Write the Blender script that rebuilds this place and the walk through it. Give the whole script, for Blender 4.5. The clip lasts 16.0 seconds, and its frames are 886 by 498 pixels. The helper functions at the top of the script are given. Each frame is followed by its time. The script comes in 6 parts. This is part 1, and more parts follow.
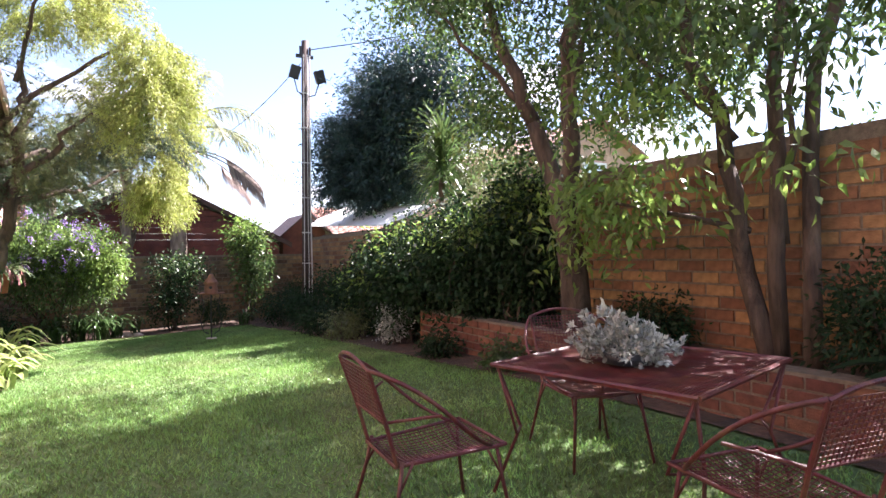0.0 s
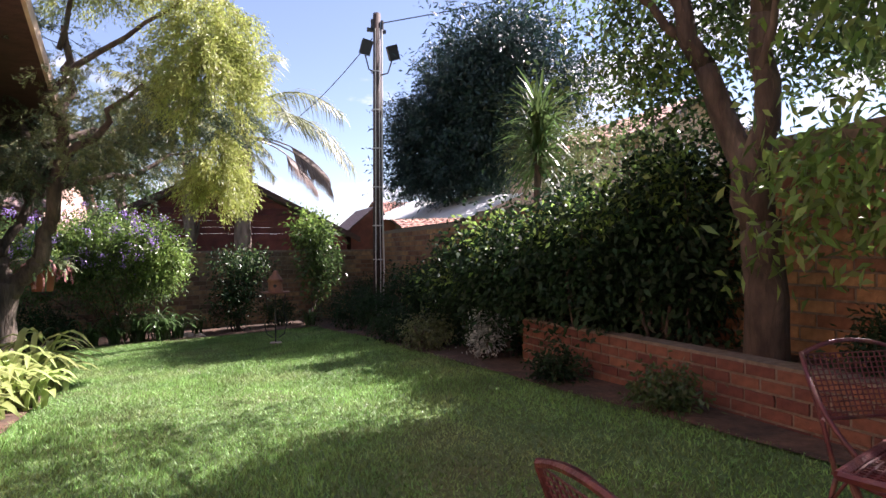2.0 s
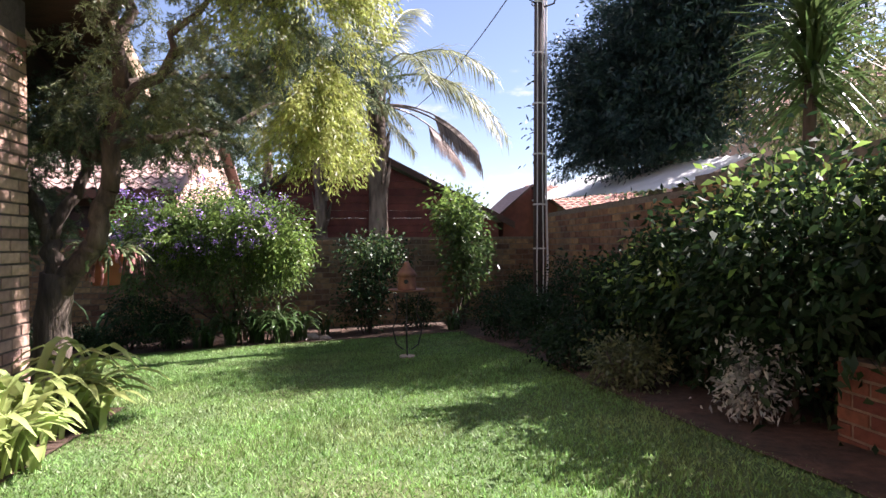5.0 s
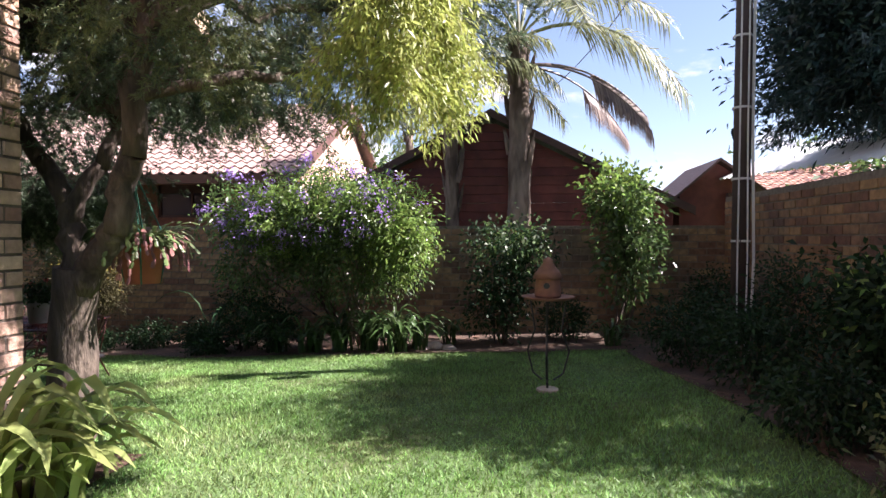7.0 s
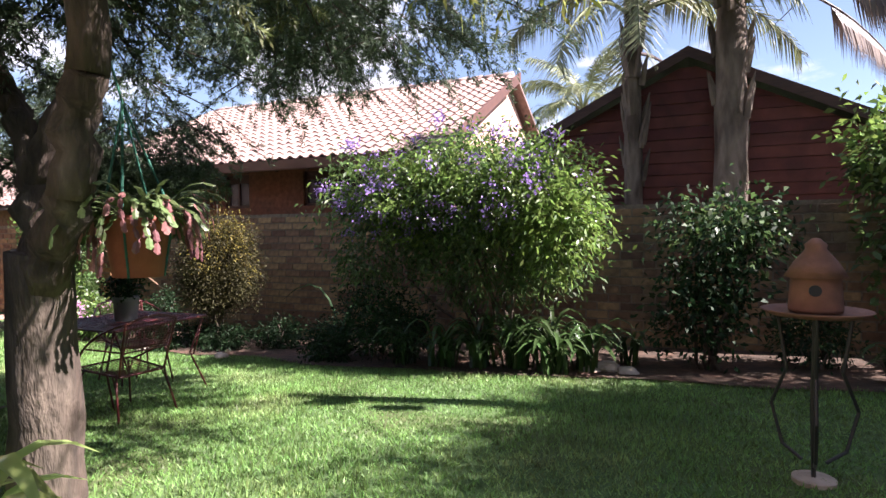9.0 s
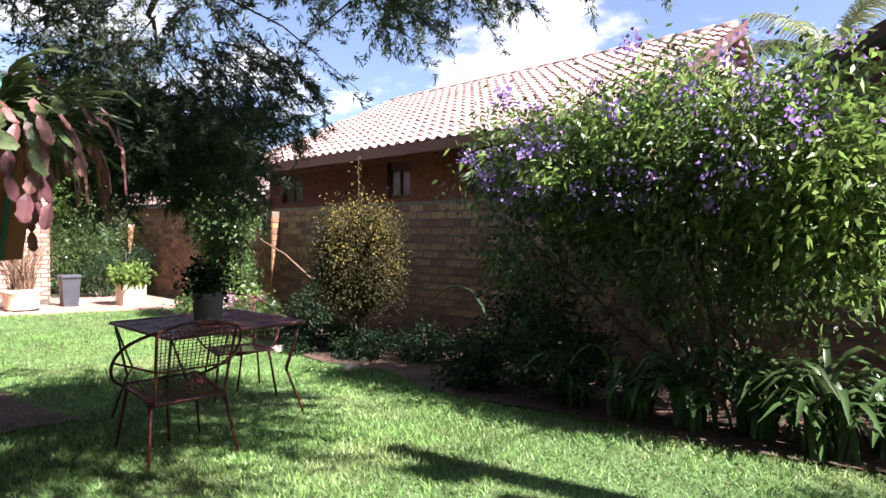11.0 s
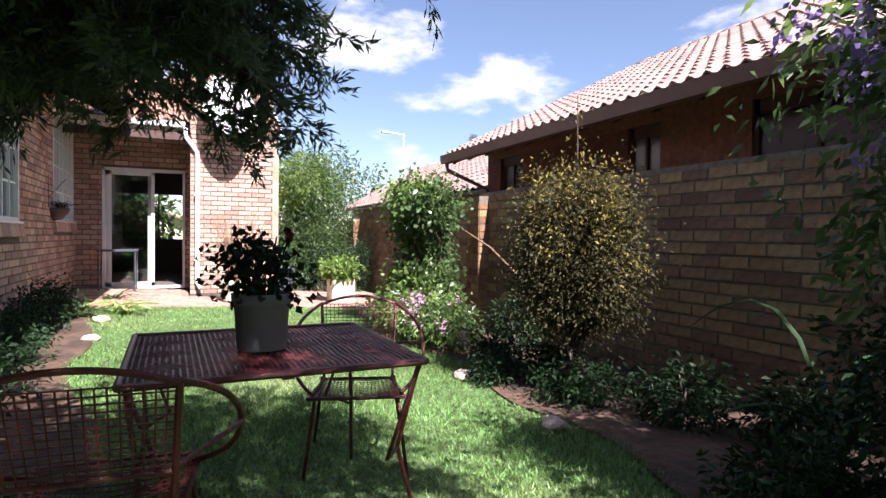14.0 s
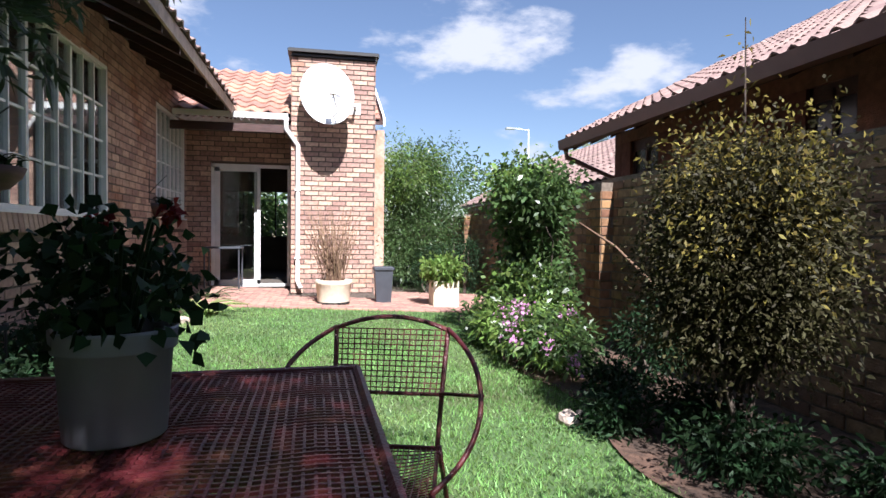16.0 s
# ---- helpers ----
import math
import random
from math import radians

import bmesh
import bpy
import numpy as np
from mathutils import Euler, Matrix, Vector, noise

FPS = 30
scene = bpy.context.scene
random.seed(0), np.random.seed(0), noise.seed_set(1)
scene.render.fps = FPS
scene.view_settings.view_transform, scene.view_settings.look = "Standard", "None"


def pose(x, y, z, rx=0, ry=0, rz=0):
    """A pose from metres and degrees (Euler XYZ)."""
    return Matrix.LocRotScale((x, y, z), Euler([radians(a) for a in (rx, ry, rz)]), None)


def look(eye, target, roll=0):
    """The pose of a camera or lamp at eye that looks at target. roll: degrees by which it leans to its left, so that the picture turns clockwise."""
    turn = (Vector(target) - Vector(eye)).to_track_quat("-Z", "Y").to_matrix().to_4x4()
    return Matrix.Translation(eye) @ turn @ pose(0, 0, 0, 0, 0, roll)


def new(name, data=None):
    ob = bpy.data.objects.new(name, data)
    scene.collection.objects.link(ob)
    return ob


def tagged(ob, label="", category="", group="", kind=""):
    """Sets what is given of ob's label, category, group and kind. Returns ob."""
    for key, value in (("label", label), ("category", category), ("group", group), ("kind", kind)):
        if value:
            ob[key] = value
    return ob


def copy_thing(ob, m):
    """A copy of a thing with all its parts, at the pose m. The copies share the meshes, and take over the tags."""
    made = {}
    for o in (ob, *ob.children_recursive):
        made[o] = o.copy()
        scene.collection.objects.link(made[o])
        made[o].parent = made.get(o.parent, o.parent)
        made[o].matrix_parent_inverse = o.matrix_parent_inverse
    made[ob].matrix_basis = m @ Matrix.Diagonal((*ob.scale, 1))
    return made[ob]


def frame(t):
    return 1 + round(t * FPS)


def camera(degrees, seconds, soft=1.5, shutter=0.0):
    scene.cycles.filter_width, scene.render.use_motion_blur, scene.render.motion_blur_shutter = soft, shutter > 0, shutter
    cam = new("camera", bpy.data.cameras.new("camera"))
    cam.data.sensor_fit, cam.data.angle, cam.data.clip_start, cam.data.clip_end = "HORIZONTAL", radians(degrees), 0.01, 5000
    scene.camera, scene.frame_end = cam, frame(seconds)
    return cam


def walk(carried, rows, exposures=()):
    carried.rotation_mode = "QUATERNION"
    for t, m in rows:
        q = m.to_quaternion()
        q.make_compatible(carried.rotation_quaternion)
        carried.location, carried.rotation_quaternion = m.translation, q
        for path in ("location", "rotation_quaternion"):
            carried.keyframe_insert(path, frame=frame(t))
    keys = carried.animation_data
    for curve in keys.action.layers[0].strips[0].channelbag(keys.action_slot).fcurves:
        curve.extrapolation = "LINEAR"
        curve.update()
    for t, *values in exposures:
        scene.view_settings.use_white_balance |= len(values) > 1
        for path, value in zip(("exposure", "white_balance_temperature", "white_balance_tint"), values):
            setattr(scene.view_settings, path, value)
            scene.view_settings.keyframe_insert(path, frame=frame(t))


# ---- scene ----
cam = camera(74.8, 16.0)
PATH = [
    (0.0, (0.178, -0.241, 1.569), (1.158, 1.502, 1.586), -1.0),
    (0.5, (0.224, 0.093, 1.548), (1.172, 1.854, 1.563), -0.9),
    (1.0, (0.280, 0.476, 1.545), (1.186, 2.258, 1.560), -0.7),
    (1.5, (0.357, 0.889, 1.532), (1.219, 2.693, 1.545), -0.7),
    (2.0, (0.414, 1.321, 1.551), (1.211, 3.156, 1.561), -0.7),
    (2.5, (0.476, 1.740, 1.539), (1.203, 3.603, 1.548), -0.7),
    (3.0, (0.558, 2.198, 1.501), (1.221, 4.085, 1.512), -0.6),
    (3.5, (0.653, 2.631, 1.476), (1.236, 4.544, 1.486), -0.6),
    (4.0, (0.755, 3.081, 1.469), (1.263, 5.016, 1.476), -0.6),
    (6.5, (1.304, 5.495, 1.481), (1.226, 7.493, 1.443), -0.1),
    (7.0, (1.309, 6.019, 1.453), (1.097, 8.007, 1.413), -0.0),
    (7.5, (1.279, 6.507, 1.426), (0.920, 8.474, 1.383), -0.0),
    (8.0, (1.247, 6.980, 1.388), (0.743, 8.915, 1.346), -0.2),
    (10.5, (0.703, 9.363, 1.222), (-0.516, 10.947, 1.160), -0.2),
    (11.0, (0.432, 9.712, 1.182), (-0.909, 11.196, 1.133), 0.2),
    (11.5, (0.160, 10.083, 1.122), (-1.285, 11.465, 1.078), 0.1),
    (12.0, (-0.112, 10.399, 1.088), (-1.661, 11.664, 1.046), 0.2),
    (12.5, (-0.399, 10.687, 1.036), (-2.039, 11.831, 0.999), 0.4),
    (13.0, (-0.682, 10.945, 1.008), (-2.390, 11.984, 0.970), 0.5),
    (13.5, (-0.951, 11.160, 1.010), (-2.723, 12.085, 0.968), 0.4),
    (14.0, (-1.250, 11.378, 0.991), (-3.074, 12.197, 0.949), 0.6),
    (14.5, (-1.516, 11.564, 0.975), (-3.382, 12.284, 0.932), 0.6),
    (15.0, (-1.781, 11.730, 0.976), (-3.685, 12.340, 0.931), 0.7),
    (15.5, (-2.034, 11.889, 0.975), (-3.968, 12.394, 0.927), 0.6),
    (16.0, (-2.344, 12.062, 0.955), (-4.302, 12.468, 0.905), 0.6),
]
walk(cam, [(t, look(eye, target, roll)) for t, eye, target, roll in PATH],
     exposures=[(0, 2.85, 6350, 26), (2.5, 2.05, 6450, 29), (7, 2.15, 6400, 26), (10.5, 2.15, 6350, 24), (12, 2.1, 6100, 24), (13, 2.0, 6100, 24), (14.5, 1.7, 6150, 22), (16, 1.4, 5850, 17)])

# ---- sky and sun ----
SUN = Vector((0.87, 0.13, 0.95)).normalized()
world = bpy.data.worlds.new("world")
world.use_nodes = True
scene.world = world
wt = world.node_tree
sky = wt.nodes.new("ShaderNodeTexSky")
sky.sky_type, sky.sun_disc = "NISHITA", False
sky.sun_elevation, sky.sun_rotation = math.asin(SUN.z), math.atan2(SUN.x, SUN.y)
sky.dust_density, sky.ozone_density = 0.3, 1.8
wc = wt.nodes.new("ShaderNodeTexCoord")
wm = wt.nodes.new("ShaderNodeMapping")
wm.inputs["Scale"].default_value = (1.0, 1.0, 2.4)
wm.inputs["Location"].default_value = (0.35, 0.2, 0.1)
wn = wt.nodes.new("ShaderNodeTexNoise")
wn.inputs["Scale"].default_value, wn.inputs["Detail"].default_value, wn.inputs["Roughness"].default_value = 3.3, 10, 0.56
wr = wt.nodes.new("ShaderNodeValToRGB")
wr.color_ramp.interpolation = "EASE"
wr.color_ramp.elements[0].color = (0.05, 0.05, 0.05, 1)
wr.color_ramp.elements[0].position, wr.color_ramp.elements[1].position = 0.51, 0.62
wx = wt.nodes.new("ShaderNodeMixRGB")
wx.inputs[2].default_value = (6.8, 7.0, 7.3, 1)
wt.links.new(wc.outputs["Generated"], wm.inputs[0])
wt.links.new(wm.outputs[0], wn.inputs["Vector"])
wt.links.new(wn.outputs[0], wr.inputs[0])
wt.links.new(wr.outputs[0], wx.inputs[0])
wt.links.new(sky.outputs[0], wx.inputs[1])
bg = wt.nodes["Background"]
wt.links.new(wx.outputs[0], bg.inputs[0])
bg.inputs[1].default_value = 0.05
sun = new("sun", bpy.data.lights.new("sun", "SUN"))
sun.data.energy, sun.data.angle, sun.data.color = 5.0, radians(0.5), (1.0, 0.96, 0.89)
sun.matrix_world = look(SUN * 40, (0, 0, 0))


# ---- materials ----
def mat(name, base, rough=0.8, vary=0.25, scale=8.0, bump=0.0, bscale=40.0, metal=0.0, per=0.0, second=None, mask=(0.45, 0.6), mscale=1.5, trans=0.0, stretch=(1, 1, 1)):
    """A surface of one base colour with grain, a second colour in patches, relief and piece-to-piece change."""
    m = bpy.data.materials.new(name)
    m.use_nodes = True
    n, l = m.node_tree.nodes, m.node_tree.links
    p = n["Principled BSDF"]
    p.inputs["Roughness"].default_value, p.inputs["Metallic"].default_value = rough, metal
    tc = n.new("ShaderNodeTexCoord")
    mp = n.new("ShaderNodeMapping")
    mp.inputs["Scale"].default_value = stretch
    l.new(tc.outputs["Object"], mp.inputs[0])
    ns = n.new("ShaderNodeTexNoise")
    ns.inputs["Scale"].default_value, ns.inputs["Detail"].default_value = scale, 6
    l.new(mp.outputs[0], ns.inputs["Vector"])
    hsv = n.new("ShaderNodeHueSaturation")
    hsv.inputs["Color"].default_value = (*base, 1)
    col = hsv.outputs[0]
    if second:
        n2 = n.new("ShaderNodeTexNoise")
        n2.inputs["Scale"].default_value, n2.inputs["Detail"].default_value = mscale, 5
        l.new(mp.outputs[0], n2.inputs["Vector"])
        rp = n.new("ShaderNodeMapRange")
        rp.inputs[1].default_value, rp.inputs[2].default_value = mask
        l.new(n2.outputs[0], rp.inputs[0])
        mx = n.new("ShaderNodeMixRGB")
        mx.inputs[1].default_value, mx.inputs[2].default_value = (*base, 1), (*second, 1)
        l.new(rp.outputs[0], mx.inputs[0])
        l.new(mx.outputs[0], hsv.inputs["Color"])
    v = n.new("ShaderNodeMapRange")
    v.inputs[1].default_value, v.inputs[2].default_value = 0.3, 0.7
    v.inputs[3].default_value, v.inputs[4].default_value = 1 - vary, 1 + vary
    l.new(ns.outputs[0], v.inputs[0])
    val = v.outputs[0]
    if per:
        oi, ge = n.new("ShaderNodeObjectInfo"), n.new("ShaderNodeNewGeometry")
        ad = n.new("ShaderNodeMath")
        l.new(oi.outputs["Random"], ad.inputs[0])
        l.new(ge.outputs["Random Per Island"], ad.inputs[1])
        fr = n.new("ShaderNodeMath")
        fr.operation = "FRACT"
        l.new(ad.outputs[0], fr.inputs[0])
        pr = n.new("ShaderNodeMapRange")
        pr.inputs[3].default_value, pr.inputs[4].default_value = 1 - per, 1 + per
        l.new(fr.outputs[0], pr.inputs[0])
        mu = n.new("ShaderNodeMath")
        mu.operation = "MULTIPLY"
        l.new(val, mu.inputs[0])
        l.new(pr.outputs[0], mu.inputs[1])
        val = mu.outputs[0]
        hu = n.new("ShaderNodeMapRange")
        hu.inputs[3].default_value, hu.inputs[4].default_value = 0.5 - 0.04 * per, 0.5 + 0.04 * per
        l.new(fr.outputs[0], hu.inputs[0])
        l.new(hu.outputs[0], hsv.inputs["Hue"])
    l.new(val, hsv.inputs["Value"])
    l.new(col, p.inputs["Base Color"])
    if bump:
        nb = n.new("ShaderNodeTexNoise")
        nb.inputs["Scale"].default_value, nb.inputs["Detail"].default_value = bscale, 4
        l.new(mp.outputs[0], nb.inputs["Vector"])
        b = n.new("ShaderNodeBump")
        b.inputs["Strength"].default_value, b.inputs["Distance"].default_value = bump, 0.02
        l.new(nb.outputs[0], b.inputs["Height"])
        l.new(b.outputs[0], p.inputs["Normal"])
    if trans:
        t = n.new("ShaderNodeBsdfTranslucent")
        l.new(col, t.inputs[0])
        ms = n.new("ShaderNodeMixShader")
        ms.inputs[0].default_value = trans
        l.new(p.outputs[0], ms.inputs[1])
        l.new(t.outputs[0], ms.inputs[2])
        l.new(ms.outputs[0], n["Material Output"].inputs[0])
    return m


def glass(name, tint=(0.9, 0.95, 0.95), clear=0.55):
    m = bpy.data.materials.new(name)
    m.use_nodes = True
    n, l = m.node_tree.nodes, m.node_tree.links
    g, t, x = n.new("ShaderNodeBsdfGlossy"), n.new("ShaderNodeBsdfTransparent"), n.new("ShaderNodeMixShader")
    g.inputs["Roughness"].default_value = 0.03
    t.inputs[0].default_value = (*tint, 1)
    x.inputs[0].default_value = 1 - clear
    l.new(t.outputs[0], x.inputs[1])
    l.new(g.outputs[0], x.inputs[2])
    l.new(x.outputs[0], n["Material Output"].inputs[0])
    return m


M_GRASS_SOIL = mat("lawn", (0.075, 0.135, 0.04), 0.95, 0.35, 30, 0.6, 120, second=(0.10, 0.11, 0.04), mask=(0.5, 0.72), mscale=0.8)
M_BLADE = mat("grass_blade", (0.17, 0.29, 0.08), 0.5, 0.3, 2.0, per=0.6, second=(0.25, 0.30, 0.12), mask=(0.52, 0.75), mscale=0.7, trans=0.4)
M_SOIL = mat("soil", (0.055, 0.034, 0.022), 0.95, 0.4, 14, 0.9, 35, second=(0.10, 0.055, 0.035), mscale=2.5)
M_BRICK_WALL = mat("wall_brick", (0.235, 0.12, 0.058), 0.9, 0.28, 14, 0.5, 60, per=0.38, second=(0.13, 0.085, 0.055), mask=(0.5, 0.72), mscale=1.1)
# copy of the wall brick, toned for the deep shade along the north wall
M_BRICK_NORTH = mat("shade_toned_wall_brick", (0.225, 0.135, 0.075), 0.92, 0.3, 14, 0.5, 60, per=0.4, second=(0.095, 0.07, 0.05), mask=(0.48, 0.7), mscale=1.1)
M_CLAY = mat("brown_clay", (0.22, 0.105, 0.07), 0.85, 0.25, 10, 0.2, 60)
M_TILE_ORANGE = mat("orange_tile", (0.38, 0.21, 0.15), 0.75, 0.2, 10, 0.4, 60, per=0.2)
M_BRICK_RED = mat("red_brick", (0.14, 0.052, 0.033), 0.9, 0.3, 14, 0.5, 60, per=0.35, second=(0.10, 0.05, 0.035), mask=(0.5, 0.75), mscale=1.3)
M_BRICK_HOUSE = mat("house_brick", (0.42, 0.27, 0.205), 0.88, 0.22, 16, 0.5, 60, per=0.3, second=(0.34, 0.17, 0.11), mask=(0.52, 0.7), mscale=1.4)
M_MORTAR = mat("mortar", (0.17, 0.135, 0.10), 0.95, 0.3, 20, 0.6, 90)
M_MORTAR_LIGHT = mat("mortar_light", (0.12, 0.093, 0.075), 0.95, 0.25, 20, 0.6, 90)
M_TILE = mat("roof_tile", (0.26, 0.175, 0.15), 0.75, 0.2, 10, 0.4, 60, per=0.2, second=(0.17, 0.115, 0.095), mask=(0.5, 0.75), mscale=1.2)
M_TILE_RED = mat("roof_tile_red", (0.33, 0.175, 0.13), 0.75, 0.25, 10, 0.4, 60, per=0.25)
M_TIMBER_DARK = mat("dark_timber", (0.055, 0.024, 0.018), 0.6, 0.3, 6, 0.3, 30, stretch=(1, 1, 8))
M_FASCIA = mat("brown_paint", (0.11, 0.05, 0.035), 0.45, 0.15, 5)
M_FASCIA_PALE = mat("pale_fascia", (0.42, 0.31, 0.22), 0.6, 0.3, 6, 0.2, 40)
M_RED_PLANK = mat("red_planks", (0.115, 0.028, 0.022), 0.75, 0.3, 5, 0.3, 40, per=0.15)
M_WHITE = mat("white_paint", (0.78, 0.77, 0.74), 0.45, 0.08, 6)
M_CREAM = mat("cream_plaster", (0.68, 0.60, 0.46), 0.75, 0.15, 9, 0.2, 40)
M_METAL_SHEET = mat("white_sheet_roof", (0.72, 0.73, 0.72), 0.4, 0.12, 3)
M_BLACK = mat("black_steel", (0.02, 0.02, 0.02), 0.5, 0.2, 8)
M_RED_IRON = mat("red_iron", (0.085, 0.012, 0.015), 0.45, 0.35, 18, 0.3, 80, second=(0.10, 0.035, 0.02), mask=(0.5, 0.68), mscale=9)
M_POT = mat("grey_plastic", (0.27, 0.28, 0.305), 0.5, 0.12, 6)
M_BIN = mat("dark_bin_plastic", (0.05, 0.055, 0.065), 0.5, 0.15, 6)
M_TERRACOTTA = mat("terracotta", (0.30, 0.08, 0.055), 0.7, 0.2, 12, 0.2, 60)
M_PINK_PLASTER = mat("pink_plaster", (0.50, 0.33, 0.26), 0.85, 0.15, 4)
M_BARK = mat("bark", (0.07, 0.05, 0.038), 0.95, 0.5, 16, 1.0, 45, second=(0.12, 0.095, 0.072), mask=(0.5, 0.65), mscale=3, stretch=(1, 1, 0.25))
M_PALM_BARK = mat("palm_bark", (0.20, 0.155, 0.125), 0.95, 0.4, 10, 1.0, 25, second=(0.09, 0.065, 0.05), mscale=4, stretch=(1, 1, 0.3))
M_POLE = mat("creosoted_pole", (0.05, 0.032, 0.026), 0.8, 0.3, 9, 0.4, 40, stretch=(1, 1, 0.2))
M_PAVING = mat("paving", (0.33, 0.19, 0.145), 0.85, 0.25, 9, 0.4, 60, per=0.2)
M_GLASS = glass("window_glass", (0.9, 0.95, 0.95), 0.72)
M_GLASS_DOOR = glass("door_glass", (0.85, 0.88, 0.88), 0.9)
M_GLASS_DARK = mat("dark_window_glass", (0.03, 0.028, 0.036), 0.25, 0.1, 3)
# indoor surfaces, their dimness put into the colour
M_DARK_IN = mat("interior_shade_tone", (0.10, 0.085, 0.07), 0.9, 0.2, 3)
M_CURTAIN = mat("net_curtain", (0.62, 0.60, 0.56), 0.9, 0.1, 8)
M_STONE = mat("stone", (0.45, 0.36, 0.29), 0.85, 0.25, 9, 0.5, 40)
M_CABLE = mat("cable_grey", (0.55, 0.53, 0.50), 0.6, 0.1, 5)
M_ROPE = mat("green_twine", (0.02, 0.11, 0.075), 0.7, 0.1, 20)


def leafmat(name, base, vary=0.3, per=0.4, trans=0.35, rough=0.45):
    m = mat(name, base, rough, vary, 3.0, per=per, trans=trans)
    m.node_tree.nodes["Principled BSDF"].inputs["Specular IOR Level"].default_value = 0.5 if rough < 0.5 else 0.2
    return m


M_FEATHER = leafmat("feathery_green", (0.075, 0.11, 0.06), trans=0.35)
# yellow-green copy of the feathery leaf, with sunlight put into its colour
M_FEATHER_SUN = leafmat("feathery_sun_tone", (0.30, 0.34, 0.09), trans=0.5)
M_CONIFER = leafmat("conifer_blue_green", (0.026, 0.058, 0.05), trans=0.15)
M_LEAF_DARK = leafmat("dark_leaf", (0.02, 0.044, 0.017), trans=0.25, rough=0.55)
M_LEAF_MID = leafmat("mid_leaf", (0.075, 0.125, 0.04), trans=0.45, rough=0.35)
# pale green leaf, also used as painted sunlight on crowns and shrubs
M_LEAF_LIGHT = leafmat("pale_and_sun_toned_leaf", (0.17, 0.26, 0.06), trans=0.5, rough=0.35)
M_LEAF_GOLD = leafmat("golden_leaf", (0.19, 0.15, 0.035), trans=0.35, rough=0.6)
# dark bronze tone for the golden shrub's shaded body
M_LEAF_BRONZE = leafmat("bronze_shade_leaf", (0.05, 0.045, 0.018), trans=0.25, rough=0.6)
M_LEAF_OLIVE = leafmat("olive_leaf", (0.13, 0.15, 0.06), trans=0.35)
M_STRAP = leafmat("strap_leaf", (0.055, 0.10, 0.032), trans=0.35, rough=0.35)
M_STRAP_PALE = leafmat("pale_strap_leaf", (0.33, 0.40, 0.14), trans=0.4, rough=0.35)
M_SILVER = leafmat("silver_leaf", (0.42, 0.44, 0.40), trans=0.2, rough=0.8)
M_PURPLE = leafmat("purple_petal", (0.32, 0.21, 0.52), trans=0.4)
M_PINK = leafmat("pink_petal", (0.55, 0.26, 0.45), trans=0.3)
M_CACTUS = leafmat("flat_cactus_leaf", (0.10, 0.14, 0.05), trans=0.2)
M_CACTUS_RED = leafmat("reddened_cactus_leaf", (0.30, 0.13, 0.125), trans=0.3)
M_REDFLOWER = leafmat("dark_red_petal", (0.22, 0.012, 0.015), trans=0.3)
M_FROND = leafmat("palm_frond", (0.19, 0.21, 0.10), trans=0.3)
M_FROND_DRY = leafmat("dry_frond", (0.19, 0.14, 0.12), trans=0.2)
M_TWIG = leafmat("dry_twig", (0.20, 0.125, 0.08), trans=0.1, rough=0.9)


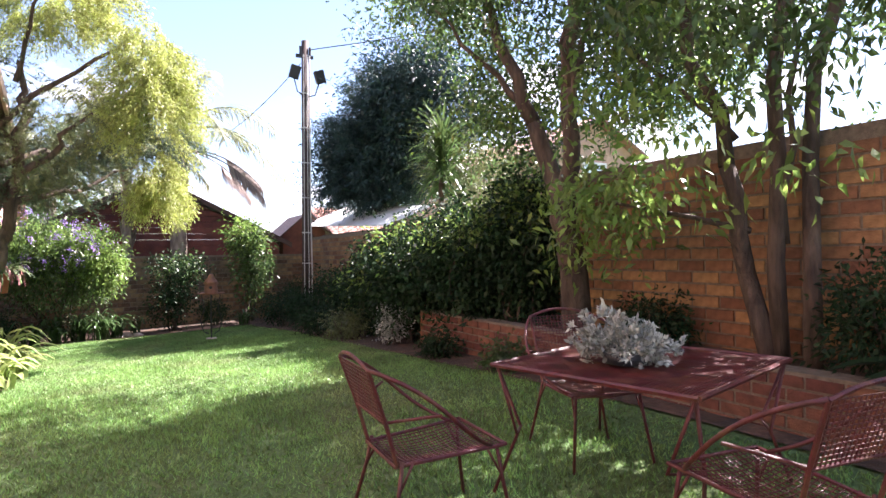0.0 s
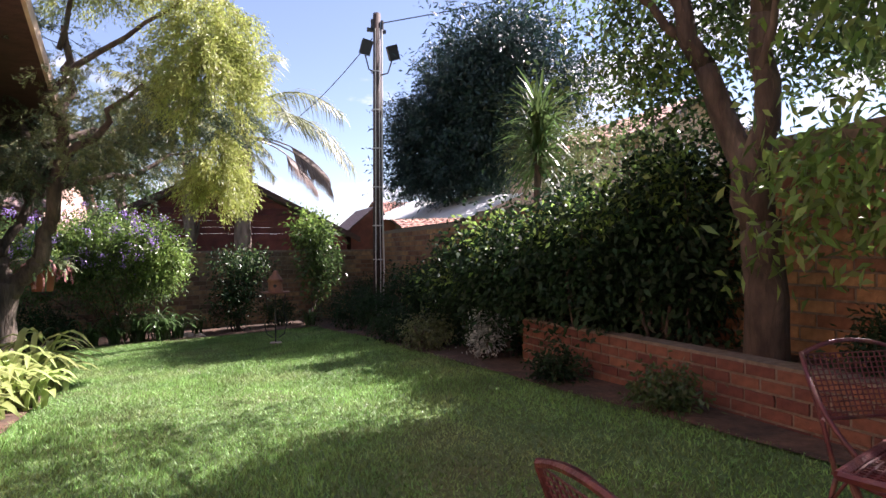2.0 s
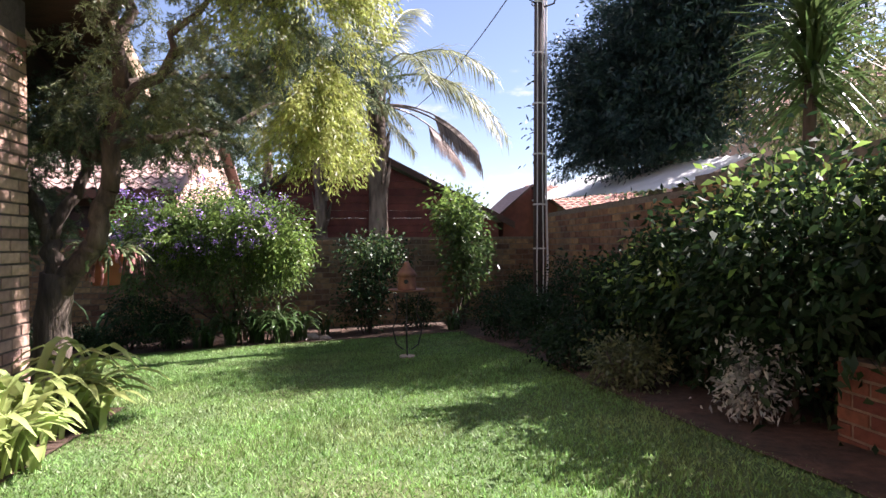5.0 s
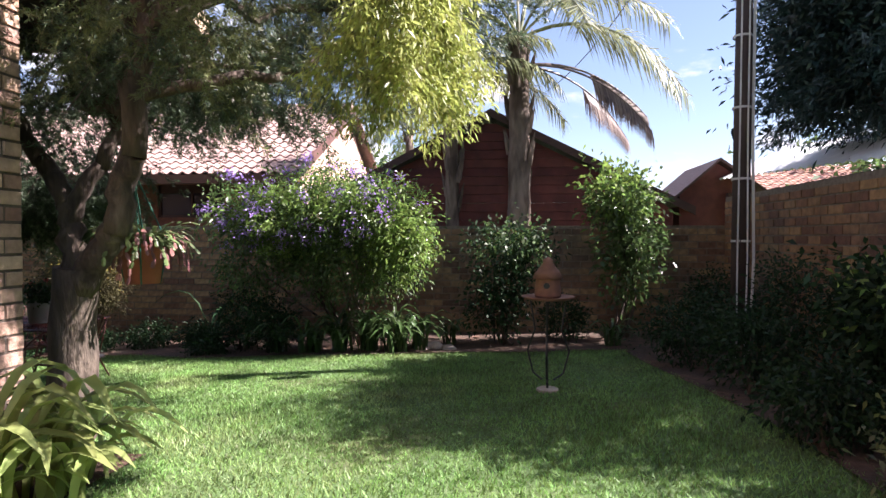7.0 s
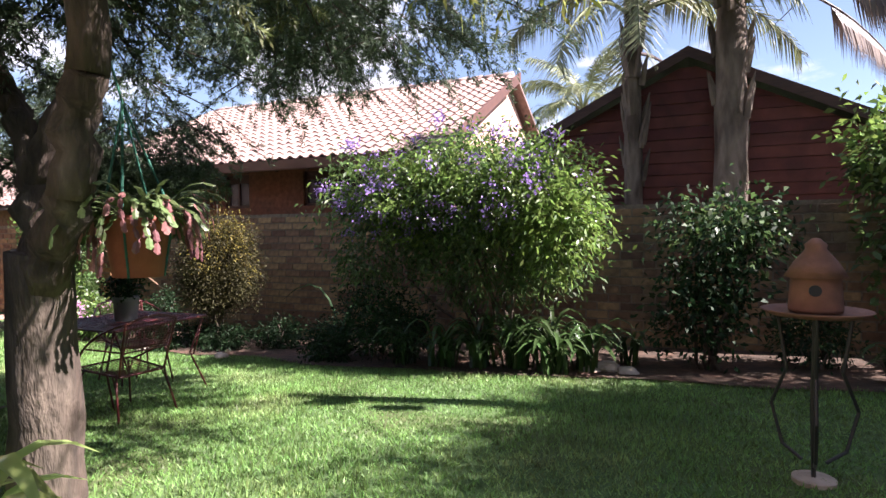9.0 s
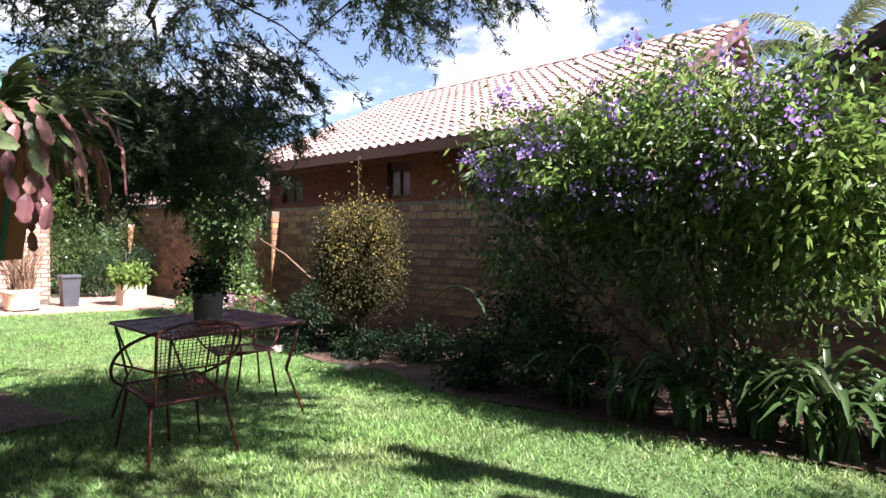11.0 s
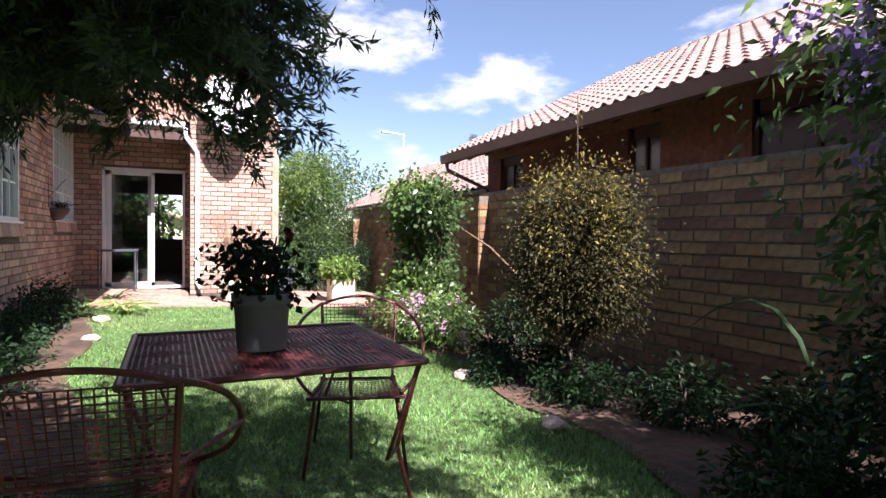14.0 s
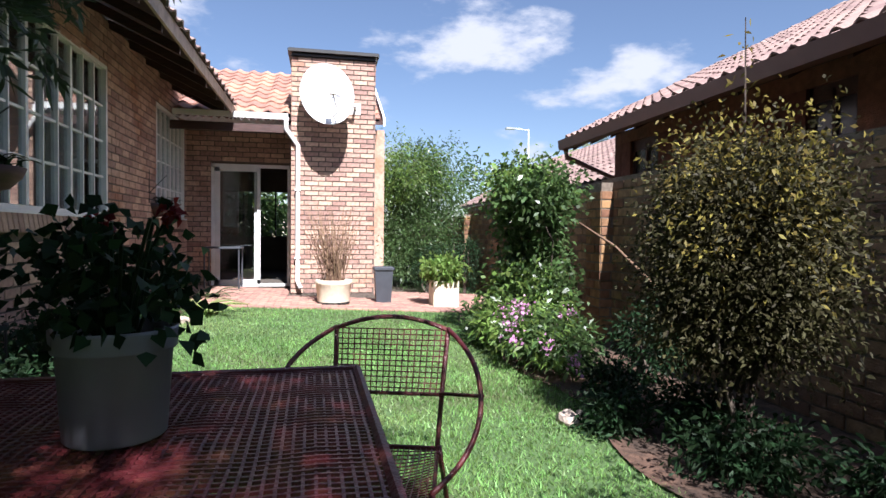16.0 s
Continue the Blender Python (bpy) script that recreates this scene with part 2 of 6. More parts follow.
# ---- mesh making ----
class Mesh:
    """Collects vertices and faces in world coordinates."""

    def __init__(self):
        self.v, self.f = [], []

    def add(self, vs, fs):
        o = len(self.v)
        self.v.extend(tuple(p) for p in vs)
        self.f.extend(tuple(i + o for i in f) for f in fs)
        return self

    def box(self, x0, y0, z0, x1, y1, z1, m=None):
        vs = [(x, y, z) for z in (z0, z1) for x, y in ((x0, y0), (x1, y0), (x1, y1), (x0, y1))]
        if m is not None:
            vs = [m @ Vector(p) for p in vs]
        return self.add(vs, [(3, 2, 1, 0), (4, 5, 6, 7), (0, 1, 5, 4), (1, 2, 6, 5), (2, 3, 7, 6), (3, 0, 4, 7)])

    def cbox(self, x0, y0, z0, x1, y1, z1, c=0.01, m=None):
        """A box with chamfered upright and top edges."""
        rings = []
        for z, k in ((z0, 0), (z1 - c, 0), (z1, c)):
            a, b, d, e = x0 + k, x1 - k, y0 + k, y1 - k
            rings.append([(a + c, d, z), (b - c, d, z), (b, d + c, z), (b, e - c, z), (b - c, e, z), (a + c, e, z), (a, e - c, z), (a, d + c, z)])
        vs = [p for r in rings for p in r]
        if m is not None:
            vs = [m @ Vector(p) for p in vs]
        fs = [tuple(range(7, -1, -1)), tuple(range(16, 24))]
        for r in (0, 8):
            fs += [(r + i, r + (i + 1) % 8, r + 8 + (i + 1) % 8, r + 8 + i) for i in range(8)]
        return self.add(vs, fs)

    def tube(self, pts, radii, sides=6, cap=True):
        pts = [Vector(p) for p in pts]
        if not isinstance(radii, (list, tuple)):
            radii = [radii] * len(pts)
        vs, fs = [], []
        u = None
        for i, p in enumerate(pts):
            d = (pts[min(i + 1, len(pts) - 1)] - pts[max(i - 1, 0)])
            d = d.normalized() if d.length > 1e-9 else Vector((0, 0, 1))
            if u is None:
                u = d.orthogonal().normalized()
            u = u - d * u.dot(d)
            u = u.normalized() if u.length > 1e-6 else d.orthogonal().normalized()
            w = d.cross(u)
            for k in range(sides):
                a = 2 * math.pi * k / sides
                vs.append(p + radii[i] * (math.cos(a) * u + math.sin(a) * w))
        for i in range(len(pts) - 1):
            for k in range(sides):
                fs.append((i * sides + k, i * sides + (k + 1) % sides, (i + 1) * sides + (k + 1) % sides, (i + 1) * sides + k))
        if cap:
            fs.append(tuple(range(sides - 1, -1, -1)))
            fs.append(tuple((len(pts) - 1) * sides + k for k in range(sides)))
        return self.add(vs, fs)

    def lathe(self, prof, centre=(0, 0, 0), sides=24, m=None):
        vs, fs = [], []
        c = Vector(centre)
        for r, z in prof:
            for k in range(sides):
                a = 2 * math.pi * k / sides
                p = Vector((r * math.cos(a), r * math.sin(a), z))
                vs.append(c + (m @ p if m is not None else p))
        for i in range(len(prof) - 1):
            for k in range(sides):
                fs.append((i * sides + k, i * sides + (k + 1) % sides, (i + 1) * sides + (k + 1) % sides, (i + 1) * sides + k))
        return self.add(vs, fs)

    def data(self, name, origin=(0, 0, 0), smooth=False):
        me = bpy.data.meshes.new(name)
        v = np.array(self.v, dtype=float).reshape(-1, 3) - np.array(origin, dtype=float)
        me.from_pydata(v.tolist(), [], self.f)
        if smooth:
            me.polygons.foreach_set("use_smooth", [True] * len(me.polygons))
        me.update()
        return me


ORIGIN = {}


def thing(name, at, label, category, group="", kind=""):
    ob = new(name)
    ob.empty_display_size = 0.1
    ob.location = at
    ORIGIN[ob.name] = Vector(at)
    return tagged(ob, label, category, group, kind)


def part(name, mesh, material, parent, label="", smooth=False, kind=""):
    o = ORIGIN[parent.name]
    ob = new(name, mesh.data(name, o, smooth))
    ob.data.materials.append(material)
    ob.parent = parent
    if parent.type != "EMPTY":
        ob.matrix_parent_inverse = Matrix()
    ORIGIN[ob.name] = o
    return tagged(ob, label, kind=kind)


def whole(name, mesh, material, label, category, group="", kind="", at=(0, 0, 0), smooth=False):
    ob = new(name, mesh.data(name, at, smooth))
    ob.location = at
    ob.data.materials.append(material)
    ORIGIN[ob.name] = Vector(at)
    return tagged(ob, label, category, group, kind)


def piece(name, me, parent, m):
    """A piece with shared mesh data, at the pose m of its parent's coordinates."""
    ob = new(name, me)
    ob.parent = parent
    ob.matrix_basis = m
    return ob


def gz(x, y):
    """Height of the ground."""
    z = 0.28 - 0.04 * min(max(y - 4.5, 0), 10)
    if x > 0.5:
        z += 0.035 * (min(x, 3) - 0.5)
    elif x < -0.5:
        z += max(-0.2, 0.045 * (x + 0.5)) if x > -7 else (-0.2 + 0.015 * min(-7 - x, 4))
    return z


def arc(a, b, sag, n=8):
    """Points from a to b that bow by sag (a vector)."""
    a, b, sag = Vector(a), Vector(b), Vector(sag)
    return [a.lerp(b, i / n) + sag * 4 * (i / n) * (1 - i / n) for i in range(n + 1)]


# ---- leaves ----
def leaf_mesh(points, dirs, length, width, rng, droop=0.15, fold=0.25):
    """Many small folded leaves: at points, along dirs."""
    n = len(points)
    d = dirs / (np.linalg.norm(dirs, axis=1, keepdims=True) + 1e-9)
    r = rng.normal(size=(n, 3))
    side = np.cross(d, r)
    side /= np.linalg.norm(side, axis=1, keepdims=True) + 1e-9
    up = np.cross(side, d)
    ln = (length * rng.uniform(0.65, 1.3, n))[:, None]
    w = (width * rng.uniform(0.7, 1.25, n))[:, None]
    a = points
    b = points + d * ln * 0.5 + side * w * 0.5 + up * w * fold
    c = points + d * ln - np.array([0, 0, 1]) * ln * droop
    e = points + d * ln * 0.5 - side * w * 0.5 + up * w * fold
    v = np.stack([a, b, c, e], 1).reshape(-1, 3)
    i = np.arange(n) * 4
    f = np.stack([i, i + 1, i + 2, i + 3], 1)
    return v, f


def quads(name, v, f, origin):
    me = bpy.data.meshes.new(name)
    v = v - np.array(origin, dtype=float)
    me.vertices.add(len(v))
    me.vertices.foreach_set("co", v.astype(np.float32).ravel())
    k = f.shape[1]
    me.loops.add(f.size)
    me.loops.foreach_set("vertex_index", f.astype(np.int32).ravel())
    me.polygons.add(len(f))
    me.polygons.foreach_set("loop_start", np.arange(0, f.size, k, dtype=np.int32))
    me.update(calc_edges=True)
    return me


def blob_points(blobs, clumps, per, spread, rng, shell=0.55, bunch=0.0):
    """Leaf places in clumps that fill ellipsoids unevenly: (centre, radii, weight)."""
    wts = np.array([b[2] if len(b) > 2 else b[1][0] * b[1][1] * b[1][2] for b in blobs], dtype=float)
    pick = rng.choice(len(blobs), clumps, p=wts / wts.sum())
    c = np.array([b[0] for b in blobs], dtype=float)[pick]
    r = np.array([b[1] for b in blobs], dtype=float)[pick]
    d = rng.normal(size=(clumps, 3))
    d /= np.linalg.norm(d, axis=1, keepdims=True)
    rad = (shell + (1 - shell) * rng.random(clumps))[:, None] ** 0.7
    rad *= rng.uniform(0.72, 1.2, (clumps, 1))
    ph = rng.uniform(0, 6.3, 6)
    rad *= (1 + 0.22 * np.sin(4.5 * d[:, 0] + ph[0]) * np.sin(4.5 * d[:, 1] + ph[1]) + 0.2 * np.sin(6 * d[:, 2] + ph[2]) * np.sin(5 * d[:, 0] - 4 * d[:, 1] + ph[3]))[:, None]
    cc = c + d * r * rad
    if bunch:
        k = max(4, clumps // 14)
        own = rng.integers(0, k, clumps)
        cc = cc[own] + rng.normal(size=(clumps, 3)) * bunch * np.array([1.25, 1.25, 0.6])
    pts = np.repeat(cc, per, 0) + rng.normal(size=(clumps * per, 3)) * spread
    out = np.repeat(d, per, 0)
    return cc, pts, out


def foliage(name, blobs, clumps, per, spread, length, width, material, parent, seed, hang=0.0, label="", shell=0.5, droop=0.15, floor=None, bunch=0.0):
    rng = np.random.default_rng(seed)
    cc, pts, out = blob_points(blobs, clumps, per, spread, rng, shell, bunch)
    if floor is not None:
        keep = pts[:, 2] > floor
        pts, out = pts[keep], out[keep]
    dirs = out * 0.6 + rng.normal(size=pts.shape) * 0.6
    dirs[:, 2] -= hang
    v, f = leaf_mesh(pts, dirs, length, width, rng, droop)
    o = ORIGIN[parent.name]
    ob = new(name, quads(name, v, f, o))
    ob.data.materials.append(material)
    ob.parent = parent
    ORIGIN[ob.name] = o
    return tagged(ob, label, kind="")


def sprays(name, tips, n, length, width, material, parent, seed, label="", hang=0.25, step=0.03, tuft=0.10):
    """Feathery sprays: thin needles set along twigs that run from a to b. tips: list of (a, b)."""
    rng = np.random.default_rng(seed)
    P, D = [], []
    for a, b in tips:
        a, b = np.array(a, float), np.array(b, float)
        t = rng.random(n) ** 0.8
        ax = b - a
        p = a + t[:, None] * ax + rng.normal(size=(n, 3)) * tuft * (0.3 + 0.7 * t[:, None])
        p[:, 2] -= hang * t * t * np.linalg.norm(ax)
        P.append(p)
        D.append(ax / (np.linalg.norm(ax) + 1e-9) * 0.8 + rng.normal(size=(n, 3)) * 0.55 - np.array([0, 0, hang]))
    v, f = leaf_mesh(np.concatenate(P), np.concatenate(D), length, width, rng, 0.1, 0.1)
    o = ORIGIN[parent.name]
    ob = new(name, quads(name, v, f, o))
    ob.data.materials.append(material)
    ob.parent = parent
    ORIGIN[ob.name] = o
    return tagged(ob, label)


def lacy(name, tips, branchlets, n, length, width, material, parent, seed, label="", hang=0.25, side=0.17):
    """Lace-like sprays: twigs from a to b set with short side branchlets, each fringed with small needles."""
    rng = np.random.default_rng(seed)
    P, D = [], []
    for a, b in tips:
        a, b = np.array(a, float), np.array(b, float)
        ax = b - a
        L = np.linalg.norm(ax) + 1e-9
        for t in np.linspace(0.12, 1.0, branchlets):
            o = a + t * ax
            o[2] -= hang * t * t * L
            d = ax / L * 0.75 + rng.normal(size=3) * 0.6
            d[2] -= 0.2
            d /= np.linalg.norm(d)
            s = side * rng.uniform(0.5, 1.2) * (1.1 - 0.55 * t)
            u = rng.random(n)
            p = o + u[:, None] * d * s + rng.normal(size=(n, 3)) * 0.006
            p[:, 2] -= 0.12 * s * u * u
            P.append(p)
            D.append(d * 0.9 + rng.normal(size=(n, 3)) * 0.5)
    v, f = leaf_mesh(np.concatenate(P), np.concatenate(D), length, width, rng, 0.05, 0.1)
    o = ORIGIN[parent.name]
    ob = new(name, quads(name, v, f, o))
    ob.data.materials.append(material)
    ob.parent = parent
    ORIGIN[ob.name] = o
    return tagged(ob, label)


def straps(base, n, length, width, rng, rise=0.75, spread=0.06):
    """Arching strap leaves from one base."""
    m = Mesh()
    for i in range(n):
        a = rng.uniform(0, 2 * math.pi)
        L, w = length * rng.uniform(0.65, 1.15), width * rng.uniform(0.75, 1.2)
        o = Vector(base) + Vector((rng.normal() * spread, rng.normal() * spread, 0))
        h = Vector((math.cos(a), math.sin(a), 0))
        s = Vector((-h.y, h.x, 0))
        up = rise * rng.uniform(0.6, 1.25)
        vs, k = [], 6
        for j in range(k + 1):
            t = j / k
            p = o + h * L * (t * 0.35 + 0.5 * t * t) + Vector((0, 0, L * up * (t * 1.25 - 0.95 * t * t)))
            ww = w * (0.55 + 0.9 * t) * (1 - t ** 4) * 0.5 + 0.002
            vs += [p - s * ww + Vector((0, 0, ww * 0.5)), p, p + s * ww + Vector((0, 0, ww * 0.5))]
        fs = []
        for j in range(k):
            b = j * 3
            fs += [(b, b + 1, b + 4, b + 3), (b + 1, b + 2, b + 5, b + 4)]
        m.add(vs, fs)
    return m


# ---- ground, beds and paving ----
def sheet(name, x0, x1, y0, y1, step, lift, material, label, category, kind="structure", edge=None):
    nx, ny = max(2, int((x1 - x0) / step) + 1), max(2, int((y1 - y0) / step) + 1)
    m = Mesh()
    vs = []
    for j in range(ny):
        for i in range(nx):
            x, y = x0 + (x1 - x0) * i / (nx - 1), y0 + (y1 - y0) * j / (ny - 1)
            if edge:
                x, y = edge(x, y, i / (nx - 1), j / (ny - 1))
            z = gz(x, y) + lift * (1 + 0.6 * noise.noise(Vector((x * 1.7, y * 1.7, 0))) if lift > 0.02 else 1)
            vs.append((x, y, z))
    fs = [(j * nx + i, j * nx + i + 1, (j + 1) * nx + i + 1, (j + 1) * nx + i) for j in range(ny - 1) for i in range(nx - 1)]
    m.add(vs, fs)
    return whole(name, m, material, label, category, kind=kind, smooth=True)


ground = Mesh()
gx = [-600, -60, -25] + [-17 + 0.5 * i for i in range(51)] + [12, 25, 60, 600]
gy = [-600, -60, -20] + [-4 + 0.5 * i for i in range(47)] + [24, 40, 80, 600]
for yy in gy:
    for xx in gx:
        ground.v.append((xx, yy, gz(min(max(xx, -17), 8), min(max(yy, -4), 15))))
ground.f = [(j * len(gx) + i, j * len(gx) + i + 1, (j + 1) * len(gx) + i + 1, (j + 1) * len(gx) + i) for j in range(len(gy) - 1) for i in range(len(gx) - 1)]
whole("ground", ground, M_GRASS_SOIL, "mown green lawn sloping gently across the garden", "lawn", kind="structure", smooth=True)


def north_edge(x, y, u, v):
    lo = 13.48 + 0.15 * math.sin(x * 0.9) + 0.08 * math.sin(x * 2.7) + 0.12 * max(0, min(1, (-2 - x) / 2)) + 0.4 * max(0, min(1, (-5 - x) / 3))
    return x, lo + (15.42 - lo) * v


def east_edge(x, y, u, v):
    lo = 3.0 + 0.18 * math.sin(y * 0.8) + 0.5 * max(0, min(1, (9 - y) / 2.5))
    return lo + (4.72 - lo) * u, y


def house_edge(x, y, u, v):
    hi = 10.42 + 0.12 * math.sin(x * 1.4) + 0.55 * max(0, min(1, (x + 7) / 1.5))
    return x, 9.48 + (hi - 9.48) * v


sheet("soil_bed_1", -10.6, 4.7, 13.2, 15.4, 0.16, 0.018, M_SOIL, "dark bare soil of the flower bed along the brick wall", "flower bed", edge=north_edge)
sheet("soil_bed_2", 3.0, 4.7, -2, 13.6, 0.16, 0.018, M_SOIL, "dark soil bed under the hedge and trees", "flower bed", edge=east_edge)
sheet("soil_bed_3", -11.2, -4.2, 9.48, 10.5, 0.16, 0.018, M_SOIL, "soil bed at the foot of the house wall", "flower bed", edge=house_edge)
sheet("soil_bed_4", -1.62, -0.95, 5.5, 9.45, 0.16, 0.018, M_SOIL, "soil bed at the house corner under strap-leaved plants", "flower bed")
def pz(y):
    """Height of the paving, which falls with the lawn."""
    return 0.345 - 0.04 * y


pv_core = Mesh().add([(x, y, z) for y in (9.52, 15.38) for x in (-17, -10.98) for z in (-0.8, pz(y) - 0.025)], [(0, 1, 3, 2), (4, 6, 7, 5), (1, 5, 7, 3), (0, 2, 6, 4), (2, 3, 7, 6), (0, 4, 5, 1)])
patio = whole("paving", pv_core, M_MORTAR_LIGHT, "reddish brick paving of the patio", "paving", kind="structure")


# ---- brickwork ----
def brick_block(l, h, t=0.028, c=0.005):
    """Five faces of a brick: length along x, height along z, its face at y = 0 with worn edges; the back lies at y = t."""
    vs = [(0, t, 0), (l, t, 0), (l, t, h), (0, t, h), (c, 0, c), (l - c, 0, c), (l - c, 0, h - c), (c, 0, h - c)]
    return vs, [(4, 5, 6, 7), (0, 1, 5, 4), (1, 2, 6, 5), (2, 3, 7, 6), (3, 0, 4, 7)]


def brick_face(host, o, u, n, length, z0, z1, bl, bh, material, holes=(), near=None, seed=1, joint=0.011):
    """Lays bricks on a face: o its corner at ground level, u along it, n out of it. near: the stretch whose bricks are single pieces."""
    rng = random.Random(seed)
    o, u, n = Vector(o), Vector(u), Vector(n)
    me = Mesh().add(*brick_block(bl - joint, bh - joint)).data("brick")
    me.materials.append(material)
    rest = Mesh()
    count = 0
    rows = int((z1 - z0) / bh)
    for r in range(rows):
        z = z0 + r * bh
        s = -(bl / 2 if r % 2 else 0) - rng.uniform(0, 0.01)
        while s < length:
            a, b = max(s, 0), min(s + bl - joint, length)
            s += bl
            for h0, h1, hz0, hz1 in holes:
                if z + bh > hz0 + 0.03 and z < hz1 - 0.03 and b > h0 and a < h1:
                    if a < h0:
                        b = min(b, h0)
                    elif b > h1:
                        a = max(a, h1)
                    else:
                        b = a
            if b - a < 0.03:
                continue
            full = b - a > bl - joint - 0.001
            out = 0.009 + rng.uniform(-0.003, 0.004)
            base = o + u * a + Vector((0, 0, z)) + n * out
            m = Matrix((( u.x, -n.x, 0, base.x), (u.y, -n.y, 0, base.y), (0, 0, 1, base.z), (0, 0, 0, 1))) @ pose(0, 0, 0, 0, rng.uniform(-0.35, 0.35), 0)
            if full and near and near[0] < a < near[1] and near[2] < z < near[3] and count < 280:
                piece("brick", me, host, m)
                count += 1
            else:
                vs, fs = brick_block(b - a, bh - joint)
                rest.add([m @ Vector(p) for p in vs], fs)
    if rest.v:
        part("brickwork", rest, material, host, kind="stuff")


def wall(name, label, core, material=None):
    return whole(name, core, material or M_MORTAR, label, "wall", kind="structure")


BL, BH = 0.275, 0.1055
# north boundary wall
core = Mesh()
core.box(-8.9, 15.4, -0.7, 4.93, 15.62, 1.64)
core.box(-15.6, 15.4, -0.7, -8.9, 15.62, 1.55)
core.box(-24, 15.4, -0.7, -15.6, 15.62, 1.42)
wall_north = wall("wall_north", "weathered yellow-brown face brick boundary wall with dark joints", core)
# piers of the north wall
for i, (px, top) in enumerate(((-8.6, 1.58), (-15.25, 1.42))):
    c = Mesh().box(px - 0.36, 15.24, -0.7, px, 15.4, top)
    w = wall("wall_pier_%d" % (i + 1), "brick pier proud of the boundary wall, its end in the sun", c)
    brick_face(w, (px, 15.24, 0), (0, 1, 0), (1, 0, 0), 0.16, -0.3, top, 0.28, BH, M_BRICK_WALL, seed=5 + i)
    brick_face(w, (px - 0.36, 15.24, 0), (1, 0, 0), (0, -1, 0), 0.36, -0.3, top, 0.25, BH, M_BRICK_WALL, seed=8 + i)
# east boundary wall, stepped
core = Mesh()
core.box(4.7, -4, -0.4, 4.92, 5.0, 2.43)
core.box(4.7, 5.0, -0.4, 4.92, 9.8, 2.2)
core.box(4.7, 9.8, -0.4, 4.92, 15.4, 2.07)
wall_east = wall("wall_east", "orange-brown brick boundary wall stepping down, behind trees", core)
# low planter wall under the trees
core = Mesh().box(3.92, 0.5, 0.0, 4.12, 7.1, 0.78).box(4.12, 6.9, 0.0, 4.7, 7.1, 0.78)
wall_planter = wall("wall_planter", "low red brick retaining wall of the raised bed", core)
whole("soil_bed_5", Mesh().box(4.12, 0.4, 0.1, 4.7, 6.9, 0.72), M_SOIL, "raised bed of dark soil behind the low wall", "flower bed", kind="structure")
# house walls with window and door openings
W1, W2 = (-10.05, -7.15, 1.13, 2.93), (-14.0, -12.15, 1.2, 2.98)
core = Mesh()
xs = [-14.42, W2[0], W2[1], W1[0], W1[1], -5.0]
core.box(-5.0, 9.05, -0.6, -1.63, 9.27, 3.5)
for a, b, h in ((xs[0], xs[1], None), (xs[1], xs[2], W2), (xs[2], xs[3], None), (xs[3], xs[4], W1), (xs[4], xs[5], None)):
    if h is None:
        core.box(a, 9.28, -0.6, b, 9.5, 3.5)
    else:
        core.box(a, 9.28, -0.6, b, 9.5, h[2] - 0.02).box(a, 9.28, h[3], b, 9.5, 3.5)
wall_house_north = wall("wall_house_north", "brown face brick house wall with two white steel windows", core, M_MORTAR_LIGHT)
wall_house_east = wall("wall_house_east", "sunlit pinkish-tan face brick gable wall of the house", Mesh().box(-1.85, -8, -0.4, -1.63, 9.05, 3.5), M_MORTAR_LIGHT)
core = Mesh().box(-14.42, 9.5, -0.5, -14.2, 9.95, 3.1).box(-14.42, 9.95, 2.28, -14.2, 11.42, 3.1).box(-14.42, 11.42, -0.5, -14.2, 12.9, 3.1)
wall_patio = wall("wall_patio", "brick back wall of the covered patio with a sliding door", core, M_MORTAR_LIGHT)
wall("wall_house_west", "plain wall closing the house", Mesh().box(-22, -8, -0.5, -21.8, 9.4, 3.2).box(-21.8, -8.2, -0.5, -1.63, -8, 3.4).box(-21.8, 13.1, -0.5, -14.42, 13.3, 3.1), M_BRICK_HOUSE)
whole("ceiling", Mesh().box(-21.8, -8, 3.05, -1.85, 9.28, 3.12).box(-21.8, 9.28, 3.05, -14.42, 13.1, 3.12), M_WHITE, "white ceiling inside the house", "ceiling", kind="structure")

# chimney breast
chim = whole("chimney", Mesh().box(-13.9, 11.5, -0.5, -13.0, 12.98, 4.08), M_MORTAR_LIGHT, "broad face brick chimney with a black steel cap", "chimney")
cap = Mesh().cbox(-14.0, 11.44, 4.14, -12.88, 13.04, 4.2, 0.01)
for cx, cy in ((-13.85, 11.55), (-13.05, 11.55), (-13.85, 12.9), (-13.05, 12.9)):
    cap.box(cx - 0.02, cy - 0.02, 4.06, cx + 0.02, cy + 0.02, 4.15)
cap.box(-13.95, 11.5, 4.085, -12.95, 12.98, 4.12)
part("cap", cap, M_BLACK, chim, "black steel rain cap")

# brick sills and lintel courses
for i, (w, lab) in enumerate(((W1, "large"), (W2, "small"))):
    s = whole("window_sill_%d" % (i + 1), Mesh().box(w[0] - 0.05, 9.5, w[2] - 0.2, w[1] + 0.05, 9.508, w[2] - 0.02), M_MORTAR_LIGHT, "sloping row of upright sill bricks below the window", "window sill", kind="structure")
    m0 = Mesh().cbox(0, 0, 0, 0.075, 0.07, 0.175, 0.006).data("sill_brick")
    m0.materials.append(M_BRICK_HOUSE)
    for k in range(int((w[1] - w[0] + 0.1) / 0.087)):
        piece("sill_brick", m0, s, pose(w[0] - 0.05 + k * 0.087, 9.5, w[2] - 0.2, 8, 0, 0))


